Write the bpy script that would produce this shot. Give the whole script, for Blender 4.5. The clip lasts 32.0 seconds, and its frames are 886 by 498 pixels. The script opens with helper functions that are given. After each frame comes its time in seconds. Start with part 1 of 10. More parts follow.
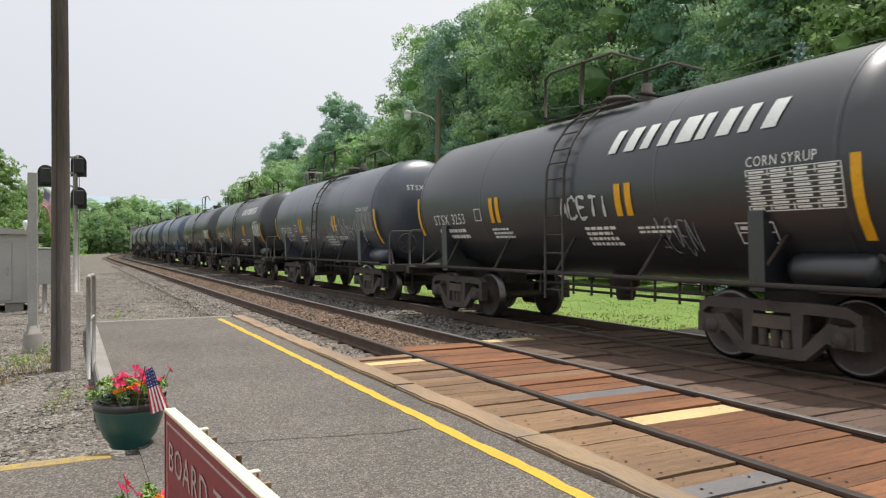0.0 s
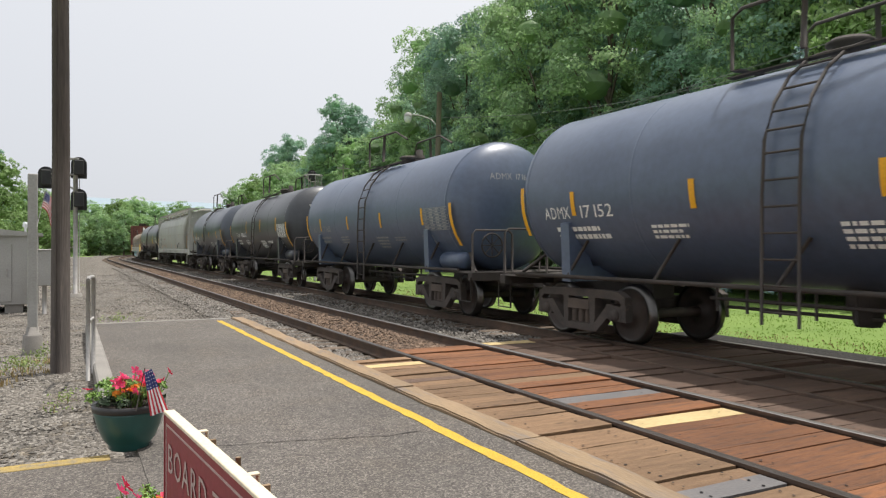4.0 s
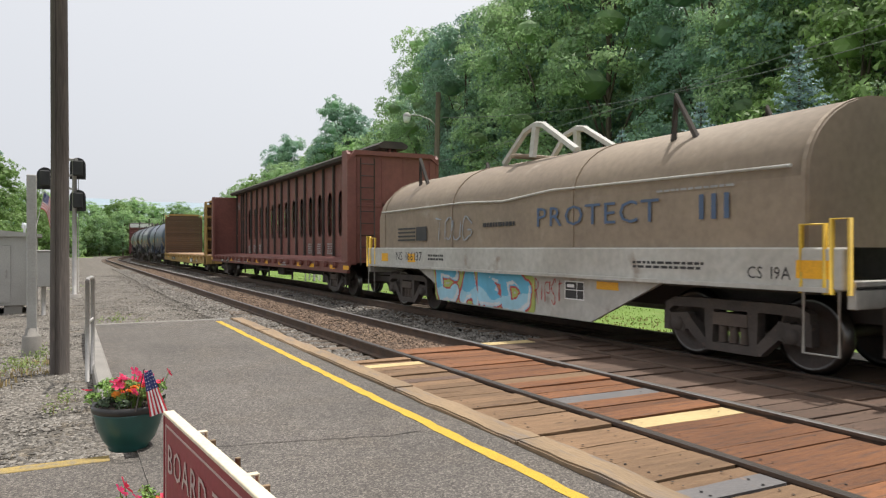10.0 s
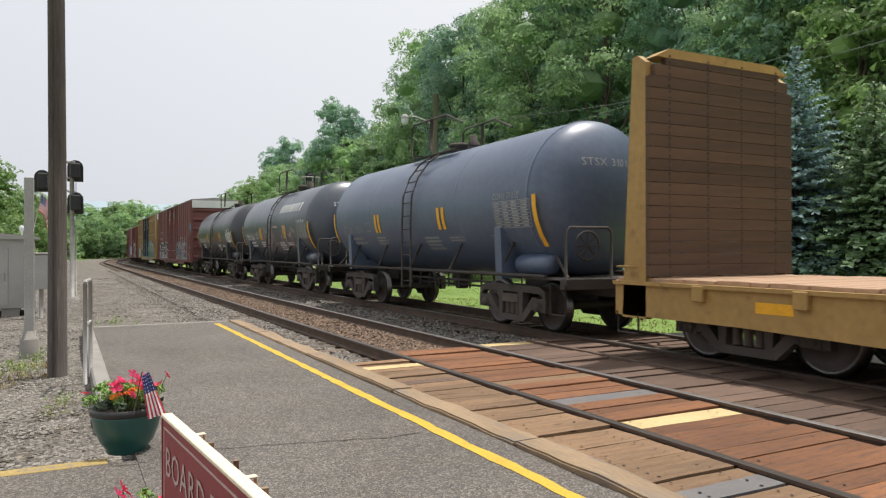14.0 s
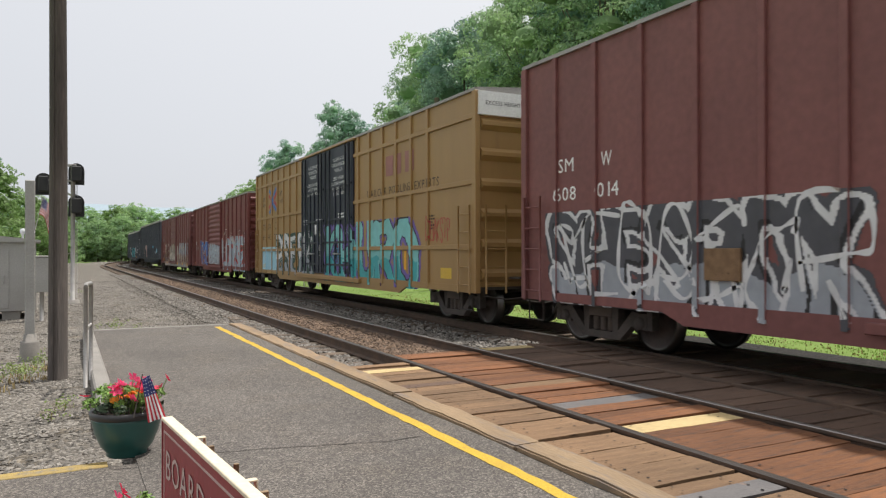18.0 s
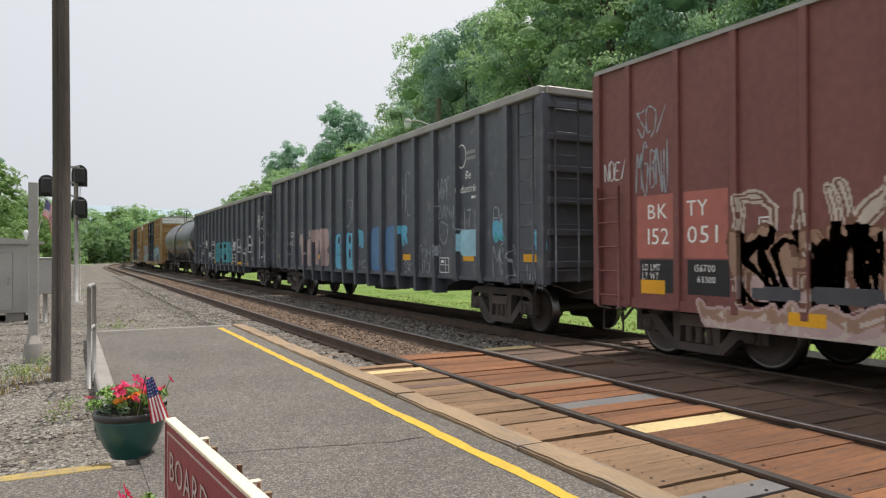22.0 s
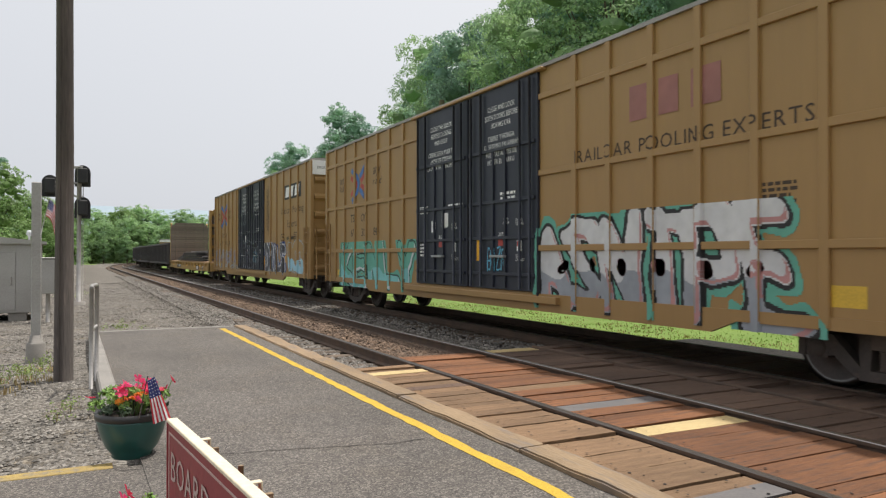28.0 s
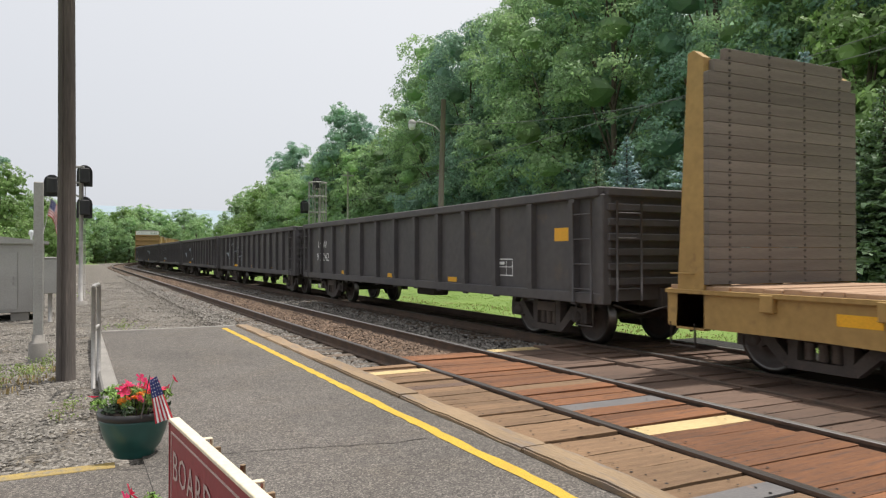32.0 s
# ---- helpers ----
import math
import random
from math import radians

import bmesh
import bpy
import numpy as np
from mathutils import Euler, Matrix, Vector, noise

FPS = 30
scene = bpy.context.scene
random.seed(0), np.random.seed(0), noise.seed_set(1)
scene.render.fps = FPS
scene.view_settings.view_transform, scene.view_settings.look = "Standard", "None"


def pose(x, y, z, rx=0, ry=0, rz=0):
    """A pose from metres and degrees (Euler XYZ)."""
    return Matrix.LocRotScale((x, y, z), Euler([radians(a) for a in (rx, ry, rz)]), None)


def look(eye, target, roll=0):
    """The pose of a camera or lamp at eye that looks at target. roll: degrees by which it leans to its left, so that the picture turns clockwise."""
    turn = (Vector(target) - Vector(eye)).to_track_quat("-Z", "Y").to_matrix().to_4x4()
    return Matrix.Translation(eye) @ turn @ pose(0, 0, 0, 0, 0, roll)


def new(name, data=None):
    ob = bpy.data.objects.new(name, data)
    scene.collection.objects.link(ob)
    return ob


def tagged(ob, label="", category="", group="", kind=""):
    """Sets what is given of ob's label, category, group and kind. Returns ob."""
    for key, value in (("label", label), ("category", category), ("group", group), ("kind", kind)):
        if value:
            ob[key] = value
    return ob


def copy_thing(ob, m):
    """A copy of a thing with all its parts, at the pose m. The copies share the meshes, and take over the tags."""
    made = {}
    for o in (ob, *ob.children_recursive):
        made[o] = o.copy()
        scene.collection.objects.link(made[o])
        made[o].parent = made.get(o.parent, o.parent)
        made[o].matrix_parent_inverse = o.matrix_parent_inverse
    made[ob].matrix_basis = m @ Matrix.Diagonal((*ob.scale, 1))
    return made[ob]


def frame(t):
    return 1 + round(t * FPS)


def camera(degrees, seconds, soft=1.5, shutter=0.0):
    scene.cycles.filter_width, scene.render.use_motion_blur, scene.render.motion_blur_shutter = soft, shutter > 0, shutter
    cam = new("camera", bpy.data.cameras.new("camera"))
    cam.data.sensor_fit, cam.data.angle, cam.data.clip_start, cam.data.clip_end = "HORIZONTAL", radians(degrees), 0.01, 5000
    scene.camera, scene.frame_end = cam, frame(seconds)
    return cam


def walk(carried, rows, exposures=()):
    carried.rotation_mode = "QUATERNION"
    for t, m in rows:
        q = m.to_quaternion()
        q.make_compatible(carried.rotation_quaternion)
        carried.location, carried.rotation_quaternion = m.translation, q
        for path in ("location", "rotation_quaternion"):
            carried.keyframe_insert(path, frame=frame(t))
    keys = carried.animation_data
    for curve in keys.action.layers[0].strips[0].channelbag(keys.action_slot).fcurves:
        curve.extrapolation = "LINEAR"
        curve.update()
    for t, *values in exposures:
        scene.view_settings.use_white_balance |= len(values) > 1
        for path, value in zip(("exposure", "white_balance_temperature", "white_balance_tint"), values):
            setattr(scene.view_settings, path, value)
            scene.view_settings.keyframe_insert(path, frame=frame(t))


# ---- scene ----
# World: metres, z = 0 at the top of the rails, y along the straight track, x across it, the eye above the origin.
EYE = Vector((0.0, 0.0, 1.495))
cam = camera(63.0, 32.0, soft=1.25, shutter=0.06)
# hand-held turning of the camera: seconds, degrees to the side of the track, up, lean
HELD = [
    (0.0, 27.33, -0.29, -0.00), (0.5, 27.40, -0.28, -0.02), (1.0, 27.42, -0.26, 0.01), (1.5, 27.39, -0.24, 0.09),
    (2.0, 27.39, -0.20, 0.09), (2.5, 27.34, -0.21, 0.18), (3.0, 27.35, -0.21, 0.15), (3.5, 27.33, -0.15, 0.14),
    (5.5, 27.35, -0.03, 0.13), (6.0, 27.34, -0.05, 0.11), (6.5, 27.33, -0.10, 0.14), (7.0, 27.36, -0.12, 0.08),
    (7.5, 27.36, -0.03, 0.09), (8.0, 27.41, 0.01, 0.10), (8.5, 27.33, 0.03, 0.20), (9.0, 27.32, -0.03, 0.12),
    (9.5, 27.34, -0.07, 0.00), (10.0, 27.39, -0.09, -0.00), (10.5, 27.41, -0.20, 0.03), (11.0, 27.49, -0.26, 0.10),
    (11.5, 27.51, -0.21, 0.05), (12.0, 27.59, -0.12, -0.13), (12.5, 27.61, -0.09, -0.07), (13.0, 27.61, -0.02, -0.09),
    (13.5, 27.57, 0.04, -0.08), (14.0, 27.54, 0.04, -0.14), (14.5, 27.51, 0.10, -0.08), (16.5, 27.54, 0.30, -0.15),
    (17.0, 27.59, 0.33, -0.15), (17.5, 27.54, 0.31, -0.12), (18.0, 27.49, 0.32, -0.06), (18.5, 27.46, 0.32, -0.10),
    (19.0, 27.41, 0.30, -0.17), (19.5, 27.38, 0.29, -0.20), (20.0, 27.34, 0.30, -0.17), (20.5, 27.34, 0.34, -0.21),
    (21.0, 27.33, 0.37, -0.13), (21.5, 27.33, 0.37, -0.17), (22.0, 27.29, 0.36, -0.22), (22.5, 27.34, 0.35, -0.27),
    (23.0, 27.34, 0.33, -0.24), (23.5, 27.37, 0.36, -0.28), (24.0, 27.35, 0.39, -0.24), (24.5, 27.29, 0.41, -0.22),
    (25.0, 27.23, 0.43, -0.18), (25.5, 27.20, 0.45, -0.13), (27.5, 27.11, 0.45, 0.01), (28.0, 27.11, 0.50, 0.03),
    (28.5, 27.12, 0.54, 0.04), (29.0, 27.11, 0.57, 0.07), (29.5, 27.08, 0.57, 0.08), (30.0, 27.05, 0.58, 0.09),
    (30.5, 27.00, 0.53, 0.12), (31.0, 26.98, 0.52, 0.00), (31.5, 26.99, 0.51, -0.03), (32.0, 26.98, 0.45, -0.02)]


def held(yaw, up, lean):
    a, b = radians(yaw), radians(up)
    way = Vector((math.sin(a) * math.cos(b), math.cos(a) * math.cos(b), math.sin(b)))
    return look(EYE, EYE + way * 10, lean)


# the camera darkens its picture a little while pale cars fill it
walk(cam, [(t, held(a, b, c)) for t, a, b, c in HELD],
     [(0.0, 0.0), (6.8, 0.0), (7.8, -0.07), (8.4, -0.05), (9.0, 0.0), (10.5, 0.0), (12.0, -0.04), (12.8, 0.0), (17.0, 0.0), (18.0, -0.05), (19.0, -0.07),
      (21.0, -0.06), (22.0, -0.04), (23.0, 0.0), (25.5, 0.0), (27.5, -0.06), (28.0, -0.08), (29.0, -0.08), (30.0, -0.07), (31.0, -0.06), (32.0, -0.04)])

# light: hazy sky, high sun beyond the train
SUN_FROM = Vector((0.345, 0.08, 1.0)).normalized()
scene.view_settings.exposure = 0.0
world = bpy.data.worlds.new("sky")
scene.world = world
world.use_nodes = True
wn = world.node_tree
wn.nodes.clear()
sky = wn.nodes.new("ShaderNodeTexSky")
sky.sky_type, sky.sun_disc = "NISHITA", False
sky.sun_elevation = math.asin(SUN_FROM.z)
sky.sun_rotation = math.atan2(SUN_FROM.x, SUN_FROM.y)
sky.dust_density, sky.air_density, sky.ozone_density = 6.0, 1.0, 1.0
haze = wn.nodes.new("ShaderNodeMixRGB")
haze.inputs[0].default_value = 0.88
coord = wn.nodes.new("ShaderNodeTexCoord")
toward = wn.nodes.new("ShaderNodeVectorMath")
toward.operation = "DOT_PRODUCT"
toward.inputs[1].default_value = SUN_FROM
glow = wn.nodes.new("ShaderNodeMapRange")
for slot, value in ((1, 0.0), (2, 0.6), (3, 0.0), (4, 1.0)):
    glow.inputs[slot].default_value = value
veil = wn.nodes.new("ShaderNodeMixRGB")
veil.inputs[1].default_value, veil.inputs[2].default_value = (7.2, 7.5, 8.1, 1), (9.7, 9.8, 10.1, 1)
wn.links.new(coord.outputs["Generated"], toward.inputs[0])
wn.links.new(toward.outputs["Value"], glow.inputs[0])
wn.links.new(glow.outputs[0], veil.inputs[0])
wn.links.new(veil.outputs[0], haze.inputs[2])
wb = wn.nodes.new("ShaderNodeBackground")
wb.inputs[1].default_value = 0.1
wo = wn.nodes.new("ShaderNodeOutputWorld")
wn.links.new(sky.outputs[0], haze.inputs[1])
wn.links.new(haze.outputs[0], wb.inputs[0])
wn.links.new(wb.outputs[0], wo.inputs[0])
sun = new("sun", bpy.data.lights.new("sun", "SUN"))
sun.data.energy, sun.data.angle, sun.data.color = 4.25, radians(1.5), (1.0, 0.955, 0.90)
sun.matrix_world = look(SUN_FROM * 80, (0, 0, 0))

# ---- materials ----
def mat(name, a, b=None, scale=3.0, rough=0.7, metal=0.0, bump=0.15, fine=40.0, c=None, cover=0.35, rnd=0.0, isl=0.0, stretch=None, coat=0.0, spec=0.5, thin=0.0, grit=0.5):
    """Two tones by a broad noise, a third tone in patches, fine grain in relief."""
    m = bpy.data.materials.new(name)
    m.use_nodes = True
    nt = m.node_tree
    n, l = nt.nodes, nt.links
    bs = n["Principled BSDF"]
    tc = n.new("ShaderNodeTexCoord")
    src = tc.outputs["Object"]
    if stretch:
        mp = n.new("ShaderNodeMapping")
        mp.inputs["Scale"].default_value = stretch
        l.new(src, mp.inputs[0])
        src = mp.outputs[0]
    b = b or tuple(x * 0.75 for x in a)

    def noise_at(s, detail=5.0):
        k = n.new("ShaderNodeTexNoise")
        k.inputs["Scale"].default_value, k.inputs["Detail"].default_value = s, detail
        l.new(src, k.inputs["Vector"])
        return k

    big, small = noise_at(scale), noise_at(fine, 3.0)
    mix = n.new("ShaderNodeMixRGB")
    mix.inputs[1].default_value, mix.inputs[2].default_value = (*a, 1), (*b, 1)
    ramp = n.new("ShaderNodeValToRGB")
    ramp.color_ramp.elements[0].position, ramp.color_ramp.elements[1].position = 0.35, 0.65
    l.new(big.outputs[0], ramp.inputs[0])
    l.new(ramp.outputs[0], mix.inputs[0])
    out = mix.outputs[0]
    if c:
        k = noise_at(scale * 2.7, 8.0)
        r = n.new("ShaderNodeValToRGB")
        r.color_ramp.elements[0].position, r.color_ramp.elements[1].position = 1 - cover - 0.12, 1 - cover + 0.05
        l.new(k.outputs[0], r.inputs[0])
        x = n.new("ShaderNodeMixRGB")
        x.inputs[2].default_value = (*c, 1)
        l.new(r.outputs[0], x.inputs[0])
        l.new(out, x.inputs[1])
        out = x.outputs[0]
    val = n.new("ShaderNodeMath")
    val.operation = "MULTIPLY_ADD"
    val.inputs[1].default_value, val.inputs[2].default_value = grit, 1 - grit / 2
    l.new(small.outputs[0], val.inputs[0])
    last = val.outputs[0]
    for amount, node, sock in ((rnd, "ShaderNodeObjectInfo", "Random"), (isl, "ShaderNodeNewGeometry", "Random Per Island")):
        if amount:
            o = n.new(node)
            k = n.new("ShaderNodeMath")
            k.operation = "MULTIPLY_ADD"
            k.inputs[1].default_value, k.inputs[2].default_value = amount * 2, 1 - amount
            l.new(o.outputs[sock], k.inputs[0])
            k2 = n.new("ShaderNodeMath")
            k2.operation = "MULTIPLY"
            l.new(k.outputs[0], k2.inputs[0])
            l.new(last, k2.inputs[1])
            last = k2.outputs[0]
    tone = n.new("ShaderNodeMixRGB")
    tone.blend_type, tone.inputs[0].default_value = "MULTIPLY", 1.0
    l.new(out, tone.inputs[1])
    l.new(last, tone.inputs[2])
    l.new(tone.outputs[0], bs.inputs["Base Color"])
    bs.inputs["Roughness"].default_value, bs.inputs["Metallic"].default_value = rough, metal
    bs.inputs["Coat Weight"].default_value, bs.inputs["Coat Roughness"].default_value = coat, 0.3
    bs.inputs["Specular IOR Level"].default_value = spec
    if thin:                                   # light that passes through a leaf
        tr, sh = n.new("ShaderNodeBsdfTranslucent"), n.new("ShaderNodeMixShader")
        sh.inputs[0].default_value = thin
        l.new(tone.outputs[0], tr.inputs[0])
        l.new(bs.outputs[0], sh.inputs[1])
        l.new(tr.outputs[0], sh.inputs[2])
        l.new(sh.outputs[0], n["Material Output"].inputs[0])
    if bump:
        bp = n.new("ShaderNodeBump")
        bp.inputs["Strength"].default_value, bp.inputs["Distance"].default_value = bump, 0.02
        l.new(small.outputs[0], bp.inputs["Height"])
        l.new(bp.outputs[0], bs.inputs["Normal"])
    return m


def stony(name, tones, cell, rough=0.92, bump=0.8, broad=0.5, stain=None, cover=0.3):
    """Packed small stones: every cell its own tone out of four, hollows between them, broad stains over all."""
    m = mat(name, (1, 1, 1), (0.72, 0.72, 0.72), broad, rough, bump=0, fine=9.0, c=stain, cover=cover)
    nt = m.node_tree
    n, l = nt.nodes, nt.links
    bs = n["Principled BSDF"]
    wide = bs.inputs["Base Color"].links[0].from_socket
    tc = n.new("ShaderNodeTexCoord")
    shift = n.new("ShaderNodeTexNoise")
    shift.inputs["Scale"].default_value = cell * 0.5
    l.new(tc.outputs["Object"], shift.inputs["Vector"])
    add = n.new("ShaderNodeMixRGB")
    add.blend_type, add.inputs[0].default_value = "ADD", 0.6 / cell
    l.new(tc.outputs["Object"], add.inputs[1])
    l.new(shift.outputs["Color"], add.inputs[2])
    v = n.new("ShaderNodeTexVoronoi")
    v.inputs["Scale"].default_value = cell
    l.new(add.outputs[0], v.inputs["Vector"])
    sep = n.new("ShaderNodeSeparateColor")
    l.new(v.outputs["Color"], sep.inputs[0])
    r = n.new("ShaderNodeValToRGB")
    r.color_ramp.elements[0].color, r.color_ramp.elements[1].color = (*tones[0], 1), (*tones[3], 1)
    for p, t in ((0.35, tones[1]), (0.72, tones[2])):
        r.color_ramp.elements.new(p).color = (*t, 1)
    l.new(sep.outputs[0], r.inputs[0])
    x = n.new("ShaderNodeMixRGB")
    x.blend_type, x.inputs[0].default_value = "MULTIPLY", 1.0
    l.new(r.outputs[0], x.inputs[1])
    l.new(wide, x.inputs[2])
    l.new(x.outputs[0], bs.inputs["Base Color"])
    bp = n.new("ShaderNodeBump")
    bp.invert = True
    bp.inputs["Strength"].default_value, bp.inputs["Distance"].default_value = bump, 0.6 / cell
    l.new(v.outputs["Distance"], bp.inputs["Height"])
    l.new(bp.outputs[0], bs.inputs["Normal"])
    return m


M_ASPHALT = stony("asphalt", ((0.060, 0.053, 0.047), (0.112, 0.0985, 0.087), (0.152, 0.135, 0.118), (0.285, 0.258, 0.222)), 95, 0.9, 0.6, 0.5, (0.86, 0.84, 0.81), 0.4)
M_GRAVEL = stony("gravel", ((0.055, 0.048, 0.04), (0.14, 0.123, 0.102), (0.21, 0.187, 0.157), (0.36, 0.33, 0.285)), 30, 0.95, 1.0, 0.9, (0.78, 0.72, 0.62), 0.35)
M_BLACKSTONE = stony("black cinders", ((0.012, 0.011, 0.010), (0.022, 0.02, 0.018), (0.032, 0.029, 0.026), (0.055, 0.05, 0.045)), 30, 0.95, 0.8)
M_FLOOR = mat("wood floor of leaf litter and ivy", (0.06, 0.085, 0.03), (0.09, 0.12, 0.04), 0.8, 0.95, bump=0.8, fine=12, grit=1.2)
M_STONE = mat("crushed stone", (0.24, 0.22, 0.192), (0.168, 0.152, 0.132), 3, 0.9, bump=0.5, fine=25, isl=0.5)
M_RUSTBALLAST = mat("rusty stone", (0.215, 0.147, 0.10), (0.15, 0.105, 0.076), 3, 0.95, bump=0.5, fine=25, isl=0.5)
M_GRASS = mat("grass ground", (0.135, 0.215, 0.040), (0.165, 0.250, 0.050), 0.5, 0.95, bump=0.2, fine=25, c=(0.213, 0.24, 0.0864), cover=0.25)
M_BLADE = mat("grass blades", (0.203, 0.333, 0.0607), (0.274, 0.385, 0.0911), 1.0, 0.8, bump=0.0, isl=0.15, thin=0.5)
M_YELLOWPAINT = mat("yellow line paint", (0.597, 0.398, 0.0344), (0.505, 0.329, 0.0383), 4, 0.8, bump=0.6, fine=70, c=(0.275, 0.207, 0.0918), cover=0.27, grit=0.9)
M_YELLOWOLD = mat("faded yellow paint", (0.41, 0.29, 0.085), (0.33, 0.24, 0.09), 4, 0.85, bump=0.6, fine=60, c=(0.24, 0.20, 0.13), cover=0.38, grit=0.9)
M_KERB = mat("weathered timber kerb", (0.322, 0.226, 0.132), (0.250, 0.176, 0.106), 2.5, 0.85, bump=0.4, fine=30, stretch=(2.16, 0.36, 2.16), c=(0.216, 0.173, 0.137), cover=0.35, rnd=0.12)
M_CONCRETE = mat("concrete", (0.294, 0.273, 0.245), (0.231, 0.217, 0.196), 2, 0.9, bump=0.3, fine=60)
M_RAIL = mat("rail rust", (0.12, 0.075, 0.05), (0.08, 0.055, 0.04), 4, 0.8, metal=0.0, bump=0.2)
M_RAILTOP = mat("rail head worn steel", (0.36, 0.34, 0.32), (0.27, 0.25, 0.23), 6, 0.42, metal=1.0, bump=0.02, stretch=(8, 0.3, 8))
M_RAILDARK = mat("rail head dull steel", (0.11, 0.095, 0.083), (0.075, 0.064, 0.056), 5, 0.4, metal=0.5, bump=0.03, stretch=(8, 0.3, 8))
M_TIE = mat("old sleeper wood", (0.16, 0.115, 0.08), (0.1, 0.075, 0.055), 3, 0.9, bump=0.5, rnd=0.25)


def timber(name, a, b, c, cover=0.3, rnd=0.2, knots=0.0):
    """A worn board: long grain, dark splits and knots, tone from board to board."""
    m = mat(name, a, b, 1.6, 0.85, bump=0.5, fine=22, stretch=(0.55, 6, 6), rnd=rnd, c=c, cover=cover, grit=0.9)
    nt = m.node_tree
    n, l = nt.nodes, nt.links
    bs = n["Principled BSDF"]
    tone = bs.inputs["Base Color"].links[0].from_socket
    tc, inf = n.new("ShaderNodeTexCoord"), n.new("ShaderNodeObjectInfo")
    far = n.new("ShaderNodeVectorMath")
    far.operation = "MULTIPLY_ADD"
    far.inputs[1].default_value = (1, 1, 1)
    sc = n.new("ShaderNodeVectorMath")
    sc.operation = "SCALE"
    sc.inputs["Scale"].default_value = 40.0
    cx = n.new("ShaderNodeCombineXYZ")
    l.new(inf.outputs["Random"], cx.inputs[0])
    l.new(inf.outputs["Random"], cx.inputs[1])
    l.new(cx.outputs[0], sc.inputs[0])
    l.new(tc.outputs["Object"], far.inputs[0])
    l.new(sc.outputs[0], far.inputs[2])
    for vec, size, lo, hi, dark in (((0.35, 1, 1), 4.5, 0.02, 0.10, 0.30), ((0.12, 1, 1), 26.0, 0.05, 0.16, 0.62), ((1, 1, 1), 0.9, 0.0, 1.0, 0.0)):
        mp = n.new("ShaderNodeMapping")
        mp.inputs["Scale"].default_value = vec
        l.new(far.outputs[0], mp.inputs[0])
        if dark:
            t = n.new("ShaderNodeTexVoronoi")
            t.inputs["Scale"].default_value = size
            l.new(mp.outputs[0], t.inputs["Vector"])
            src = t.outputs["Distance"]
        else:
            t = n.new("ShaderNodeTexNoise")
            t.inputs["Scale"].default_value, t.inputs["Detail"].default_value = size, 4.0
            l.new(mp.outputs[0], t.inputs["Vector"])
            src, lo, hi, dark = t.outputs[0], 0.35, 0.7, 0.72
        r = n.new("ShaderNodeMapRange")
        for k, q in (("From Min", lo), ("From Max", hi), ("To Min", dark), ("To Max", 1.0)):
            r.inputs[k].default_value = q
        l.new(src, r.inputs[0])
        x = n.new("ShaderNodeMixRGB")
        x.blend_type, x.inputs[0].default_value = "MULTIPLY", 1.0
        l.new(tone, x.inputs[1])
        l.new(r.outputs[0], x.inputs[2])
        tone = x.outputs[0]
    l.new(tone, bs.inputs["Base Color"])
    return m


M_PLANK_TAN = timber("tan plank", (0.290, 0.178, 0.094), (0.225, 0.133, 0.070), (0.17, 0.100, 0.057), 0.28, 0.22)
M_PLANK_RED = timber("red-brown plank", (0.262, 0.105, 0.037), (0.195, 0.082, 0.036), (0.125, 0.064, 0.038), 0.36, 0.3)
M_PLANK_DARK = timber("weathered brown plank", (0.170, 0.102, 0.068), (0.130, 0.083, 0.058), (0.105, 0.072, 0.053), 0.3, 0.2)
M_PLANK_NEW = timber("fresh pale plank", (0.671, 0.515, 0.257), (0.624, 0.468, 0.226), (0.562, 0.406, 0.203), 0.2, 0.05)
M_PLANK_GREY = mat("grey steel plank", (0.115, 0.11, 0.11), (0.15, 0.14, 0.135), 2.5, 0.6, bump=0.2, c=(0.24, 0.15, 0.10), cover=0.25)


# ---- mesh helpers ----
def part(name, bm, material, parent=None, label="", smooth=False, m=None):
    """One mesh object out of a bmesh, under parent."""
    me = bpy.data.meshes.new(name)
    bm.to_mesh(me)
    bm.free()
    if smooth:
        me.shade_smooth()
    for k in (material if isinstance(material, (list, tuple)) else (material,)):
        me.materials.append(k)
    ob = new(name, me)
    if parent:
        ob.parent = parent
    if m is not None:
        ob.matrix_local = m
    if label:
        ob["label"] = label
    return ob


def again(ob, m, parent=None):
    """The same mesh once more, as an object of its own."""
    o = new(ob.name.split(".")[0], ob.data)
    if parent:
        o.parent = parent
    o.matrix_local = m
    if "label" in ob:
        o["label"] = ob["label"]
    return o


def thing(name, label, category, group="", m=None):
    e = new(name)
    if m is not None:
        e.matrix_world = m
    return tagged(e, label, category, group)


def add_box(bm, x0, x1, y0, y1, z0, z1, mi=0, m=None, taper=None):
    v = [Vector((x, y, z)) for x in (x0, x1) for y in (y0, y1) for z in (z0, z1)]
    if taper:
        for p in v:
            if p.z == z1:
                p.x, p.y = (x0 + x1) / 2 + (p.x - (x0 + x1) / 2) * taper, (y0 + y1) / 2 + (p.y - (y0 + y1) / 2) * taper
    v = [bm.verts.new(m @ p if m else p) for p in v]
    for q in ((0, 1, 3, 2), (4, 6, 7, 5), (0, 4, 5, 1), (2, 3, 7, 6), (0, 2, 6, 4), (1, 5, 7, 3)):
        bm.faces.new([v[i] for i in q]).material_index = mi


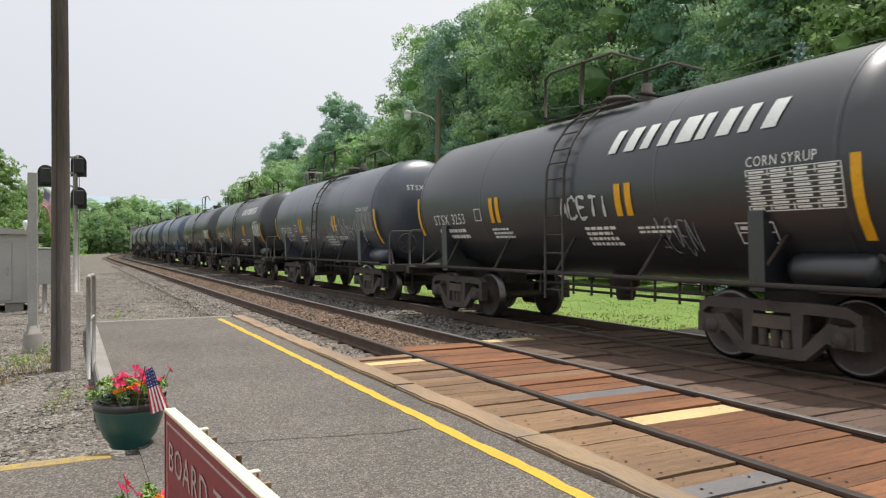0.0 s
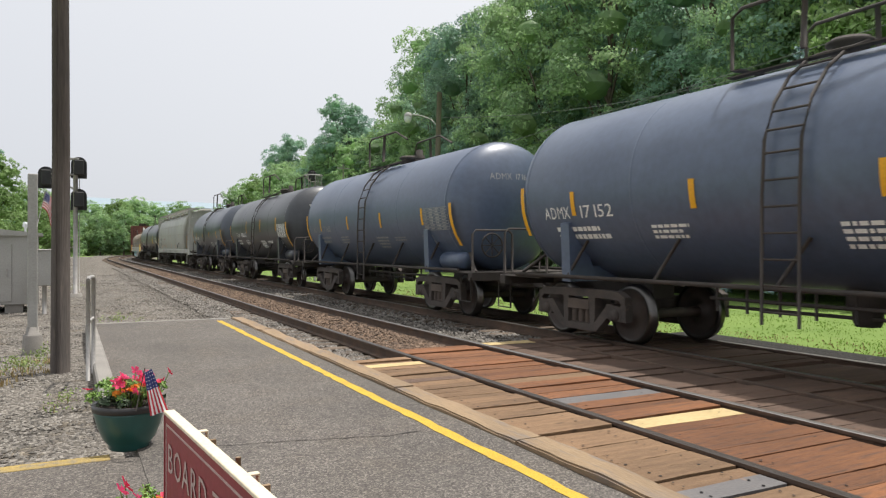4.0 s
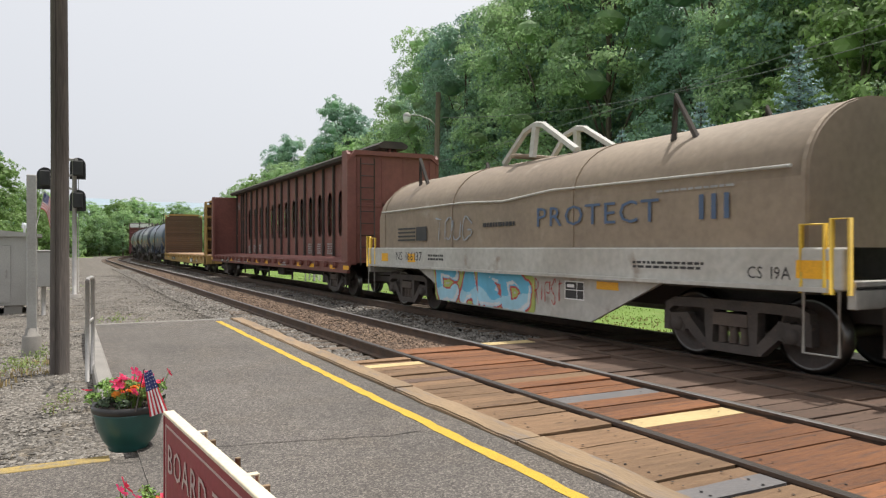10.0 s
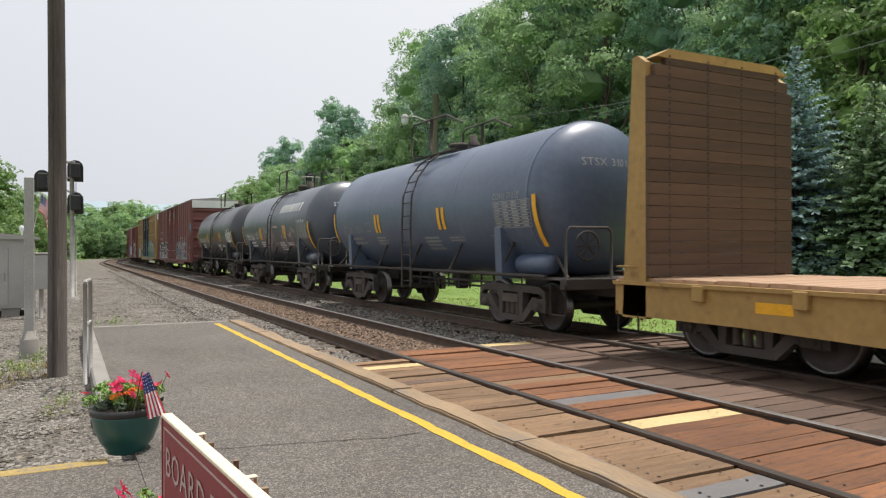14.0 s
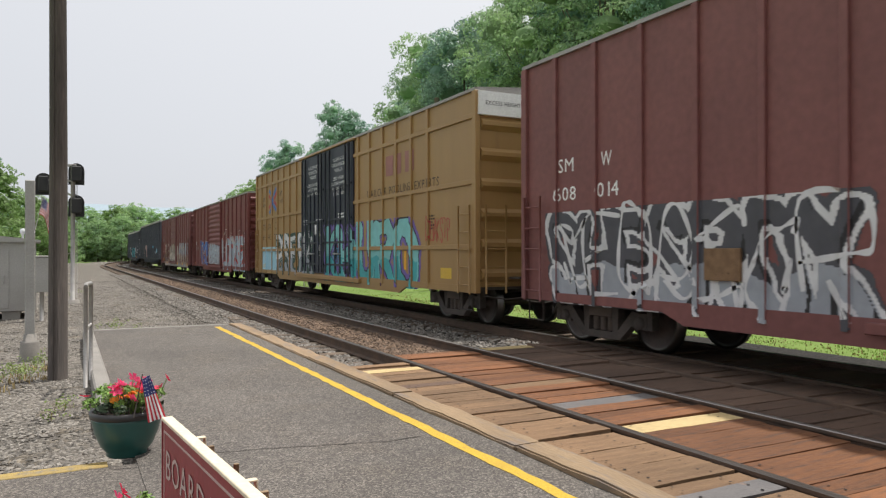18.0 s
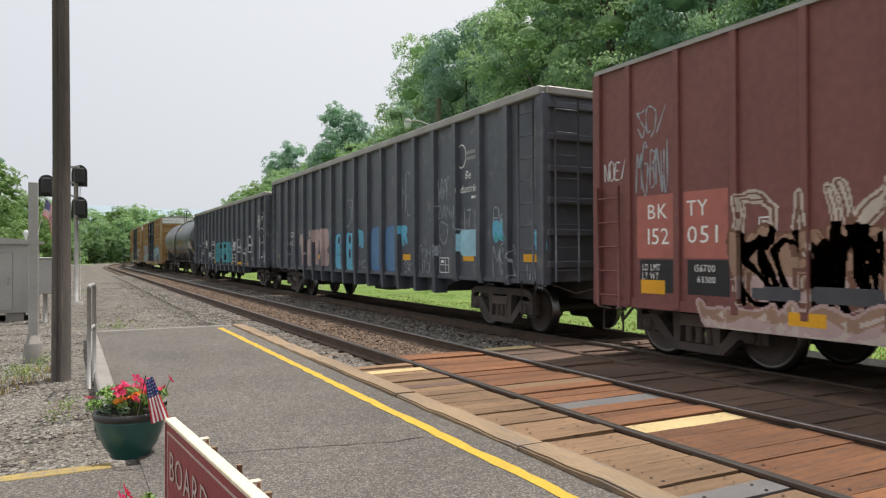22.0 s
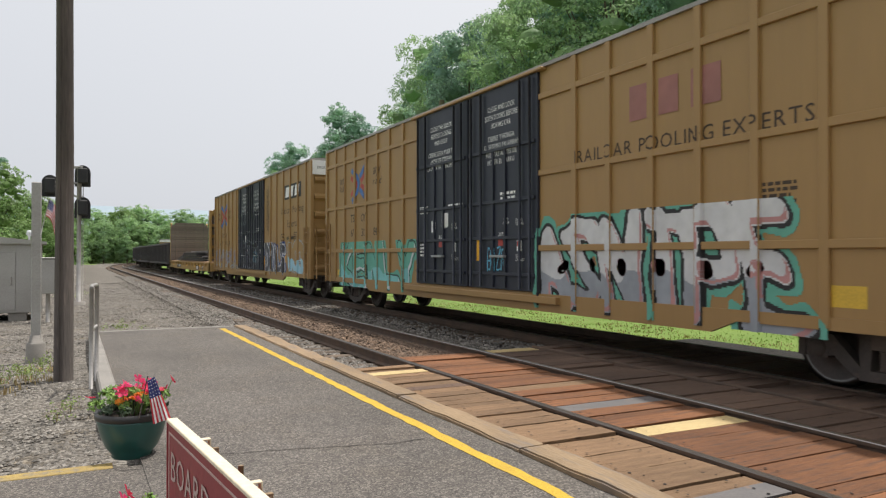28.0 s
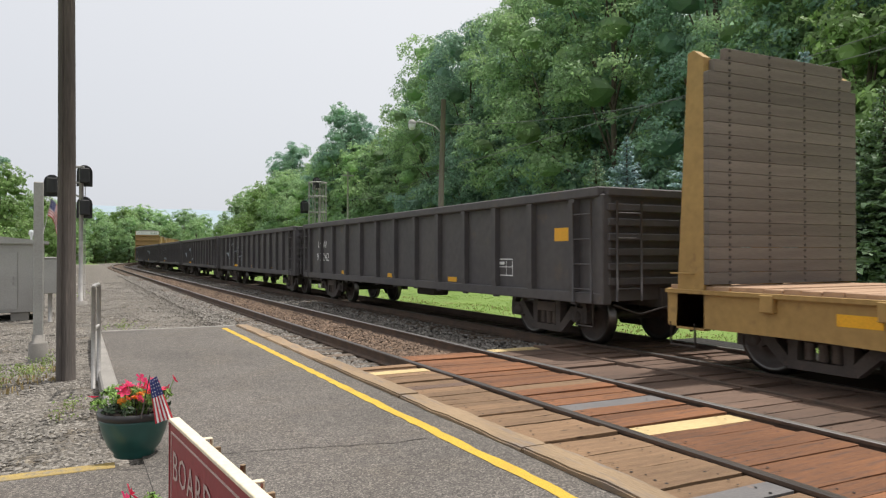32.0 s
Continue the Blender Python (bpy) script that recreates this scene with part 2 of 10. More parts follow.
def boxes(*rows, bevel=0.0):
    bm = bmesh.new()
    for r in rows:
        add_box(bm, *r)
    if bevel:
        bmesh.ops.bevel(bm, geom=bm.edges[:], offset=bevel, segments=1, affect="EDGES")
    return bm


def add_tube(bm, points, r, sides=8, caps=True, mi=0):
    """A round bar along points; r is one radius or one for each point."""
    pts = [Vector(p) for p in points]
    rr = r if isinstance(r, (list, tuple)) else [r] * len(pts)
    rings = []
    for i, p in enumerate(pts):
        d = (pts[min(i + 1, len(pts) - 1)] - pts[max(i - 1, 0)]).normalized()
        side = d.cross(Vector((0, 0, 1)) if abs(d.z) < 0.95 else Vector((1, 0, 0))).normalized()
        up = side.cross(d)
        rings.append([bm.verts.new(p + rr[i] * (math.cos(a) * side + math.sin(a) * up)) for a in (2 * math.pi * k / sides for k in range(sides))])
    for a, b in zip(rings, rings[1:]):
        for k in range(sides):
            f = bm.faces.new((a[k], a[(k + 1) % sides], b[(k + 1) % sides], b[k]))
            f.smooth, f.material_index = sides > 5, mi
    if caps:
        for ring, flip in ((rings[0], True), (rings[-1], False)):
            f = bm.faces.new(ring[::-1] if not flip else ring)
            f.material_index = mi
    return bm


def tube(points, r, sides=8, caps=True):
    return add_tube(bmesh.new(), points, r, sides, caps)


def add_prism(bm, outline, axis, a0, a1, mi=0):
    """A flat outline (pairs) drawn out from a0 to a1 along axis 'x', 'y' or 'z'."""
    def at(p, a):
        return {"x": (a, p[0], p[1]), "y": (p[0], a, p[1]), "z": (p[0], p[1], a)}[axis]
    lo, hi = [bm.verts.new(at(p, a0)) for p in outline], [bm.verts.new(at(p, a1)) for p in outline]
    n = len(outline)
    fs = [bm.faces.new(lo[::-1]), bm.faces.new(hi)]
    fs += [bm.faces.new((lo[i], lo[(i + 1) % n], hi[(i + 1) % n], hi[i])) for i in range(n)]
    for f in fs:
        f.material_index = mi
    return fs


def prism(outline, axis, a0, a1):
    bm = bmesh.new()
    add_prism(bm, outline, axis, a0, a1)
    bmesh.ops.recalc_face_normals(bm, faces=bm.faces[:])
    return bm


def add_lathe(bm, profile, axis="z", sides=24, centre=(0, 0, 0), mi=0):
    """Pairs (radius, along) spun round an axis through centre."""
    c = Vector(centre)
    rings = []
    for r, h in profile:
        ring = []
        for k in range(sides):
            a = 2 * math.pi * k / sides
            u, v = r * math.cos(a), r * math.sin(a)
            ring.append(bm.verts.new(c + Vector({"z": (u, v, h), "x": (h, u, v), "y": (v, h, u)}[axis])))
        rings.append(ring)
    for a, b in zip(rings, rings[1:]):
        for k in range(sides):
            f = bm.faces.new((a[k], a[(k + 1) % sides], b[(k + 1) % sides], b[k]))
            f.smooth, f.material_index = True, mi
    return bm


def lathe(profile, axis="z", sides=24, centre=(0, 0, 0)):
    bm = add_lathe(bmesh.new(), profile, axis, sides, centre)
    bmesh.ops.remove_doubles(bm, verts=bm.verts[:], dist=1e-5)
    bmesh.ops.recalc_face_normals(bm, faces=bm.faces[:])
    return bm


# ---- the line of the tracks: straight to CURVE_Y, then a bend ----
CURVE_Y, CURVE_R = 95.0, 250.0
NEAR_X, FAR_X = 4.97, 8.60          # centres of the two tracks


def on_track(s, cx):
    """Place and heading (clockwise from +y) of the point s metres along the line, on the track whose centre is at cx."""
    if s <= CURVE_Y:
        return Vector((cx, s, 0)), 0.0
    a = (s - CURVE_Y) / CURVE_R
    r = CURVE_R - (cx - FAR_X)
    return Vector((FAR_X + CURVE_R - r * math.cos(a), CURVE_Y + r * math.sin(a), 0)), a


# ---- ground, tracks, platform ----
def wave(x, y):
    return noise.noise(Vector((x * 0.35, y * 0.35, 0))) * 0.06 + noise.noise(Vector((x * 1.7, y * 1.7, 3))) * 0.02


def ground_height(x, y):
    a, = (on_track(y, FAR_X)[0].x - FAR_X,) if y > CURVE_Y else (0.0,)
    u = x - min(a, 60)
    if u < 3.0:
        z = -0.16 - 0.02 * max(0, 1 - u)
        z += -0.1 * min(1, max(0, (-u - 3) / 8))
    elif u < 10.8:
        z = -0.24
    else:
        k = max(0.0, u - 11.2)
        z = -0.42 + 0.02 * min(k, 14) + max(0, u - 30) * 0.28 - max(0, u - 95) * 0.26
    return z


def grid_sheet(xs, ys, fn):
    bm = bmesh.new()
    g = [[bm.verts.new((x, y, fn(x, y))) for x in xs] for y in ys]
    for i in range(len(ys) - 1):
        for j in range(len(xs) - 1):
            bm.faces.new((g[i][j], g[i][j + 1], g[i + 1][j + 1], g[i + 1][j])).smooth = True
    return bm


def steps(*spans):
    out = []
    for a, b, d in spans:
        n = max(1, round((b - a) / d))
        out += [a + (b - a) * i / n for i in range(n)]
    return out + [spans[-1][1]]


gx = steps((-3000, -200, 400), (-200, -20, 20), (-20, 0.4, 0.6), (0.4, 3.0, 0.65), (3.0, 11.2, 0.4), (11.2, 40, 1.4), (40, 160, 8), (160, 3000, 400))
gy = steps((-3000, -100, 400), (-100, -4, 12), (-4, 40, 0.8), (40, 140, 4), (140, 400, 26), (400, 3000, 400))
ground_mats = [M_GRAVEL, M_GRASS, M_FLOOR, M_BLACKSTONE]
bm = grid_sheet(gx, gy, lambda x, y: ground_height(x, y) + (wave(x, y) if abs(x) < 60 and abs(y) < 150 else 0) * (0.4 if 3 < x < 11 else 1))
for f in bm.faces:
    c = f.calc_center_median()
    bend = on_track(c.y, FAR_X)[0].x - FAR_X if c.y > CURVE_Y else 0
    if c.x - min(bend, 60) > 10.7 or c.x < -7 or c.y > 70 and c.x - bend < -3:
        f.material_index = 2 if c.x - min(bend, 60) > 26.5 and c.x < 300 and abs(c.y) < 260 else 1
for f in bm.faces:
    c = f.calc_center_median()
    if 7.0 < c.x < 10.75 and c.y < 60:
        f.material_index = 3
tagged(part("ground", bm, ground_mats), "gravel yard and mown grass beside the tracks", "ground", kind="structure")


def rail_mesh(cx, off, s0, s1, head):
    """A rail: foot, web and head, swept along the line."""
    prof = [(-0.07, -0.17), (0.07, -0.17), (0.07, -0.155), (0.012, -0.135), (0.012, -0.045), (0.036, -0.035), (0.037, -0.008), (0.026, 0.0), (-0.026, 0.0), (-0.037, -0.008), (-0.036, -0.035), (-0.012, -0.045), (-0.012, -0.135), (-0.07, -0.155)]
    bm = bmesh.new()
    ss = steps((s0, 90, 5), (90, s1, 3))
    rings = []
    for s in ss:
        p, a = on_track(s, cx)
        side = Vector((math.cos(a), -math.sin(a), 0))
        rings.append([bm.verts.new(p + side * (off + u) + Vector((0, 0, z))) for u, z in prof])
    n = len(prof)
    for a, b in zip(rings, rings[1:]):
        for k in range(n):
            f = bm.faces.new((a[k], b[k], b[(k + 1) % n], a[(k + 1) % n]))
            f.material_index = 1 if k in (6, 7, 8) else 0
    bm.faces.new(rings[0]), bm.faces.new(rings[-1][::-1])
    bmesh.ops.recalc_face_normals(bm, faces=bm.faces[:])
    return bm


for cx, name, heads in ((NEAR_X, "near_track", (M_RAILDARK, M_RAILTOP)), (FAR_X, "far_track", (M_RAILTOP, M_RAILTOP))):
    tr = tagged(new(name), "rusty steel rails on worn wooden sleepers", "railway track", kind="structure")
    for off, hd in zip((-0.752, 0.752), heads):
        part("rail", rail_mesh(cx, off, -40, 200, hd), [M_RAIL, hd], tr, "steel rail with a worn bright head")
    tie = None
    for k in range(0, 300):
        s = -14 + k * 0.52
        p, a = on_track(s, cx)
        m = pose(p.x + random.uniform(-0.04, 0.04), p.y, -0.26 + random.uniform(-0.008, 0.008), 0, 0, -math.degrees(a) + random.uniform(-0.7, 0.7))
        if tie is None:
            tie = part("sleeper", boxes((-1.3, 1.3, -0.115, 0.115, -0.08, 0.085), bevel=0.012), M_TIE, tr, m=m)
        else:
            again(tie, m, tr)

# platform of asphalt with a timber kerb and a yellow line
bm = boxes((0.45, 3.02, -8, 15.55, -0.5, -0.005))
tagged(part("platform", bm, M_ASPHALT), "worn grey asphalt station platform with hairline cracks", "platform", kind="structure")
tagged(part("platform_step", boxes((-6.0, 0.45, -8, 5.62, -0.5, -0.012)), M_ASPHALT), "grey asphalt apron of the platform", "platform", kind="structure")


def ribbon(points, w, z, jag=0.0, seed=1):
    """A flat strip along points in plan."""
    rng = random.Random(seed)
    bm = bmesh.new()
    pts = [Vector((*p, 0)) for p in points]
    rows = []
    for i, p in enumerate(pts):
        d = (pts[min(i + 1, len(pts) - 1)] - pts[max(i - 1, 0)]).normalized()
        n = Vector((-d.y, d.x, 0))
        rows.append([bm.verts.new(p + n * (s * w / 2 + rng.uniform(-jag, jag)) + Vector((0, 0, z))) for s in (-1, 1)])
    for a, b in zip(rows, rows[1:]):
        bm.faces.new((a[0], b[0], b[1], a[1]))
    bmesh.ops.recalc_face_normals(bm, faces=bm.faces[:])
    for f in bm.faces:
        if f.normal.z < 0:
            f.normal_flip()
    return bm


M_CRACK = mat("crack", (0.05, 0.045, 0.04), (0.08, 0.07, 0.06), 5, 0.95, bump=0.0)
line = [(2.72 + 0.010 * noise.noise(Vector((0, y * 1.3, 0))), y) for y in steps((-4, 15.2, 0.15))]
tagged(part("yellow_line", ribbon(line, 0.108, -0.001, 0.010, 4), M_YELLOWPAINT), "worn yellow safety line painted on asphalt", "painted line", kind="structure")
tagged(part("yellow_step_edge", boxes((-6.0, 0.26, 5.62, 5.76, -0.4, -0.006), bevel=0.004), M_YELLOWOLD), "worn yellow painted step edge", "painted line", kind="structure")


tagged(part("platform_end", boxes((0.45, 3.02, 15.552, 15.68, -0.5, 0.006), bevel=0.01), M_CONCRETE), "pale concrete edge at the platform's end", "kerb", kind="structure")


def crack_line(*ends, seed=1):
    rng = random.Random(seed)
    pts = []
    for (x0, y0), (x1, y1) in zip(ends, ends[1:]):
        n = max(3, int(math.hypot(x1 - x0, y1 - y0) / 0.06))
        pts += [(x0 + (x1 - x0) * k / n, y0 + (y1 - y0) * k / n + rng.uniform(-0.016, 0.016)) for k in range(n)]
    return ribbon(pts, 0.012, 0.0, 0.004, seed)


for k, ends in enumerate((((0.95, 5.62), (1.35, 5.55), (1.85, 5.42), (2.3, 5.30), (2.64, 5.36)), ((1.25, 10.6), (1.8, 10.75), (2.2, 10.8)), ((0.5, 12.6), (1.4, 12.75), (2.5, 12.7)), ((0.5, 8.1), (0.9, 8.15)))):
    tagged(part("pavement_crack", crack_line(*ends, seed=k), M_CRACK), "thin dark crack across the asphalt", "crack", kind="structure")

# timber kerb, in lengths
kerb = tagged(new("platform_kerb"), "weathered timber kerb along the platform edge", "kerb", kind="structure")
y = -4.0
rng = random.Random(5)
while y < 15.4:
    n = min(rng.uniform(2.3, 3.1), 15.55 - y)
    bm = boxes((3.022, 3.27, y + 0.01, y + n - 0.012, -0.3, 0.03 + rng.uniform(-0.012, 0.012)))
    bmesh.ops.subdivide_edges(bm, edges=[e for e in bm.edges if abs(e.verts[0].co.y - e.verts[1].co.y) > 1], cuts=14)
    for v in bm.verts:
        q = noise.noise(v.co * 2.3)
        v.co.z += 0.02 * q if v.co.z > 0 else 0
        v.co.x += 0.022 * noise.noise(v.co * 1.7 + Vector((9, 0, 0)))
    bmesh.ops.bevel(bm, geom=[e for e in bm.edges if e.calc_face_angle(0) > 1], offset=0.014, segments=2, affect="EDGES")
    part("kerb_timber", bm, M_KERB, kerb)
    y += n

# plank crossing, each board an object
crossing = tagged(new("plank_crossing"), "wooden plank crossing laid between and beside the rails", "crossing", kind="structure")


def plank_mesh(x0, x1, w, wear):
    bm = boxes((x0, x1, -w / 2, w / 2, -0.14, 0.0))
    bmesh.ops.subdivide_edges(bm, edges=[e for e in bm.edges if abs(e.verts[0].co.x - e.verts[1].co.x) > 0.4], cuts=6)
    for v in bm.verts:
        v.co += Vector((0, 0.005 * noise.noise(v.co * 5 + Vector((wear, 0, 0))), 0.004 * noise.noise(v.co * 4 + Vector((0, wear, 0)))))
        if abs(v.co.x - x0) < 0.01 or abs(v.co.x - x1) < 0.01:
            v.co.x += 0.015 * noise.noise(Vector((wear * 3, v.co.y * 9, v.co.x)))
    return bm


def plank_field(x0, x1, ya, yb, pitch, material, special, seed, drop=-0.05):
    rng = random.Random(seed)
    kinds = []
    for k in range(4):
        me = bpy.data.meshes.new("plank")
        bm = plank_mesh(x0, x1, pitch - 0.004, seed * 7 + k)
        bm.to_mesh(me)
        bm.free()
        me.materials.append(material)
        kinds.append(me)
    y, i = ya, 0
    while y > yb:
        o = new("plank", kinds[rng.randrange(4)])
        o.parent = crossing
        hit = [s for s in special if abs(s[0] - y) < pitch / 2]
        if hit:
            me = o.data.copy()
            me.materials.clear()
            me.materials.append(hit[0][1])
            o.data = me
        o.matrix_local = pose(rng.uniform(-0.012, 0.012), y, drop + rng.uniform(-0.003, 0.003), rng.uniform(-0.5, 0.5), rng.uniform(-0.15, 0.15), rng.uniform(-0.35, 0.35))
        for px in (x0 + 0.2, x1 - 0.2):
            for dy in (-0.05, 0.05):
                NAILS.append((px + rng.uniform(-0.04, 0.04), y + dy + rng.uniform(-0.02, 0.02), drop + 0.0065, rng.uniform(0.007, 0.014)))
        y -= pitch * rng.uniform(0.998, 1.012)


NAILS = []
plank_field(3.285, 4.15, 9.05, -4, 0.215, M_PLANK_TAN, ((8.52, M_PLANK_NEW), (3.25, M_PLANK_GREY), (7.6, M_PLANK_DARK)), 1, -0.03)
plank_field(4.295, 5.655, 9.95, -4, 0.265, M_PLANK_RED, ((4.80, M_PLANK_NEW), (6.05, M_PLANK_GREY), (7.05, M_PLANK_TAN)), 2)
plank_field(5.795, 6.83, 10.0, -4, 0.265, M_PLANK_DARK, ((9.98, M_PLANK_NEW),), 3)
plank_field(6.90, 7.76, 10.0, -4, 0.265, M_PLANK_DARK, (), 4)
plank_field(7.92, 9.27, 10.0, -4, 0.265, M_PLANK_DARK, (), 5)
bm = bmesh.new()
for x, y, z, r in NAILS:
    if y > 1.5:
        bm.faces.new([bm.verts.new((x + r * math.cos(k * math.pi / 3), y + r * math.sin(k * math.pi / 3), z)) for k in range(6)])
part("nail_hole", bm, M_BLACKSTONE, crossing, "small dark nail holes")["kind"] = "stuff"
tagged(part("track_edge", boxes((9.42, 10.6, -8, 10.1, -0.4, -0.09)), M_BLACKSTONE), "black stony strip beside the far rail", "track edge", kind="structure")
part("edge_strip", boxes((6.835, 6.895, -4, 10.1, -0.14, -0.012), bevel=0.008), M_RAIL, crossing, "rusty edge strip between plank fields")


# ---- loose stone and plants ----
def scatter(name, label, pts, sizes, material, category, flat=0.65, seed=1):
    """Many small stones as one mesh of rough octahedra."""
    rs = np.random.RandomState(seed)
    n = len(pts)
    base = np.array([(1, 0, 0), (-1, 0, 0), (0, 1, 0), (0, -1, 0), (0, 0, 1), (0, 0, -1)], float)
    tri = np.array([(0, 2, 4), (2, 1, 4), (1, 3, 4), (3, 0, 4), (2, 0, 5), (1, 2, 5), (3, 1, 5), (0, 3, 5)])
    V = base[None] * (np.array(sizes)[:, None, None] * rs.uniform(0.6, 1.25, (n, 6, 1)))
    a = rs.uniform(0, 6.28, n)
    b = rs.uniform(-0.7, 0.7, n)
    cb, sb = np.cos(b)[:, None], np.sin(b)[:, None]
    x, z = V[:, :, 0] * cb - V[:, :, 2] * sb, V[:, :, 0] * sb + V[:, :, 2] * cb
    ca, sa = np.cos(a)[:, None], np.sin(a)[:, None]
    W = np.stack([x * ca - V[:, :, 1] * sa, x * sa + V[:, :, 1] * ca, z * flat], -1) + np.array(pts)[:, None]
    me = bpy.data.meshes.new(name)
    me.from_pydata(W.reshape(-1, 3).tolist(), [], (tri[None] + 6 * np.arange(n)[:, None, None]).reshape(-1, 3).tolist())
    me.materials.append(material)
    return tagged(new(name, me), label, category, kind="stuff")


def field(n, x0, x1, y0, y1, seed, near=1.0, shape=None, lift=0.0):
    """Random spots, denser towards the eye; shape(x, y) keeps or drops a spot."""
    rng = random.Random(seed)
    out = []
    while len(out) < n:
        y = y0 + (y1 - y0) * rng.random() ** near
        x = rng.uniform(x0, x1)
        if shape and not shape(x, y):
            continue
        out.append((x, y, ground_height(x, y) + wave(x, y) * (0.4 if 3 < x < 11 else 1) + lift))
    return out


rs = np.random.RandomState(3)
p = field(34000, -5, 4.0, 5.8, 48, 11, 1.9, lambda x, y: (x < 0.22 or y > 15.6) and x < 3.35)
scatter("gravel", "loose grey crushed gravel beside the platform", p, rs.uniform(0.012, 0.034, len(p)), M_STONE, "gravel", seed=4)
p = field(11000, 2.9, 4.1, 9.2, 62, 12, 1.7, lambda x, y: y > 15.6 or x > 3.42, lift=0.06)
scatter("ballast", "grey track ballast beside the near rail", p, rs.uniform(0.02, 0.045, len(p)), M_STONE, "ballast", seed=5)
p = field(13000, 4.25, 5.72, 10.05, 60, 13, 1.6, lift=0.082)
scatter("ballast", "rust-stained ballast between the near rails", p, rs.uniform(0.02, 0.045, len(p)), M_RUSTBALLAST, "ballast", seed=6)
p = field(8000, 5.8, 7.75, 10.1, 70, 14, 1.8, lift=0.06)
scatter("ballast", "grey track ballast between the two tracks", p, rs.uniform(0.02, 0.05, len(p)), M_STONE, "ballast", seed=7)
p = field(4000, 7.9, 10.6, 10.2, 60, 15, 1.6, lift=0.03)
scatter("ballast", "dark ballast under the far track", p, rs.uniform(0.02, 0.05, len(p)), M_RUSTBALLAST, "ballast", seed=8)


def blades(name, label, spots, tall, material, category, seed=1, per=5, spread=0.12, wide=0.012):
    """Tufts of thin bent blades, one mesh."""
    rng = random.Random(seed)
    V, F = [], []
    for x, y, z in spots:
        for k in range(per):
            a, h = rng.uniform(0, 6.28), tall * rng.uniform(0.5, 1.15)
            dx, dy = math.cos(a), math.sin(a)
            bx, by = x + rng.uniform(-spread, spread), y + rng.uniform(-spread, spread)
            w, lean = wide * rng.uniform(0.7, 1.5), h * rng.uniform(0.15, 0.6)
            i = len(V)
            V += [(bx - dy * w, by + dx * w, z - 0.01), (bx + dy * w, by - dx * w, z - 0.01), (bx + dx * lean * 0.4 + dy * w * 0.7, by + dy * lean * 0.4 - dx * w * 0.7, z + h * 0.6),
                  (bx + dx * lean * 0.4 - dy * w * 0.7, by + dy * lean * 0.4 + dx * w * 0.7, z + h * 0.6), (bx + dx * lean, by + dy * lean, z + h)]
            F += [(i, i + 1, i + 2, i + 3), (i + 3, i + 2, i + 4)]
    me = bpy.data.meshes.new(name)
    me.from_pydata(V, [], F)
    me.materials.append(material)
    return tagged(new(name, me), label, category, kind="stuff")


M_DRY = mat("dry grass", (0.40, 0.31, 0.15), (0.32, 0.24, 0.11), 3, 0.8, bump=0, isl=0.3)
blades("grass", "mown green grass verge beyond the tracks", field(12000, 10.8, 26, 5, 75, 21, 1.5), 0.03, M_BLADE, "grass", 2, 5, 0.25, 0.011)
blades("dry_grass", "dry straw-coloured verge grass", field(900, 10.6, 13.5, 3, 30, 22, 1.3), 0.04, M_DRY, "grass", 3, 4, 0.2, 0.014)
# leaves
M_BARK = mat("bark", (0.14, 0.11, 0.085), (0.09, 0.07, 0.055), 3, 0.9, bump=0.6, fine=18)
# distant haze is mixed into the next two leaf colours, pale and bluish
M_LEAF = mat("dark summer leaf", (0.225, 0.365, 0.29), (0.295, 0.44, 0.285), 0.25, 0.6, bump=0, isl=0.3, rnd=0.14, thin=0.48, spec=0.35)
M_LEAF2 = mat("mid green leaf", (0.275, 0.42, 0.235), (0.36, 0.51, 0.23), 0.25, 0.6, bump=0, isl=0.3, rnd=0.14, thin=0.48, spec=0.35)
M_LEAF3 = mat("light green leaf", (0.19, 0.314, 0.095), (0.237, 0.361, 0.119), 0.3, 0.55, bump=0, isl=0.35, thin=0.4)
M_NEEDLE = mat("blue spruce needle", (0.25, 0.36, 0.37), (0.32, 0.44, 0.44), 0.8, 0.6, bump=0, isl=0.35, thin=0.25)
M_NEEDLE2 = mat("olive spruce needle", (0.19, 0.28, 0.16), (0.24, 0.33, 0.19), 0.8, 0.6, bump=0, isl=0.35, thin=0.25)


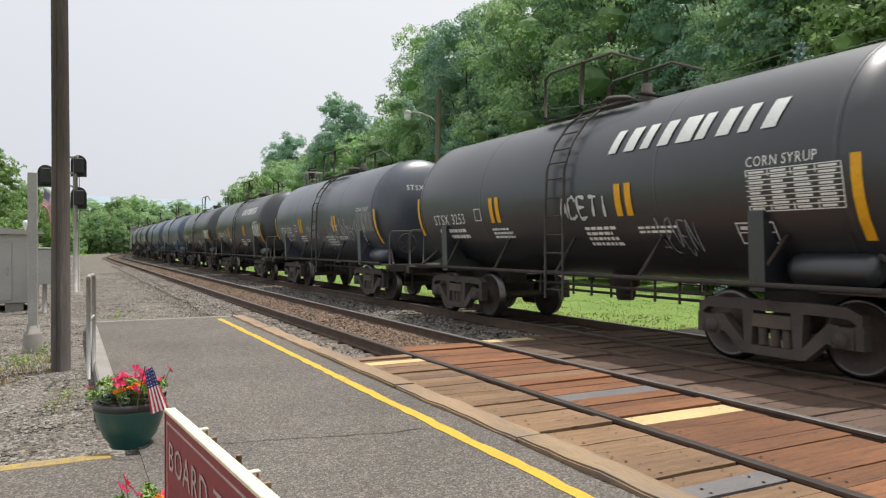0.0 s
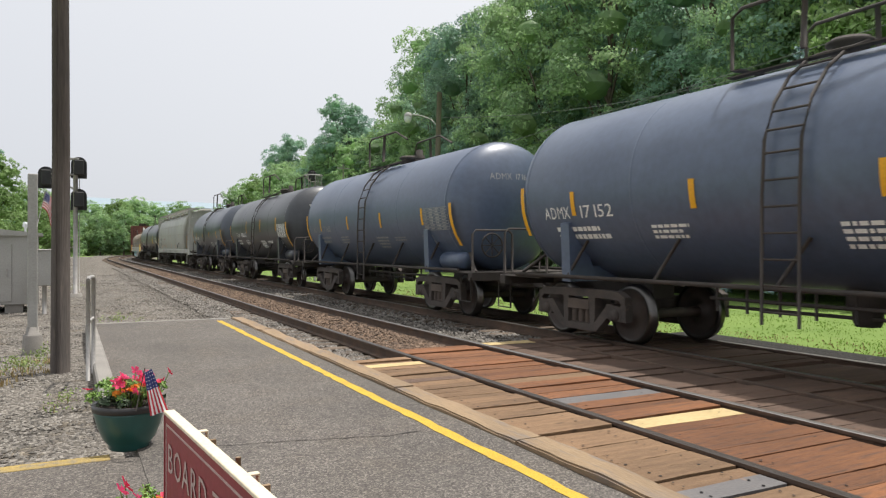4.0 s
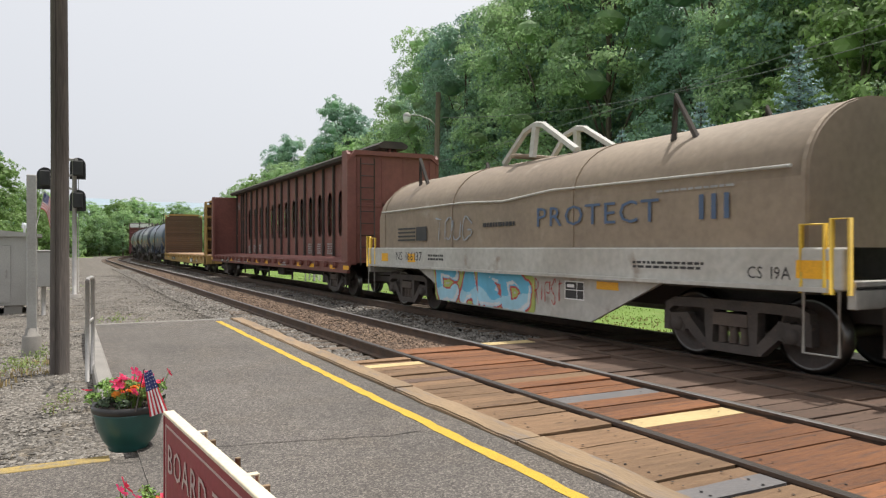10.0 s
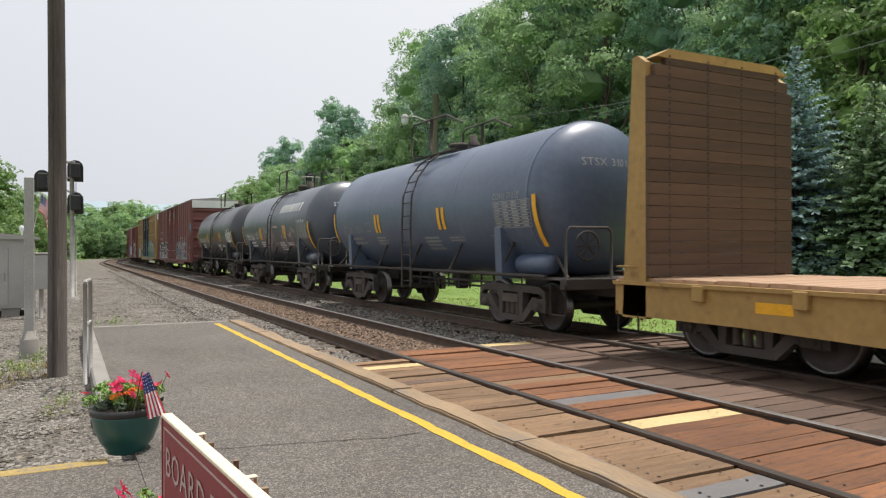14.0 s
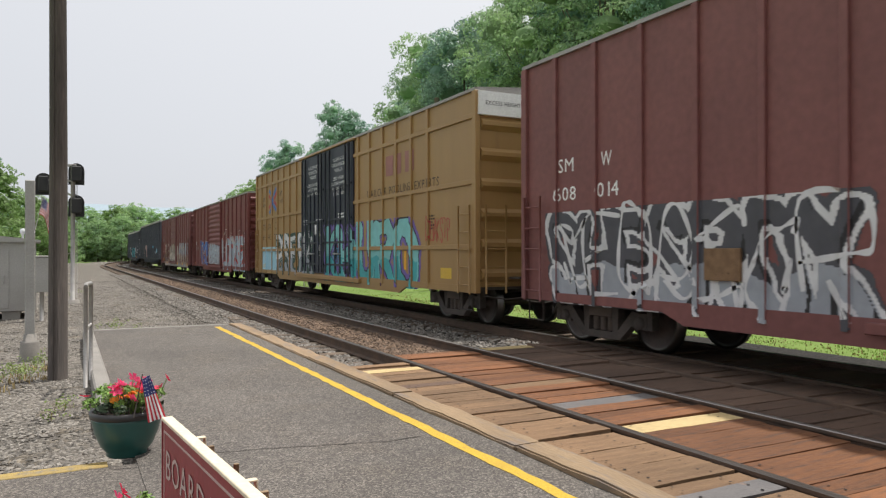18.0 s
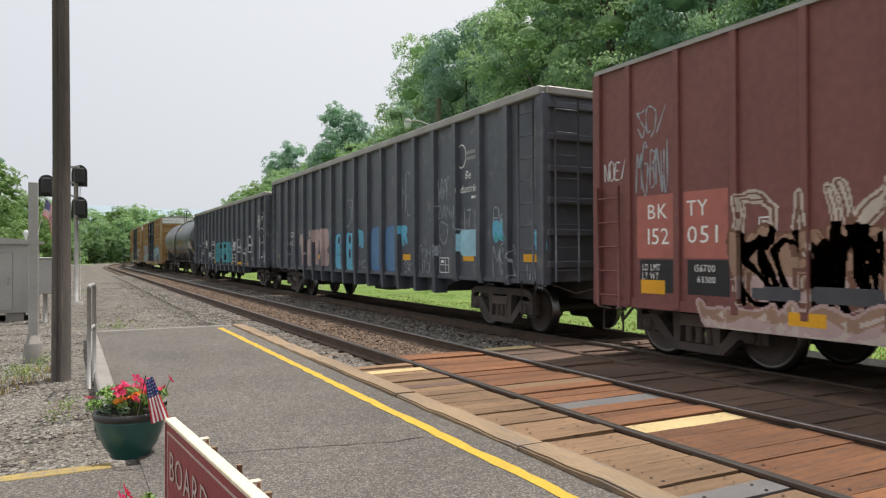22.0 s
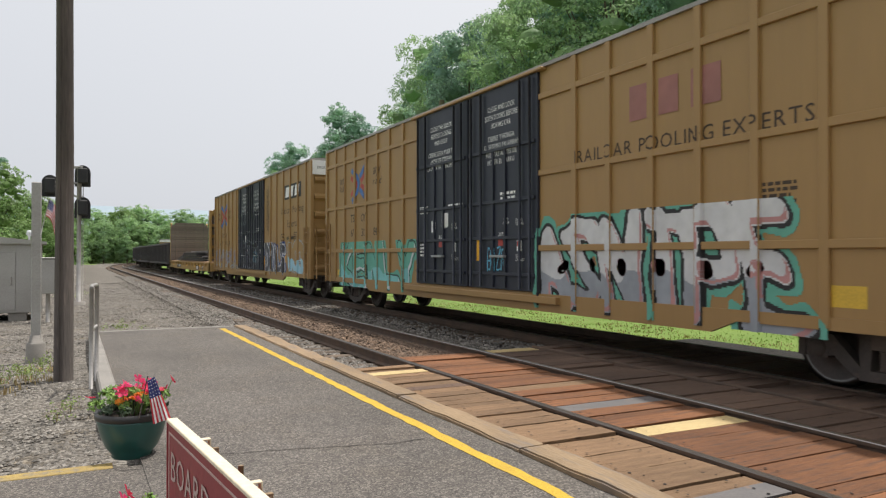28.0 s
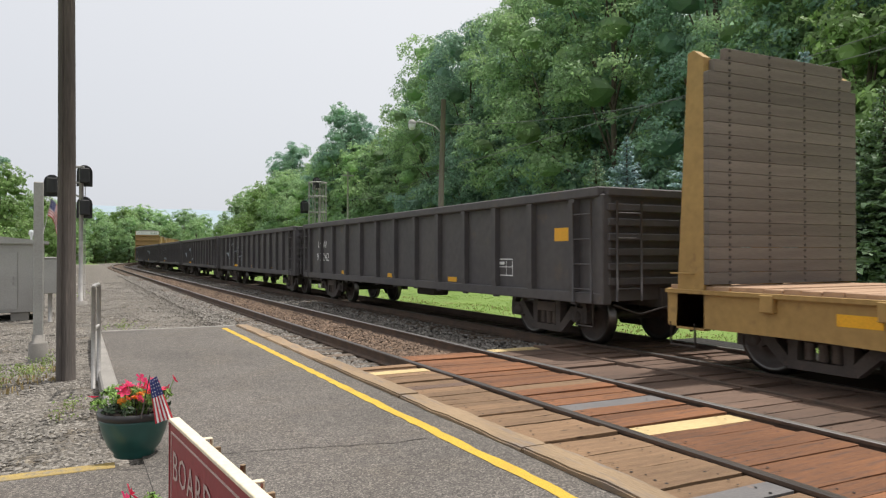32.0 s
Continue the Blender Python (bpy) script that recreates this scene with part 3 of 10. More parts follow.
def leaf_cloud(centres, radii, count, size, seed, squash=0.8, tri=False, axis=None):
    """Leaf sprays on the shells of many uneven clumps; with an axis, most lie on the side away from it and above."""
    rs = np.random.RandomState(seed)
    C, R = np.array(centres), np.array(radii)
    w = R ** 2 / (R ** 2).sum()
    pick = rs.choice(len(C), count, p=w)
    d = rs.normal(size=(count, 3))
    if axis is not None:
        out = C[pick] - np.array(axis)
        out[:, 2] = 0
        out /= np.linalg.norm(out, axis=1)[:, None] + 0.5
        d += 0.75 * out + np.array([0, 0, 0.35])
    d /= np.linalg.norm(d, axis=1)[:, None]
    d[:, 2] = np.where(d[:, 2] < -0.35, -d[:, 2], d[:, 2])
    r = R[pick] * (rs.uniform(0.6, 1.05, count) + 0.35 * rs.uniform(0, 1, count) ** 4 if axis is not None else rs.uniform(0.35, 1.12, count) ** 0.6)
    P = C[pick] + d * r[:, None] * np.array([1, 1, squash])
    nrm = d + rs.normal(scale=0.45 if axis is not None else 0.55, size=(count, 3)) + np.array([0, 0, 0.25])
    nrm /= np.linalg.norm(nrm, axis=1)[:, None]
    t = np.cross(nrm, rs.normal(size=(count, 3)))
    t /= np.linalg.norm(t, axis=1)[:, None] + 1e-9
    b = np.cross(nrm, t)
    s = size * rs.uniform(0.55, 1.35, count)[:, None]
    if tri:                                      # small leaves, one face each
        V = np.stack([P - t * s, P + t * s * 0.7 + b * s * 0.6, P + t * s * 0.7 - b * s * 0.6], 1)
        return V.reshape(-1, 3), np.arange(count * 3).reshape(-1, 3)
    V = np.stack([P - t * s, P + b * s * 0.55, P + t * s, P - b * s * 0.55], 1)
    V[:, 1:4:2] -= nrm[:, None] * s[:, None] * 0.25
    return V.reshape(-1, 3), np.arange(count * 4).reshape(-1, 4)


def clump_cores(centres, radii, seed, squash=0.8, fill=0.86):
    """The dense inner foliage of each clump: a rough many-sided lump, hidden by its leaves."""
    base = bmesh.new()
    bmesh.ops.create_icosphere(base, subdivisions=2, radius=1.0)
    base.verts.ensure_lookup_table()
    U = np.array([v.co[:] for v in base.verts])
    T = np.array([[v.index for v in f.verts] for f in base.faces])
    base.free()
    rs = np.random.RandomState(seed)
    V, F = [], []
    for c, r in zip(centres, radii):
        F.append(T + len(U) * len(V))
        V.append(np.array(c) + U * (r * fill * rs.uniform(0.72, 1.06, (len(U), 1))) * np.array([1, 1, squash]))
    return np.concatenate(V), np.concatenate(F)


def leaf_mesh(name, V, F, material, parent, label=""):
    me = bpy.data.meshes.new(name)
    me.from_pydata(V.tolist(), [], F.tolist())
    me.materials.append(material)
    ob = new(name, me)
    ob.parent = parent
    if label:
        ob["label"] = label
    return ob


def tree(height, width, material, seed, leaves=6000, size=0.26, trunk=0.25, bare=0.06, label="tall leafy deciduous tree at the wood's edge", name="tree"):
    """Tapered trunk, limbs that reach into the clumps, and a crown with gaps."""
    rng = random.Random(seed)
    t = thing(name, label, "tree", "trees of the wood")
    lean = (rng.uniform(-0.4, 0.4), rng.uniform(-0.4, 0.4))
    spine = [(lean[0] * k / 6 + rng.uniform(-0.12, 0.12), lean[1] * k / 6 + rng.uniform(-0.12, 0.12), -0.6 + (height * 0.85 + 0.6) * k / 6) for k in range(7)]
    bm = tube(spine, [trunk * (1.25 - 0.19 * k) for k in range(7)], 9)
    centres, radii, tufts, small = [], [], [], []
    n = 42
    for k in range(n):
        f = (k + 0.5) / n
        z = height * (bare + (1 - bare) * f * 0.93)
        q = (z / height - bare) / (1 - bare)
        reach = width / 2 * (0.55 + 0.75 * math.sin(math.pi * min(1, q * 0.9 + 0.1)) - 0.35 * q) * rng.uniform(0.25, 0.85)
        a = k * 2.4 + rng.uniform(-0.5, 0.5)
        c = (lean[0] * q + reach * math.cos(a), lean[1] * q + reach * math.sin(a), z)
        r = width * rng.uniform(0.13, 0.205) * (1.1 - 0.3 * q)
        centres.append(c)
        radii.append(r)
        for _ in range(15):                      # boughs that stand out of each lobe
            d = Vector((rng.gauss(0, 1) + 0.5 * math.cos(a), rng.gauss(0, 1) + 0.5 * math.sin(a), rng.gauss(0.25, 0.9))).normalized()
            g = r * rng.uniform(0.55, 1.12)
            tufts.append((c[0] + d.x * g, c[1] + d.y * g, c[2] + d.z * g * 0.8))
            small.append(r * rng.uniform(0.24, 0.5))
        if k % 2 == 0:
            i = min(5, max(1, int(q * 5)))
            s = spine[i]
            add_tube(bm, [s, ((s[0] + c[0]) / 2, (s[1] + c[1]) / 2, (s[2] + c[2]) / 2 + 0.3), c], [trunk * 0.4, trunk * 0.25, trunk * 0.08], 5)
    part("trunk", bm, M_BARK, t)
    V, F = leaf_cloud(tufts, small, leaves, size, seed, 0.7, True, (0, 0, 0))
    W, G = clump_cores(centres, radii, seed + 50, 0.8, 0.46)
    leaf_mesh("crown", np.concatenate([V, W]), np.concatenate([F, G + len(V)]), material, t)
    return t


def spruce(height, width, material, seed, label):
    """A conifer: whorls of drooping boughs set with needle sprays."""
    rng = random.Random(seed)
    t = thing("spruce_tree", label, "spruce", "row of spruces")
    part("trunk", tube([(0, 0, -0.4), (0, 0, height * 0.5), (0, 0, height)], [0.17, 0.1, 0.01], 8), M_BARK, t)
    V, F = [], []
    n = int(height * 3.8)
    for k in range(n):
        q = k / n
        z = 1.0 + (height - 1.05) * q
        reach = width * 0.55 * (1 - q) ** 0.95 * rng.uniform(0.85, 1.1) + 0.04
        m = max(6, int(17 * (1 - q) + 5))
        for j in range(m):
            a = 2 * math.pi * (j + rng.random() * 0.7) / m + k
            L = reach * rng.uniform(0.62, 1.22)
            dx, dy = math.cos(a), math.sin(a)
            up = rng.uniform(-0.10, 0.16) + 0.35 * q
            steps_n = max(4, int(L / 0.11))
            for i in range(steps_n):
                s = (i + 0.6) / steps_n
                r = L * s
                zz = z + up * r - 0.13 * r * r + 0.10 * s * s * L
                for side in (-1, 1):
                    l = (0.17 + 0.26 * (1 - s) * min(1, L)) * rng.uniform(0.7, 1.3) * (1.05 - 0.75 * q)
                    b = a + side * rng.uniform(0.7, 1.15)
                    ex, ey = math.cos(b), math.sin(b)
                    w = 0.046 * rng.uniform(0.8, 1.5)
                    i0 = len(V)
                    x, y = dx * r, dy * r
                    V += [(x - ey * w, y + ex * w, zz), (x + ey * w, y - ex * w, zz), (x + ex * l + ey * w * 0.5, y + ey * l - ex * w * 0.5, zz + rng.uniform(-0.10, 0.07)), (x + ex * l - ey * w * 0.5, y + ey * l + ex * w * 0.5, zz + rng.uniform(-0.09, 0.08))]
                    F.append((i0, i0 + 1, i0 + 2, i0 + 3))
    leaf_mesh("crown", np.array(V), np.array(F), material, t)
    return t


def bush(r, h, material, seed, leaves=900, size=0.16, label="leafy green shrub at the wood's foot"):
    rng = random.Random(seed)
    t = thing("shrub", label, "shrub", "shrubs")
    n = 9
    cs = [(rng.uniform(-r, r) * 0.7, rng.uniform(-r, r) * 0.7, h * rng.uniform(0.15, 0.75)) for _ in range(n)]
    bm = bmesh.new()
    for c in cs[:5]:
        add_tube(bm, [(0, 0, -0.3), (c[0] * 0.5, c[1] * 0.5, c[2] * 0.6), c], [0.05, 0.035, 0.01], 5)
    part("stem", bm, M_BARK, t)
    V, F = leaf_cloud(cs, [r * rng.uniform(0.35, 0.6) for _ in cs], leaves, size, seed, min(1.2, h / r))
    leaf_mesh("foliage", V, F, material, t)
    return t


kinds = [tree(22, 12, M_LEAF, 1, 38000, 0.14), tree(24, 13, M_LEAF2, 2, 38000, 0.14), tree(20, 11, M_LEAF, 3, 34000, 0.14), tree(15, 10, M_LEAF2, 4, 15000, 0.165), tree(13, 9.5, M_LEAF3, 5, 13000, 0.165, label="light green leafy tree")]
spots = []
rng = random.Random(8)


def plant(kind, x, y, s=1.0):
    z = ground_height(x, y)
    m = pose(x, y, z, 0, 0, rng.uniform(0, 360)) @ Matrix.Diagonal((s, s, s * rng.uniform(0.93, 1.07), 1))
    o = copy_thing(kinds[kind], Matrix.Identity(4))
    o.matrix_basis = m
    return o


# the wood along the far side of the line; its tall part ends where the slope does
for k in range(14):
    y = -14 + k * 5.6 + rng.uniform(-1.5, 1.5)
    plant((0, 1, 2, 0, 1)[k % 5], 33 + rng.uniform(-1.5, 2.0), min(y, 64), rng.uniform(0.92, 1.08))
for k in range(12):
    y = -16 + k * 8.0 + rng.uniform(-2, 2)
    plant((1, 0, 2)[k % 3], 43 + rng.uniform(-2, 3), y, rng.uniform(1.0, 1.2))
for k in range(9):
    plant((1, 0)[k % 2], 56 + rng.uniform(-3, 3), -10 + k * 12, 1.15)
for k in range(6):
    y = 76 + k * 9 + rng.uniform(-2, 2)
    plant((3, 2, 3, 4)[k % 4], 31 + rng.uniform(-2, 2), y, rng.uniform(0.9, 1.05))
    plant((2, 0)[k % 2], 40 + rng.uniform(-2, 2), y + 6, rng.uniform(0.66, 0.76))
for x, y, k, s in ((26.5, 17.0, 4, 0.84), (27.5, 13.2, 4, 0.9), (28.5, 21.5, 4, 0.72), (31.0, 9, 1, 0.8), (32, 24, 1, 0.7), (31, 0, 1, 0.75), (34, 68, 1, 0.98), (40, 82, 0, 1.0), (46, 96, 1, 0.95), (36, 76, 2, 0.85), (35, 84, 0, 0.66), (31, 81, 3, 1.0), (33, 88, 2, 0.8), (30, 95, 3, 0.95), (38, 100, 2, 0.85), (29.5, 88, 3, 1.0), (27.5, 104, 3, 0.95), (26.5, 112, 4, 1.0), (25, 124, 3, 0.8), (34, 120, 2, 0.8), (27, 128, 4, 0.8), (30, 138, 3, 1.0), (24.5, 118, 4, 0.62), (37, 150, 3, 1.1), (44, 160, 2, 0.9), (52, 168, 3, 1.1)):
    plant(k, x, y, s)
# beyond the bend and on the near side of the line
for k in range(20):
    x = -14 + k * 2.6
    plant((3, 4, 3, 3)[k % 4], x, 180 + rng.uniform(-7, 9), rng.uniform(0.72, 0.92) * (1.0 if x < 26 else 0.8))
for k in range(12):
    plant((4, 3)[k % 2], -1 + k * 2.2, 166 + rng.uniform(-4, 4), rng.uniform(0.5, 0.66))
for x, y, k, s in ((-5.2, 66, 4, 0.72), (-8.5, 72, 3, 0.78), (-3.3, 84, 4, 0.62), (-12, 66, 3, 0.9), (-6.8, 58, 4, 0.55), (-9, 90, 2, 0.7), (-1.8, 98, 4, 0.5), (-16, 78, 3, 1.0)):
    plant(k, x, y, s)
for t in kinds:                                   # the first of each kind stands in the wood too
    i = kinds.index(t)
    t.matrix_basis = pose(48 + i * 3, 20 + i * 12, ground_height(48 + i * 3, 20 + i * 12))

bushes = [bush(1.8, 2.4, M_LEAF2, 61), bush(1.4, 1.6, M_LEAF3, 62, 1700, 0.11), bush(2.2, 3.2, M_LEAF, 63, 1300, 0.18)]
for k in range(46):
    y = -8 + k * 2.7 + rng.uniform(-1, 1)
    x = 28 + rng.uniform(-2.2, 2.2)
    s = rng.uniform(0.7, 1.35)
    o = copy_thing(bushes[(0, 2, 1, 0, 2)[k % 5]], Matrix.Identity(4))
    o.matrix_basis = pose(x, y, ground_height(x, y), 0, 0, rng.uniform(0, 360)) @ Matrix.Diagonal((s, s, s, 1))
for k in range(22):
    x, y = 24.5 + rng.uniform(-1.5, 3.0), 38 + k * 2.2
    o = copy_thing(bushes[k % 2], Matrix.Identity(4))
    s = rng.uniform(0.6, 1.1)
    o.matrix_basis = pose(x, y, ground_height(x, y), 0, 0, rng.uniform(0, 360)) @ Matrix.Diagonal((s, s, s, 1))
for k in range(40):
    x, y = 31 + rng.uniform(-2, 9), -8 + k * 2.6
    o = copy_thing(bushes[(2, 0, 2)[k % 3]], Matrix.Identity(4))
    s = rng.uniform(1.2, 2.0)
    o.matrix_basis = pose(x, y, ground_height(x, y), 0, 0, rng.uniform(0, 360)) @ Matrix.Diagonal((s, s, s, 1))
for x, y, s in ((27, 49, 2.3), (26, 46, 2.0), (25.5, 43.5, 1.7), (28, 52.5, 2.4), (27.5, 42, 1.9), (25, 40, 1.4), (28.5, 46, 2.5)):
    o = copy_thing(bushes[1], Matrix.Identity(4))
    o.matrix_basis = pose(x, y, ground_height(x, y), 0, 0, x * 50) @ Matrix.Diagonal((s, s, s, 1))
for i, t in enumerate(bushes):
    t.matrix_basis = pose(29.5, 4 + 9 * i, ground_height(29.5, 4 + 9 * i))

# weeds in the gravel
M_WEED = mat("weed leaf", (0.22, 0.30, 0.085), (0.28, 0.35, 0.12), 3, 0.7, bump=0, isl=0.3, thin=0.3)
for k, (x, y, n, r) in enumerate(((-0.62, 11.4, 420, 0.16), (-0.95, 10.6, 360, 0.15), (-0.30, 12.3, 200, 0.10), (-0.02, 8.7, 60, 0.05), (-0.14, 8.2, 50, 0.05), (1.0, 17.2, 260, 0.16), (0.0, 31, 300, 0.35), (-2.2, 17, 260, 0.25), (-1.3, 11.8, 220, 0.12))):
    w = thing("weed", "straggly pale green weed growing in gravel", "weed", "weeds in the gravel", pose(x, y, -0.17))
    q = random.Random(k)
    cs = [(q.gauss(0, r), q.gauss(0, r), abs(q.gauss(0.05, 0.05)) + 0.02) for _ in range(14)]
    V, F = leaf_cloud(cs, [0.05 + 0.25 * r] * 14, n, 0.018, 300 + k, 1.3)
    leaf_mesh("foliage", V, F, M_WEED, w)
    part("stem", tube([(0, 0, -0.05), (0.01, 0, 0.08)], 0.006, 5), M_DRY, w)
    if k < 3:
        blades("dry_weeds", "dry brown weeds in gravel", [(x + q.gauss(0, r * 1.4), y - 0.35 + q.gauss(0, r), -0.17) for _ in range(30)], 0.07, M_DRY, "weeds", 50 + k, 3, 0.09, 0.008)

# clipped hedge
hedge = thing("hedge", "low clipped bright green hedge on the lawn", "hedge")
cs = [(0.45 * (k % 3 - 1), -4 + k * 0.22, 0.85 + 0.08 * math.sin(k)) for k in range(37)]
V, F = leaf_cloud(cs, [0.62] * len(cs), 7000, 0.10, 71)
leaf_mesh("foliage", V, F, mat("hedge leaf", (0.20, 0.35, 0.07), (0.26, 0.42, 0.09), 0.6, 0.55, bump=0, isl=0.3, thin=0.3), hedge)
bm = bmesh.new()
for k in range(9):
    add_tube(bm, [(0, -3.8 + k * 0.95, -0.3), (0.1, -3.7 + k * 0.95, 0.8)], 0.04, 5)
part("stem", bm, M_BARK, hedge)
hedge.matrix_basis = pose(19.6, 35.0, ground_height(19.6, 35), 0, 0, -38)

for k, (x, y, h, w, m, lab) in enumerate(((22.3, 27.6, 6.6, 3.6, M_NEEDLE2, "olive green spruce tree in a row"), (22.2, 25.3, 7.2, 3.4, M_NEEDLE, "pale blue spruce tree in a row"), (22.0, 20.5, 7.6, 4.5, M_NEEDLE, "blue spruce tree in a row"),
                                          (21.5, 15.85, 8.6, 5.2, M_NEEDLE, "tall blue spruce tree"), (21.8, 13.4, 6.9, 4.4, M_NEEDLE2, "dark green spruce tree in a row"))):
    spruce(h, w, m, 80 + k, lab).matrix_basis = pose(x, y, ground_height(x, y))

# far ridge; the pale blue of distant haze is put into its base colour
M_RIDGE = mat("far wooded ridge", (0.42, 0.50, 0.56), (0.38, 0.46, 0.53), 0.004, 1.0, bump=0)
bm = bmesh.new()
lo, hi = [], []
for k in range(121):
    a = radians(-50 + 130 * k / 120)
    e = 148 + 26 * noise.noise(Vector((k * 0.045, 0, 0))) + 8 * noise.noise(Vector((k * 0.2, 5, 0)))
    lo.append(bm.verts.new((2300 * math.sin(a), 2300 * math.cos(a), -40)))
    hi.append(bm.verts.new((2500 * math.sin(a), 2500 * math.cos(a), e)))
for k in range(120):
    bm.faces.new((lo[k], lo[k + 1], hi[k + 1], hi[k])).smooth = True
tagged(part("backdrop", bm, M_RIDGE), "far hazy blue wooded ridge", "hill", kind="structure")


# ---- lettering: glyphs of the built-in font, and a plain stroke alphabet for sprayed letters ----
GLYPHS = {}


def make_glyphs():
    cu = bpy.data.curves.new("glyph", "FONT")
    cu.resolution_u = 2
    ob = new("glyph", cu)
    for ch in "ABCDEFGHIKLMNOPQRSTUVWXYZ0123456789abcdefghiklmnopqrstuvwxyz!.&":
        cu.body = ch
        me = bpy.data.meshes.new_from_object(ob.evaluated_get(bpy.context.evaluated_depsgraph_get()))
        vs = [(v.co.x, v.co.y) for v in me.vertices]
        fs = [tuple(p.vertices) for p in me.polygons]
        wide = max(v[0] for v in vs) + 0.08
        GLYPHS[ch] = (vs, fs, wide)
        bpy.data.meshes.remove(me)
        bpy.context.view_layer.update()
    bpy.data.objects.remove(ob)
    bpy.data.curves.remove(cu)


make_glyphs()


def layout(words):
    """Vertices and faces of a line of words, and its width, on a cap height of about 0.69."""
    V, F, x = [], [], 0.0
    for ch in words:
        if ch not in GLYPHS:
            x += 0.35
            continue
        vs, fs, wide = GLYPHS[ch]
        k = len(V)
        V += [(x + a, b) for a, b in vs]
        F += [tuple(k + i for i in f) for f in fs]
        x += wide
    return V, F, x


STROKES = {
    "A": "00 26 40|12 32", "B": "00 06 36 45 33 03|33 42 30 00", "C": "45 36 16 05 01 10 30 41", "D": "00 06 26 44 42 20 00", "E": "46 06 00 40|03 33",
    "F": "46 06 00|03 33", "G": "45 36 16 05 01 10 30 41 43 23", "H": "00 06|40 46|03 43", "I": "20 26", "K": "00 06|46 03 40", "L": "06 00 40", "M": "00 06 23 46 40",
    "N": "00 06 40 46", "O": "10 01 05 16 36 45 41 30 10", "P": "00 06 36 45 33 03", "R": "00 06 36 45 33 03|23 40", "S": "45 36 16 05 14 32 41 30 10 01", "T": "20 26|06 46",
    "U": "06 01 10 30 41 46", "V": "06 20 46", "W": "06 10 23 30 46", "Y": "06 23 46|23 20", "Z": "06 46 00 40", "!": "22 26|20 20", "X": "00 46|06 40"}


def skeleton_lines(word, jitter, rng):
    """Polylines of a word in unit boxes: x runs 0 to len(word), y 0 to 1."""
    lines = []
    for i, ch in enumerate(word):
        tilt = rng.uniform(-0.08, 0.08)
        for s in STROKES.get(ch, "00 46").split("|"):
            pts = []
            for q in s.split():
                u, v = int(q[0]) / 4, int(q[1]) / 6
                pts.append((i + 0.14 + 0.72 * u + tilt * v + rng.uniform(-jitter, jitter), 0.04 + 0.92 * v + rng.uniform(-jitter, jitter)))
            if len(pts) == 1:
                pts.append((pts[0][0] + 0.02, pts[0][1]))
            lines.append(pts)
    return lines


# ---- paints ----
def paint(name, col, rough=0.6, dirt=0.25, spec=0.4):
    d = tuple(x * (1 - dirt) + 0.05 * dirt for x in col)
    return mat(name, col, d, 1.3, rough, bump=0.04, fine=12, c=tuple(x * 0.55 + 0.03 for x in col), cover=0.18, spec=spec)


P_BLACK = mat("black tank paint", (0.0135, 0.016, 0.022), (0.019, 0.0215, 0.028), 0.7, 0.46, bump=0.03, fine=8, c=(0.036, 0.037, 0.042), cover=0.2, spec=0.8, coat=0.5)
P_DUSTY = mat("dusty black tank paint", (0.034, 0.037, 0.044), (0.05, 0.053, 0.06), 0.6, 0.5, bump=0.03, fine=8, c=(0.08, 0.08, 0.084), cover=0.2, coat=0.5)
P_SLATE = mat("slate grey tank paint", (0.042, 0.052, 0.074), (0.056, 0.067, 0.09), 0.6, 0.42, bump=0.03, fine=8, c=(0.088, 0.092, 0.102), cover=0.18, spec=0.8, coat=0.45)
P_BLUE = mat("blue-grey tank paint", (0.072, 0.099, 0.158), (0.092, 0.122, 0.185), 0.6, 0.42, bump=0.03, fine=8, c=(0.135, 0.155, 0.205), cover=0.18, spec=0.6, coat=0.25)
P_HOPPER = mat("pale grey hopper paint", (0.50, 0.50, 0.465), (0.43, 0.435, 0.40), 0.8, 0.5, bump=0.02, fine=9, grit=0.14, stretch=(1.2, 0.9, 0.5), c=(0.40, 0.235, 0.09), cover=0.26)
P_HOPPER2 = mat("rusty grey hopper paint", (0.411, 0.393, 0.339), (0.446, 0.437, 0.402), 0.9, 0.6, bump=0.05, fine=9, c=(0.339, 0.161, 0.0625), cover=0.3)
P_TAN = mat("dusty tan hood", (0.30, 0.235, 0.17), (0.25, 0.195, 0.145), 0.7, 0.7, bump=0.05, fine=9, c=(0.36, 0.30, 0.235), cover=0.25)
P_SILL = mat("pale dirty sill paint", (0.50, 0.49, 0.45), (0.40, 0.38, 0.34), 0.9, 0.6, bump=0.05, fine=9, c=(0.26, 0.19, 0.14), cover=0.25)
P_OXIDE = mat("oxide red paint", (0.21, 0.075, 0.058), (0.172, 0.062, 0.049), 0.8, 0.6, bump=0.05, fine=9, c=(0.208, 0.091, 0.078), cover=0.15)
P_MAROON = mat("brown-red boxcar paint", (0.205, 0.076, 0.069), (0.172, 0.064, 0.059), 0.7, 0.6, bump=0.04, fine=9, c=(0.229, 0.107, 0.093), cover=0.12)
P_RED = mat("faded red boxcar paint", (0.185, 0.050, 0.043), (0.15, 0.042, 0.037), 0.7, 0.6, bump=0.05, fine=9, c=(0.196, 0.0719, 0.0593), cover=0.2)
P_YELLOW = mat("ochre yellow paint", (0.356, 0.215, 0.0799), (0.317, 0.191, 0.0724), 0.8, 0.5, bump=0.02, fine=9, grit=0.12, stretch=(1.27, 1.27, 0.186), c=(0.264, 0.155, 0.0685), cover=0.15)
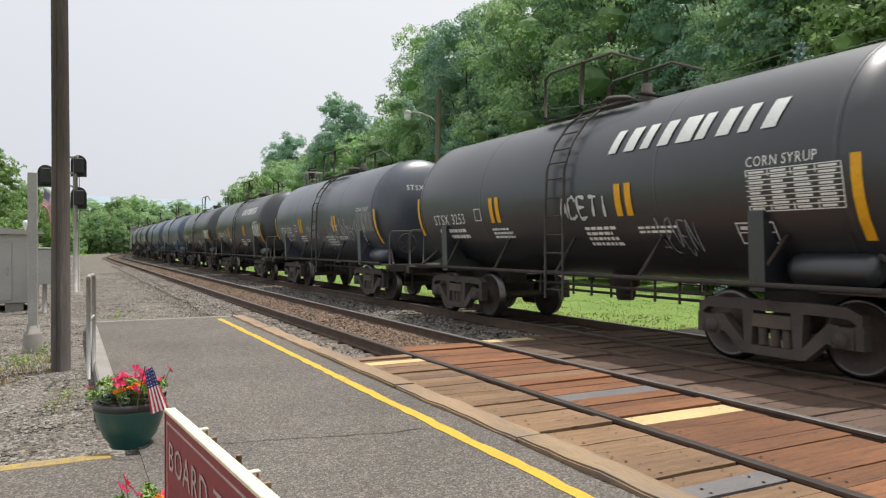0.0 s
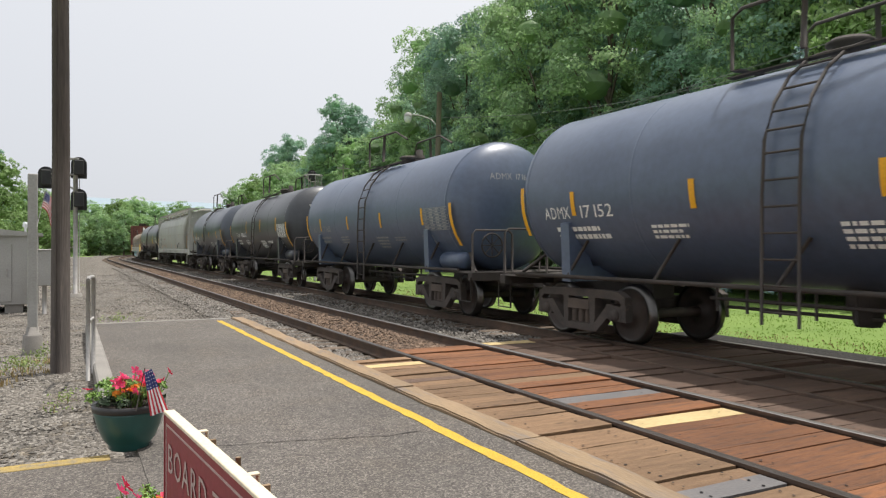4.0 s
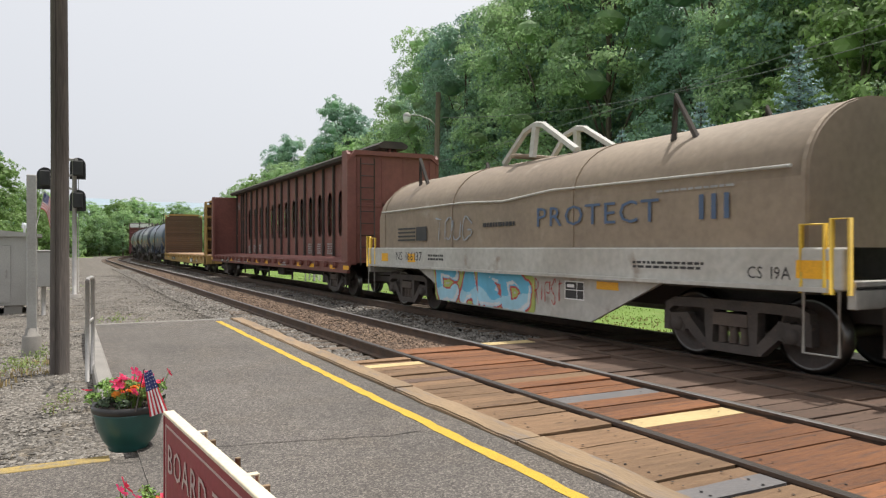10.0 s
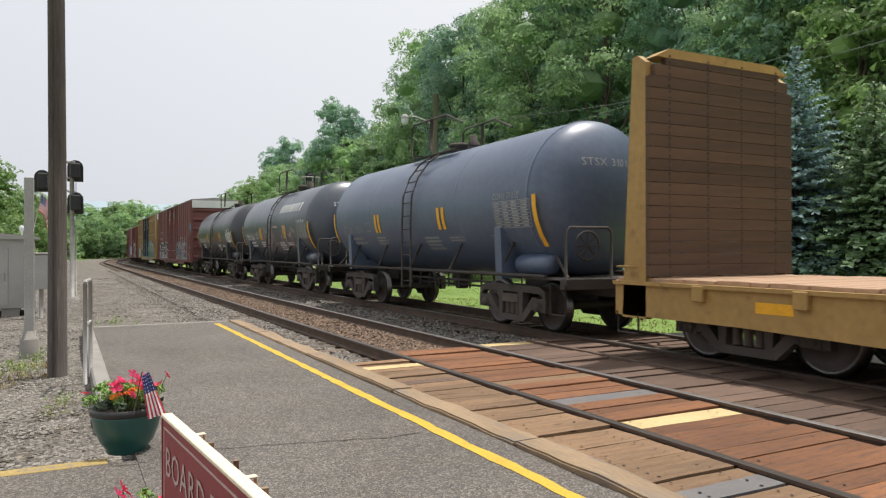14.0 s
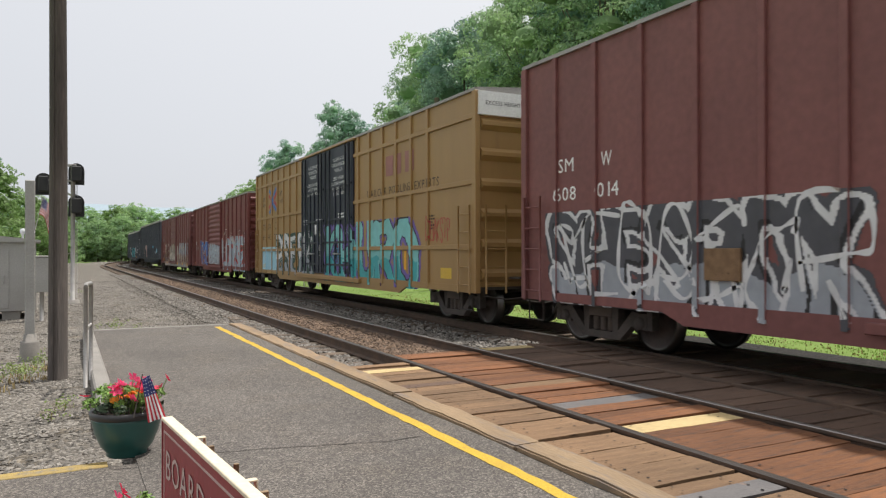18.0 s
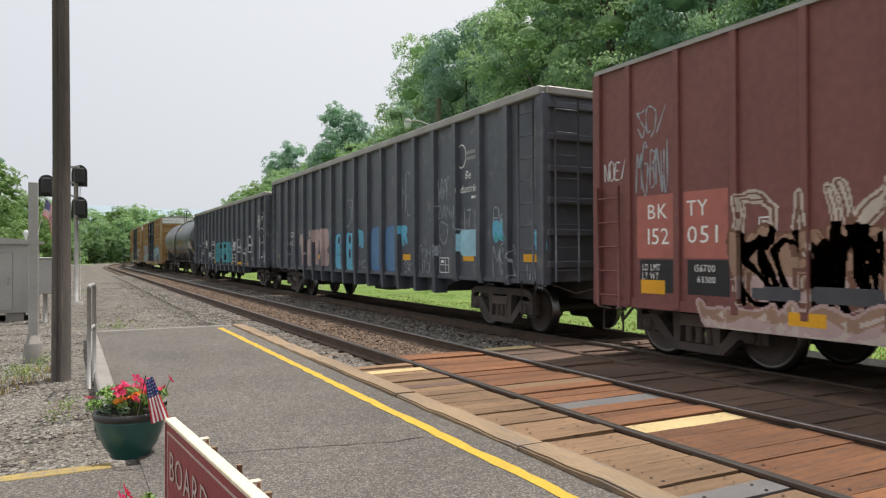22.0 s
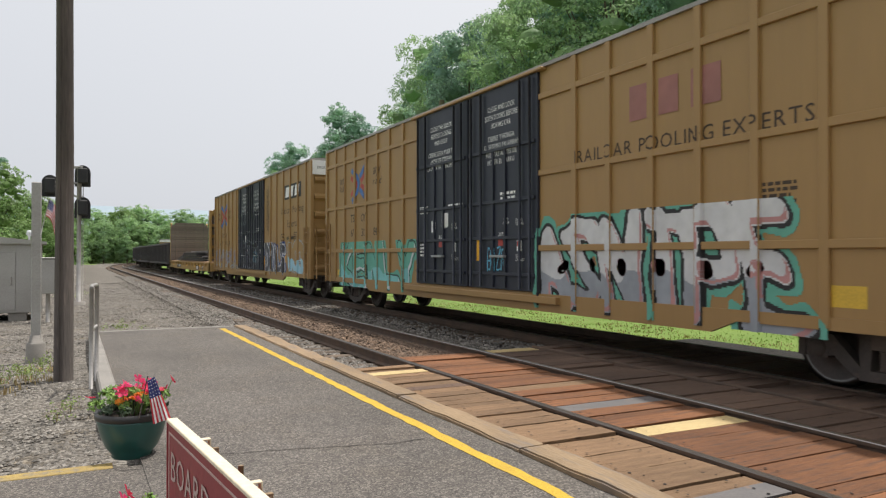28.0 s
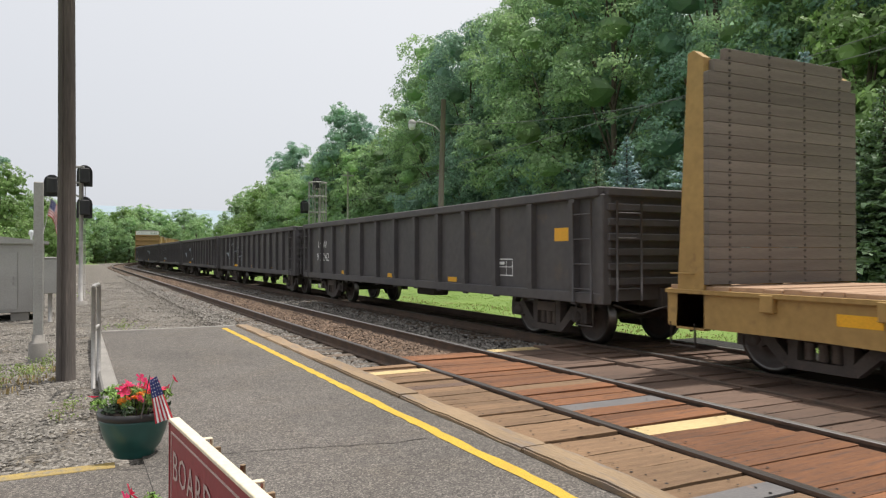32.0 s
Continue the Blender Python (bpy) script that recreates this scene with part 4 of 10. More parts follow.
P_FLATYEL = mat("worn yellow steel", (0.4, 0.252, 0.08), (0.344, 0.212, 0.068), 1.1, 0.65, bump=0.06, fine=12, c=(0.16, 0.088, 0.04), cover=0.26)
P_DOOR = mat("blue-black door paint", (0.0148, 0.0188, 0.0336), (0.0205, 0.0247, 0.0388), 1.0, 0.5, bump=0.04, fine=9, c=(0.0456, 0.0471, 0.0568), cover=0.14)
P_GON = mat("scuffed black gondola", (0.070, 0.076, 0.094), (0.100, 0.105, 0.124), 0.9, 0.5, bump=0.12, fine=7, c=(0.172, 0.168, 0.178), cover=0.28)
P_GONOLD = mat("grey-brown gondola", (0.074, 0.068, 0.070), (0.095, 0.086, 0.083), 0.9, 0.7, bump=0.1, fine=7, c=(0.12, 0.09, 0.0675), cover=0.25)
P_ROOF = mat("galvanised roof", (0.36, 0.34, 0.32), (0.27, 0.25, 0.23), 1.2, 0.5, metal=0.4, bump=0.05)
P_UNDER = mat("grimy underframe", (0.0467, 0.0404, 0.0361), (0.0722, 0.0595, 0.051), 2, 0.85, bump=0.2)
P_TRUCK = mat("grimy cast steel", (0.098, 0.08, 0.068), (0.062, 0.052, 0.046), 3, 0.85, bump=0.3, c=(0.175, 0.115, 0.085), cover=0.25)
P_WHEEL = mat("wheel steel", (0.0714, 0.0612, 0.0536), (0.102, 0.0765, 0.0638), 3, 0.6, metal=0.3, bump=0.1)
P_TREAD = mat("bright wheel rim", (0.147, 0.14, 0.133), (0.105, 0.098, 0.091), 3, 0.3, metal=1.0, bump=0.02)
P_SPRING = mat("spring steel", (0.119, 0.09, 0.07), (0.085, 0.063, 0.0532), 3, 0.7, bump=0.1)
P_BULK = mat("grey-brown bulkhead plank", (0.185, 0.157, 0.133), (0.135, 0.113, 0.097), 1.4, 0.85, bump=0.3, fine=20, stretch=(0.43, 4.7, 5.2), rnd=0.22, c=(0.198, 0.169, 0.146), cover=0.2)
P_BULKDARK = mat("dark brown bulkhead plank", (0.111, 0.065, 0.039), (0.0806, 0.0481, 0.0312), 1.4, 0.85, bump=0.3, fine=20, stretch=(0.65, 6.5, 6.5), rnd=0.2)
P_DECK = mat("worn deck plank", (0.44, 0.285, 0.18), (0.36, 0.23, 0.145), 1.4, 0.85, bump=0.3, fine=20, stretch=(0.5, 5, 5), isl=0.22)
P_LOAD = mat("dark steel load", (0.142, 0.135, 0.132), (0.104, 0.0954, 0.0907), 2, 0.7, metal=0.1, bump=0.1, c=(0.228, 0.171, 0.124), cover=0.2, spec=0.3)
P_GALV = mat("galvanised steel", (0.42, 0.43, 0.43), (0.33, 0.34, 0.34), 3, 0.45, metal=0.6, bump=0.05)
D_WHITE = mat("white stencil paint", (0.86, 0.86, 0.84), (0.78, 0.78, 0.76), 2.5, 0.6, bump=0.0)
D_DIM = mat("faded white stencil", (0.40, 0.40, 0.39), (0.27, 0.27, 0.27), 2.5, 0.6, bump=0.0)
D_BLACK = mat("black stencil paint", (0.025, 0.025, 0.028), (0.045, 0.04, 0.04), 2.5, 0.6, bump=0.0)
D_BROWN = mat("dark brown stencil", (0.0425, 0.025, 0.015), (0.06, 0.0375, 0.02), 2.5, 0.6, bump=0.0)
D_YEL = mat("amber reflector", (0.83, 0.42, 0.012), (0.76, 0.37, 0.012), 3, 0.45, bump=0.0)
D_YELPAD = mat("yellow placard", (0.72, 0.47, 0.05), (0.62, 0.40, 0.05), 3, 0.5, bump=0.0)
SPRAY = {}


def spray(name, col):
    if name not in SPRAY:
        SPRAY[name] = mat("spray " + name, col, tuple(x * 0.82 + 0.01 for x in col), 1.5, 0.6, bump=0.0, fine=6)
    return SPRAY[name]


S_WHITE = spray("white", (0.66, 0.67, 0.68))
S_GREY = spray("grey", (0.33, 0.36, 0.40))
S_PALE = spray("pale blue grey", (0.357, 0.408, 0.459))
S_TEAL = spray("teal", (0.06, 0.40, 0.42))
S_AQUA = spray("aqua", (0.105, 0.40, 0.47))
S_TURQ = spray("turquoise", (0.22, 0.56, 0.55))
S_SKY = spray("sky blue", (0.128, 0.454, 0.651))
S_LTBLUE = spray("light blue", (0.36, 0.62, 0.74))
S_BLUE = spray("blue", (0.06, 0.17, 0.46))
S_FADEBLUE = spray("faded blue", (0.075, 0.12, 0.21))
D_PINKRED = spray("faded number ground red", (0.44, 0.145, 0.115))
S_DEEPBLUE = spray("deep blue", (0.04, 0.075, 0.24))
S_NAVY = spray("navy", (0.03, 0.045, 0.16))
S_GREEN = spray("dark green", (0.022, 0.062, 0.048))
S_MINT = spray("mint green", (0.13, 0.42, 0.32))
S_LIME = spray("lime", (0.40, 0.46, 0.12))
S_PINK = spray("pink", (0.52, 0.26, 0.25))
S_ROSE = spray("pale rose", (0.50, 0.36, 0.34))
S_PURPLE = spray("purple", (0.18, 0.12, 0.40))
S_RED = spray("red", (0.46, 0.06, 0.05))
S_CREAM = spray("cream", (0.56, 0.48, 0.42))
S_OCHRE = spray("ochre", (0.45, 0.19, 0.06))
S_CHAR = spray("charcoal grey", (0.07, 0.072, 0.085))
S_MAUVE = spray("greyed mauve", (0.26, 0.18, 0.20))
S_UMBER = spray("umber brown", (0.17, 0.075, 0.045))
S_TANSPRAY = spray("tan", (0.36, 0.22, 0.15))
S_DULL = spray("faded dull red", (0.33, 0.14, 0.12))
S_PINKGREY = spray("greyed pink", (0.42, 0.30, 0.29))
S_DUSKBLUE = spray("dusky blue", (0.10, 0.22, 0.40))
S_SEPIA = spray("sepia", (0.045, 0.03, 0.025))
S_BUFF = spray("weathered buff", (0.37, 0.29, 0.225))
S_BLACK = spray("black", (0.014, 0.014, 0.016))

CARS = []


class Side:
    """The near flank of a car: turns (a, z), metres from the far coupling and height, into places on its skin."""

    def __init__(self, length, half, ribs=(), rib=0.05, rw=0.05, centre=None, radius=None, door=(0, 0, 0)):
        self.door = door
        self.length, self.half, self.ribs, self.rib, self.rw, self.centre, self.radius = length, half, ribs, rib, rw, centre, radius

    def depth(self, a):
        return self.door[2] if self.door[0] < a < self.door[1] else max((self.rib for r in self.ribs if abs(a - r) < self.rw), default=0.0)

    def at(self, a, z, out=0.004, flat=False):
        y = self.length / 2 - a
        if self.radius:
            out += 0.008
            f = math.asin(max(-0.98, min(0.98, (z - self.centre) / self.radius)))
            return (-(self.radius + out) * math.cos(f), y, self.centre + (self.radius + out) * math.sin(f))
        return (-self.half - out - (0 if flat else self.depth(a)), y, z)


def flat_mesh(name, V, F, material, parent, label=""):
    me = bpy.data.meshes.new(name)
    me.from_pydata(V, [], F)
    for k in (material if isinstance(material, (list, tuple)) else (material,)):
        me.materials.append(k)
    ob = new(name, me)
    ob.parent = parent
    if label:
        ob["label"] = label
    return ob


def cut_at(poly, cuts):
    """A flat outline, split at the given places along its first axis."""
    pieces = [poly]
    for c in cuts:
        nxt = []
        for q in pieces:
            for keep in (lambda v: v[0] <= c, lambda v: v[0] >= c):
                out = []
                for u, v in zip(q, q[1:] + q[:1]):
                    if keep(u):
                        out.append(u)
                    if (u[0] - c) * (v[0] - c) < 0:
                        t = (c - u[0]) / (v[0] - u[0])
                        out.append((c, u[1] + t * (v[1] - u[1])))
                if len(out) > 2:
                    nxt.append(out)
        pieces = nxt
    return pieces


def words(car, side, text, a0, a1, z0, z1, material, slant=0.0, rise=0.0, flat=False, out=0.004):
    """A line of writing that fills the box a0..a1, z0..z1; tall letters are parts of their own, and cross posts as paint does."""
    V, F, w = layout(text)
    top = max(v[1] for v in V)
    Q = [(a0 + (a1 - a0) * x / w + slant * (y / top) * (z1 - z0), z0 + (z1 - z0) * y / top + rise * x / w) for x, y in V]
    flat = flat or out > 0.02 or bool(side.radius)
    edges = [] if flat else sorted(e for r in side.ribs for e in (r - side.rw, r + side.rw) if min(q[0] for q in Q) < e < max(q[0] for q in Q))
    groups = [(text, 0, len(V))]
    if z1 - z0 >= 0.18:                          # one group a letter
        groups, k = [], 0
        for ch in text:
            if ch in GLYPHS:
                n = len(GLYPHS[ch][0])
                groups.append((ch, k, k + n))
                k += n
    for _, lo, hi in groups:
        P, G = [], []
        if edges:
            for f in F:
                if lo <= f[0] < hi:
                    for piece in cut_at([Q[i] for i in f], edges):
                        mid = sum(v[0] for v in piece) / len(piece)
                        G.append(tuple(range(len(P), len(P) + len(piece))))
                        P += [side.at(a, z, out + side.depth(mid), True) for a, z in piece]
        else:
            P = [side.at(a, z, out + (0 if flat else side.depth(a)), True) for a, z in Q[lo:hi]]
            G = [tuple(i - lo for i in f) for f in F if lo <= f[0] < hi]
        ob = flat_mesh("lettering", P, G, material, car)
        if len(groups) == 1 and len(text) > 1:
            ob["kind"] = "stuff"
    return ob


def patch(car, side, a0, a1, z0, z1, material, name="panel", label="", out=0.003, cols=1, rows=1, flat=True):
    """A painted or glued rectangle; on a tank it follows the curve."""
    if side.radius:
        rows = max(rows, 4)
    V, F = [], []
    for j in range(rows + 1):
        for i in range(cols + 1):
            V.append(side.at(a0 + (a1 - a0) * i / cols, z0 + (z1 - z0) * j / rows, out, flat))
    for j in range(rows):
        for i in range(cols):
            k = j * (cols + 1) + i
            F.append((k, k + 1, k + cols + 2, k + cols + 1))
    return flat_mesh(name, V, F, material, car, label)


def bars(car, side, a0, a1, z0, z1, n, material, seed=0, out=0.004):
    """Small writing that nobody can read: plain bars."""
    rng = random.Random(seed)
    V, F = [], []
    h = (z1 - z0) / n
    for j in range(n):
        x = a0
        end = a0 + (a1 - a0) * rng.uniform(0.75, 1)
        while x < end - 0.02:
            w = min(rng.uniform(0.05, 0.14), end - x)
            k = len(V)
            for a, z in ((x, z1 - h * (j + 0.72)), (x + w, z1 - h * (j + 0.72)), (x + w, z1 - h * (j + 0.14)), (x, z1 - h * (j + 0.14))):
                V.append(side.at(a, z, out, True))
            F.append((k, k + 1, k + 2, k + 3))
            x += w + 0.025
    return flat_mesh("small_print", V, F, material, car)


def data_grid(car, side, a0, a1, z0, z1, material):
    """A ruled load table."""
    V, F = [], []

    def rect(b0, b1, y0, y1):
        k = len(V)
        V.extend(side.at(a, z, 0.004, True) for a, z in ((b0, y0), (b1, y0), (b1, y1), (b0, y1)))
        F.append((k, k + 1, k + 2, k + 3))
    for j in range(9):
        z = z0 + (z1 - z0) * j / 8
        rect(a0, a1, z - 0.006, z + 0.006)
    for i in range(5):
        a = a0 + (a1 - a0) * i / 4
        rect(a - 0.007, a + 0.007, z0, z1)
    rng = random.Random(int(a0 * 100))
    for j in range(8):
        for i in range(4):
            b = a0 + (a1 - a0) * (i + 0.14) / 4
            rect(b, b + (a1 - a0) * rng.uniform(0.12, 0.18), z0 + (z1 - z0) * (j + 0.3) / 8, z0 + (z1 - z0) * (j + 0.72) / 8)
    return flat_mesh("load_table", V, F, material, car)


def frame_box(car, side, a0, a1, z0, z1, material, cut=True):
    """A stencilled rectangle with a cross line, as on service panels."""
    t = 0.018
    V, F = [], []
    rects = [(a0, a1, z0, z0 + t), (a0, a1, z1 - t, z1), (a0, a0 + t, z0, z1), (a1 - t, a1, z0, z1)]
    if cut:
        m = a0 + (a1 - a0) * 0.62
        rects += [(m, m + t * 0.7, z0, z1), (a0, a1, (z0 + z1) / 2, (z0 + z1) / 2 + t * 0.7), (a0 + 0.06, m - 0.06, z0 + (z1 - z0) * 0.65, z0 + (z1 - z0) * 0.82)]
    for b0, b1, y0, y1 in rects:
        k = len(V)
        V.extend(side.at(a, z, 0.004, True) for a, z in ((b0, y0), (b1, y0), (b1, y1), (b0, y1)))
        F.append((k, k + 1, k + 2, k + 3))
    return flat_mesh("service_panel", V, F, material, car)


def seg_dist(X, Y, lines):
    d = np.full(X.shape, 9.0)
    for pts in lines:
        for (x0, y0), (x1, y1) in zip(pts, pts[1:]):
            dx, dy = x1 - x0, y1 - y0
            t = np.clip(((X - x0) * dx + (Y - y0) * dy) / (dx * dx + dy * dy + 1e-9), 0, 1)
            d = np.minimum(d, np.hypot(X - x0 - t * dx, Y - y0 - t * dy))
    return d


def ripple(X, Y, s, seed):
    r = random.Random(seed)
    z = 0
    for k in range(6):
        p, q, o = r.uniform(-1, 1) * s * (1 + k * 0.6), r.uniform(-1, 1) * s * (1 + k * 0.6), r.uniform(0, 6.3)
        z = z + np.sin(X * p + Y * q + o) / (1 + 0.5 * k)
    return z / 2.5


def mural(car, side, word, a0, a1, z0, z1, mats, fat=0.16, seed=1, cell=0.02, cloud=False, shade=0.04, worn=0.0, label="sprayed lettering in several colours"):
    """Sprayed letters: mats are outline, fill, lower fill, highlight and, if cloud, the ground behind them. Follows ribs and curves."""
    rng = random.Random(seed)
    lines = [[(a0 + (a1 - a0) * x / len(word), z0 + (z1 - z0) * y) for x, y in p] for p in skeleton_lines(word, 0.05, rng)]
    nx, ny = int((a1 - a0 + 0.5) / cell), int((z1 - z0 + 0.4) / cell)
    ax, zz = a0 - 0.25 + np.arange(nx) * cell, z0 - 0.2 + np.arange(ny) * cell
    X, Y = np.meshgrid(ax + cell / 2, zz + cell / 2)
    WX, WY = X + 0.13 * ripple(X, Y, 3.2, seed + 7) + 0.12 * (Y - z0), Y + 0.12 * ripple(X, Y, 3.2, seed + 8)     # letters sway
    d = seg_dist(WX, WY, lines) + 0.03 * ripple(X, Y, 6, seed)
    d2 = seg_dist(WX + 0.06, WY - 0.07, lines)
    C = np.full(X.shape, -1)
    if cloud:
        C[d < fat + 0.13 + 0.06 * ripple(X, Y, 7, seed + 1)] = 4
    C[d < fat + shade] = 0
    f = d < fat
    C[f] = 1
    mid = z0 + (z1 - z0) * 0.42 + 0.16 * ripple(X, Y, 4, seed + 2)
    C[f & (Y < mid)] = 2
    C[f & (d2 > fat - 0.005) & (d < fat - 0.02)] = 3
    if worn:
        C[(ripple(X, Y, 16, seed + 5) > 1.1 - worn) & (C > 0)] = -1
    C[(Y < z0 - 0.06) | (Y > z1 + 0.16)] = -1
    js, iss = np.nonzero(C >= 0)
    used, V, F, M = {}, [], [], []

    def vert(i, j):
        k = (i, j)
        if k not in used:
            used[k] = len(V)
            V.append(side.at(ax[0] + i * cell, zz[0] + j * cell, 0.005))
        return used[k]
    for j, i in zip(js.tolist(), iss.tolist()):
        F.append((vert(i, j), vert(i + 1, j), vert(i + 1, j + 1), vert(i, j + 1)))
        M.append(int(C[j, i]))
    ob = flat_mesh("graffiti", V, F, list(mats), car, label)
    ob.data.polygons.foreach_set("material_index", M)
    return ob


def bubble(car, side, a0, a1, z0, z1, mats, holes=(), notches=(), seed=1, cell=0.02, label="fat sprayed bubble letter"):
    """One fat rounded letter: mats are outline, fill and lower fill; holes are painted in the outline's colour, notches left bare."""
    nx, ny = int((a1 - a0) / cell) + 4, int((z1 - z0) / cell) + 4
    X, Y = np.meshgrid(a0 - 2 * cell + (np.arange(nx) + 0.5) * cell, z0 - 2 * cell + (np.arange(ny) + 0.5) * cell)
    U, W = (X - a0) / (a1 - a0), (Y - z0) / (z1 - z0)
    body = np.abs(2 * U - 1) ** 5 + np.abs(2 * W - 1) ** 6 + 0.12 * ripple(X, Y, 5, seed)
    C = np.full(X.shape, -1)
    C[body < 1.0] = 0
    f = body < 0.72
    C[f] = 1
    C[f & (W < 0.45 + 0.1 * ripple(X, Y, 4, seed + 1))] = 2
    for u, w, ru, rw in holes:
        C[(C > 0) & (((U - u) / ru) ** 2 + ((W - w) / rw) ** 2 < 1)] = 0
    for u, w, ru, rw in notches:
        C[((U - u) / ru) ** 2 + ((W - w) / rw) ** 2 < 1] = -1
    V, F, M, used = [], [], [], {}
    for j, i in zip(*(k.tolist() for k in np.nonzero(C >= 0))):
        q = []
        for di, dj in ((0, 0), (1, 0), (1, 1), (0, 1)):
            k = (i + di, j + dj)
            if k not in used:
                used[k] = len(V)
                V.append(side.at(a0 + (k[0] - 2) * cell, z0 + (k[1] - 2) * cell, 0.006))
            q.append(used[k])
        F.append(tuple(q))
        M.append(int(C[j, i]))
    ob = flat_mesh("graffiti", V, F, list(mats), car, label)
    ob.data.polygons.foreach_set("material_index", M)
    return ob


def scribble(car, side, word, a0, a1, z0, z1, material, thick=0.022, seed=3, wild=0.12):
    """A quick tag: thin sprayed strokes with loops."""
    rng = random.Random(seed)
    V, F = [], []
    for p in skeleton_lines(word, wild, rng):
        pts = [(a0 + (a1 - a0) * x / len(word), z0 + (z1 - z0) * y) for x, y in p]
        fine = []
        n = len(pts)
        for i in range(n - 1):
            q0, q1, q2, q3 = pts[max(i - 1, 0)], pts[i], pts[i + 1], pts[min(i + 2, n - 1)]
            for s in range(6):
                t = s / 6
                fine.append(tuple(0.5 * (2 * b + (c - a) * t + (2 * a - 5 * b + 4 * c - d) * t * t + (3 * b - a - 3 * c + d) * t ** 3) for a, b, c, d in zip(q0, q1, q2, q3)))
        fine.append(pts[-1])
        k0 = len(V)
        for i, (a, z) in enumerate(fine):
            b, c = fine[max(i - 1, 0)], fine[min(i + 1, len(fine) - 1)]
            dx, dz = c[0] - b[0], c[1] - b[1]
            L = math.hypot(dx, dz) + 1e-6
            w = thick * (0.7 + 0.3 * math.sin(i))
            V.append(side.at(a - dz / L * w, z + dx / L * w, 0.006))
            V.append(side.at(a + dz / L * w, z - dx / L * w, 0.006))
        for i in range(len(fine) - 1):
            k = k0 + 2 * i
            F.append((k, k + 1, k + 3, k + 2))
    return flat_mesh("graffiti_tag", V, F, material, car, "thin sprayed tag")


# ---- running gear, built once and shared ----
def wheel_profile(sgn):
    """One wheel on its axle, the flange inside."""
    p = [(0.075, 0.11), (0.11, 0.10), (0.12, 0.05), (0.36, 0.045), (0.39, 0.075), (0.455, 0.075), (0.457, -0.02), (0.485, -0.035), (0.485, -0.06), (0.40, -0.06), (0.37, 0.015), (0.13, 0.015), (0.11, -0.06), (0.075, -0.06)]
    return [(r, sgn * (0.72 + h)) for r, h in p]


def build_wheelset():
    bm = bmesh.new()
    for s in (-1, 1):
        add_lathe(bm, wheel_profile(s), "x", 28)
        add_lathe(bm, [(0.0, s * 1.02), (0.07, s * 1.02), (0.075, s * 0.7)], "x", 12)
        for k in range(6):                     # bolts on the end cap, which show the turning
            a = k * math.pi / 3
            add_box(bm, s * 1.02 - 0.012, s * 1.02 + 0.012, 0.045 * math.cos(a) - 0.012, 0.045 * math.cos(a) + 0.012, 0.045 * math.sin(a) - 0.012, 0.045 * math.sin(a) + 0.012)
    add_lathe(bm, [(0.08, -0.7), (0.08, 0.7)], "x", 12)
    for f in bm.faces:
        c = f.calc_center_median()
        r = math.hypot(c.y, c.z)
        if 0.39 < r < 0.482:
            f.material_index = 1
    bmesh.ops.recalc_face_normals(bm, faces=bm.faces[:])
    return bm


def build_side_frame(s):
    """Cast side frame of a truck: a bowed top bar, a sagging tension member, two columns, pedestals."""
    bm = bmesh.new()
    x0, x1 = s * 0.97, s * 1.11
    lo, hi = min(x0, x1), max(x0, x1)
    for out in (
            [(-0.62, 0.70), (0.62, 0.70), (0.62, 0.83), (-0.62, 0.83)],
            [(-1.12, 0.58), (-0.98, 0.69), (-0.6, 0.70), (-0.6, 0.83), (-0.95, 0.82), (-1.12, 0.74)],
            [(1.12, 0.58), (1.12, 0.74), (0.95, 0.82), (0.6, 0.83), (0.6, 0.70), (0.98, 0.69)],
            [(-0.42, 0.16), (0.42, 0.16), (0.42, 0.27), (-0.42, 0.27)],
            [(-0.44, 0.16), (-0.38, 0.28), (-0.70, 0.60), (-0.86, 0.62), (-0.80, 0.48)],
            [(0.44, 0.16), (0.80, 0.48), (0.86, 0.62), (0.70, 0.60), (0.38, 0.28)],
            [(-0.40, 0.26), (-0.29, 0.26), (-0.26, 0.71), (-0.42, 0.71)],
            [(0.40, 0.26), (0.42, 0.71), (0.26, 0.71), (0.29, 0.26)],
            [(-1.14, 0.36), (-1.05, 0.36), (-1.03, 0.62), (-1.14, 0.62)], [(1.14, 0.36), (1.14, 0.62), (1.03, 0.62), (1.05, 0.36)],
            [(-0.76, 0.38), (-0.70, 0.40), (-0.70, 0.62), (-0.78, 0.62)], [(0.76, 0.38), (0.78, 0.62), (0.70, 0.62), (0.70, 0.40)],
            [(-1.03, 0.36), (-0.77, 0.36), (-0.77, 0.60), (-1.03, 0.60)], [(1.03, 0.36), (1.03, 0.60), (0.77, 0.60), (0.77, 0.36)]):
        add_prism(bm, out, "x", lo, hi)
    for y in (-0.89, 0.89):
        add_lathe(bm, [(0.0, s * 1.16), (0.085, s * 1.16), (0.10, s * 1.10), (0.10, s * 0.95)], "x", 14, (0, y, 0.457))
    bmesh.ops.recalc_face_normals(bm, faces=bm.faces[:])
    return bm


def build_springs(s):
    bm = bmesh.new()
    for y in (-0.17, 0.0, 0.17):
        prof = []
        for k in range(8):
            z = 0.28 + k * 0.028
            prof += [(0.072, z), (0.05, z + 0.014)]
        add_lathe(bm, prof, "z", 10, (s * 1.03, y, 0))
    add_box(bm, s * 1.03 - 0.09, s * 1.03 + 0.09, -0.27, 0.27, 0.50, 0.66)
    return bm


GEAR = {}


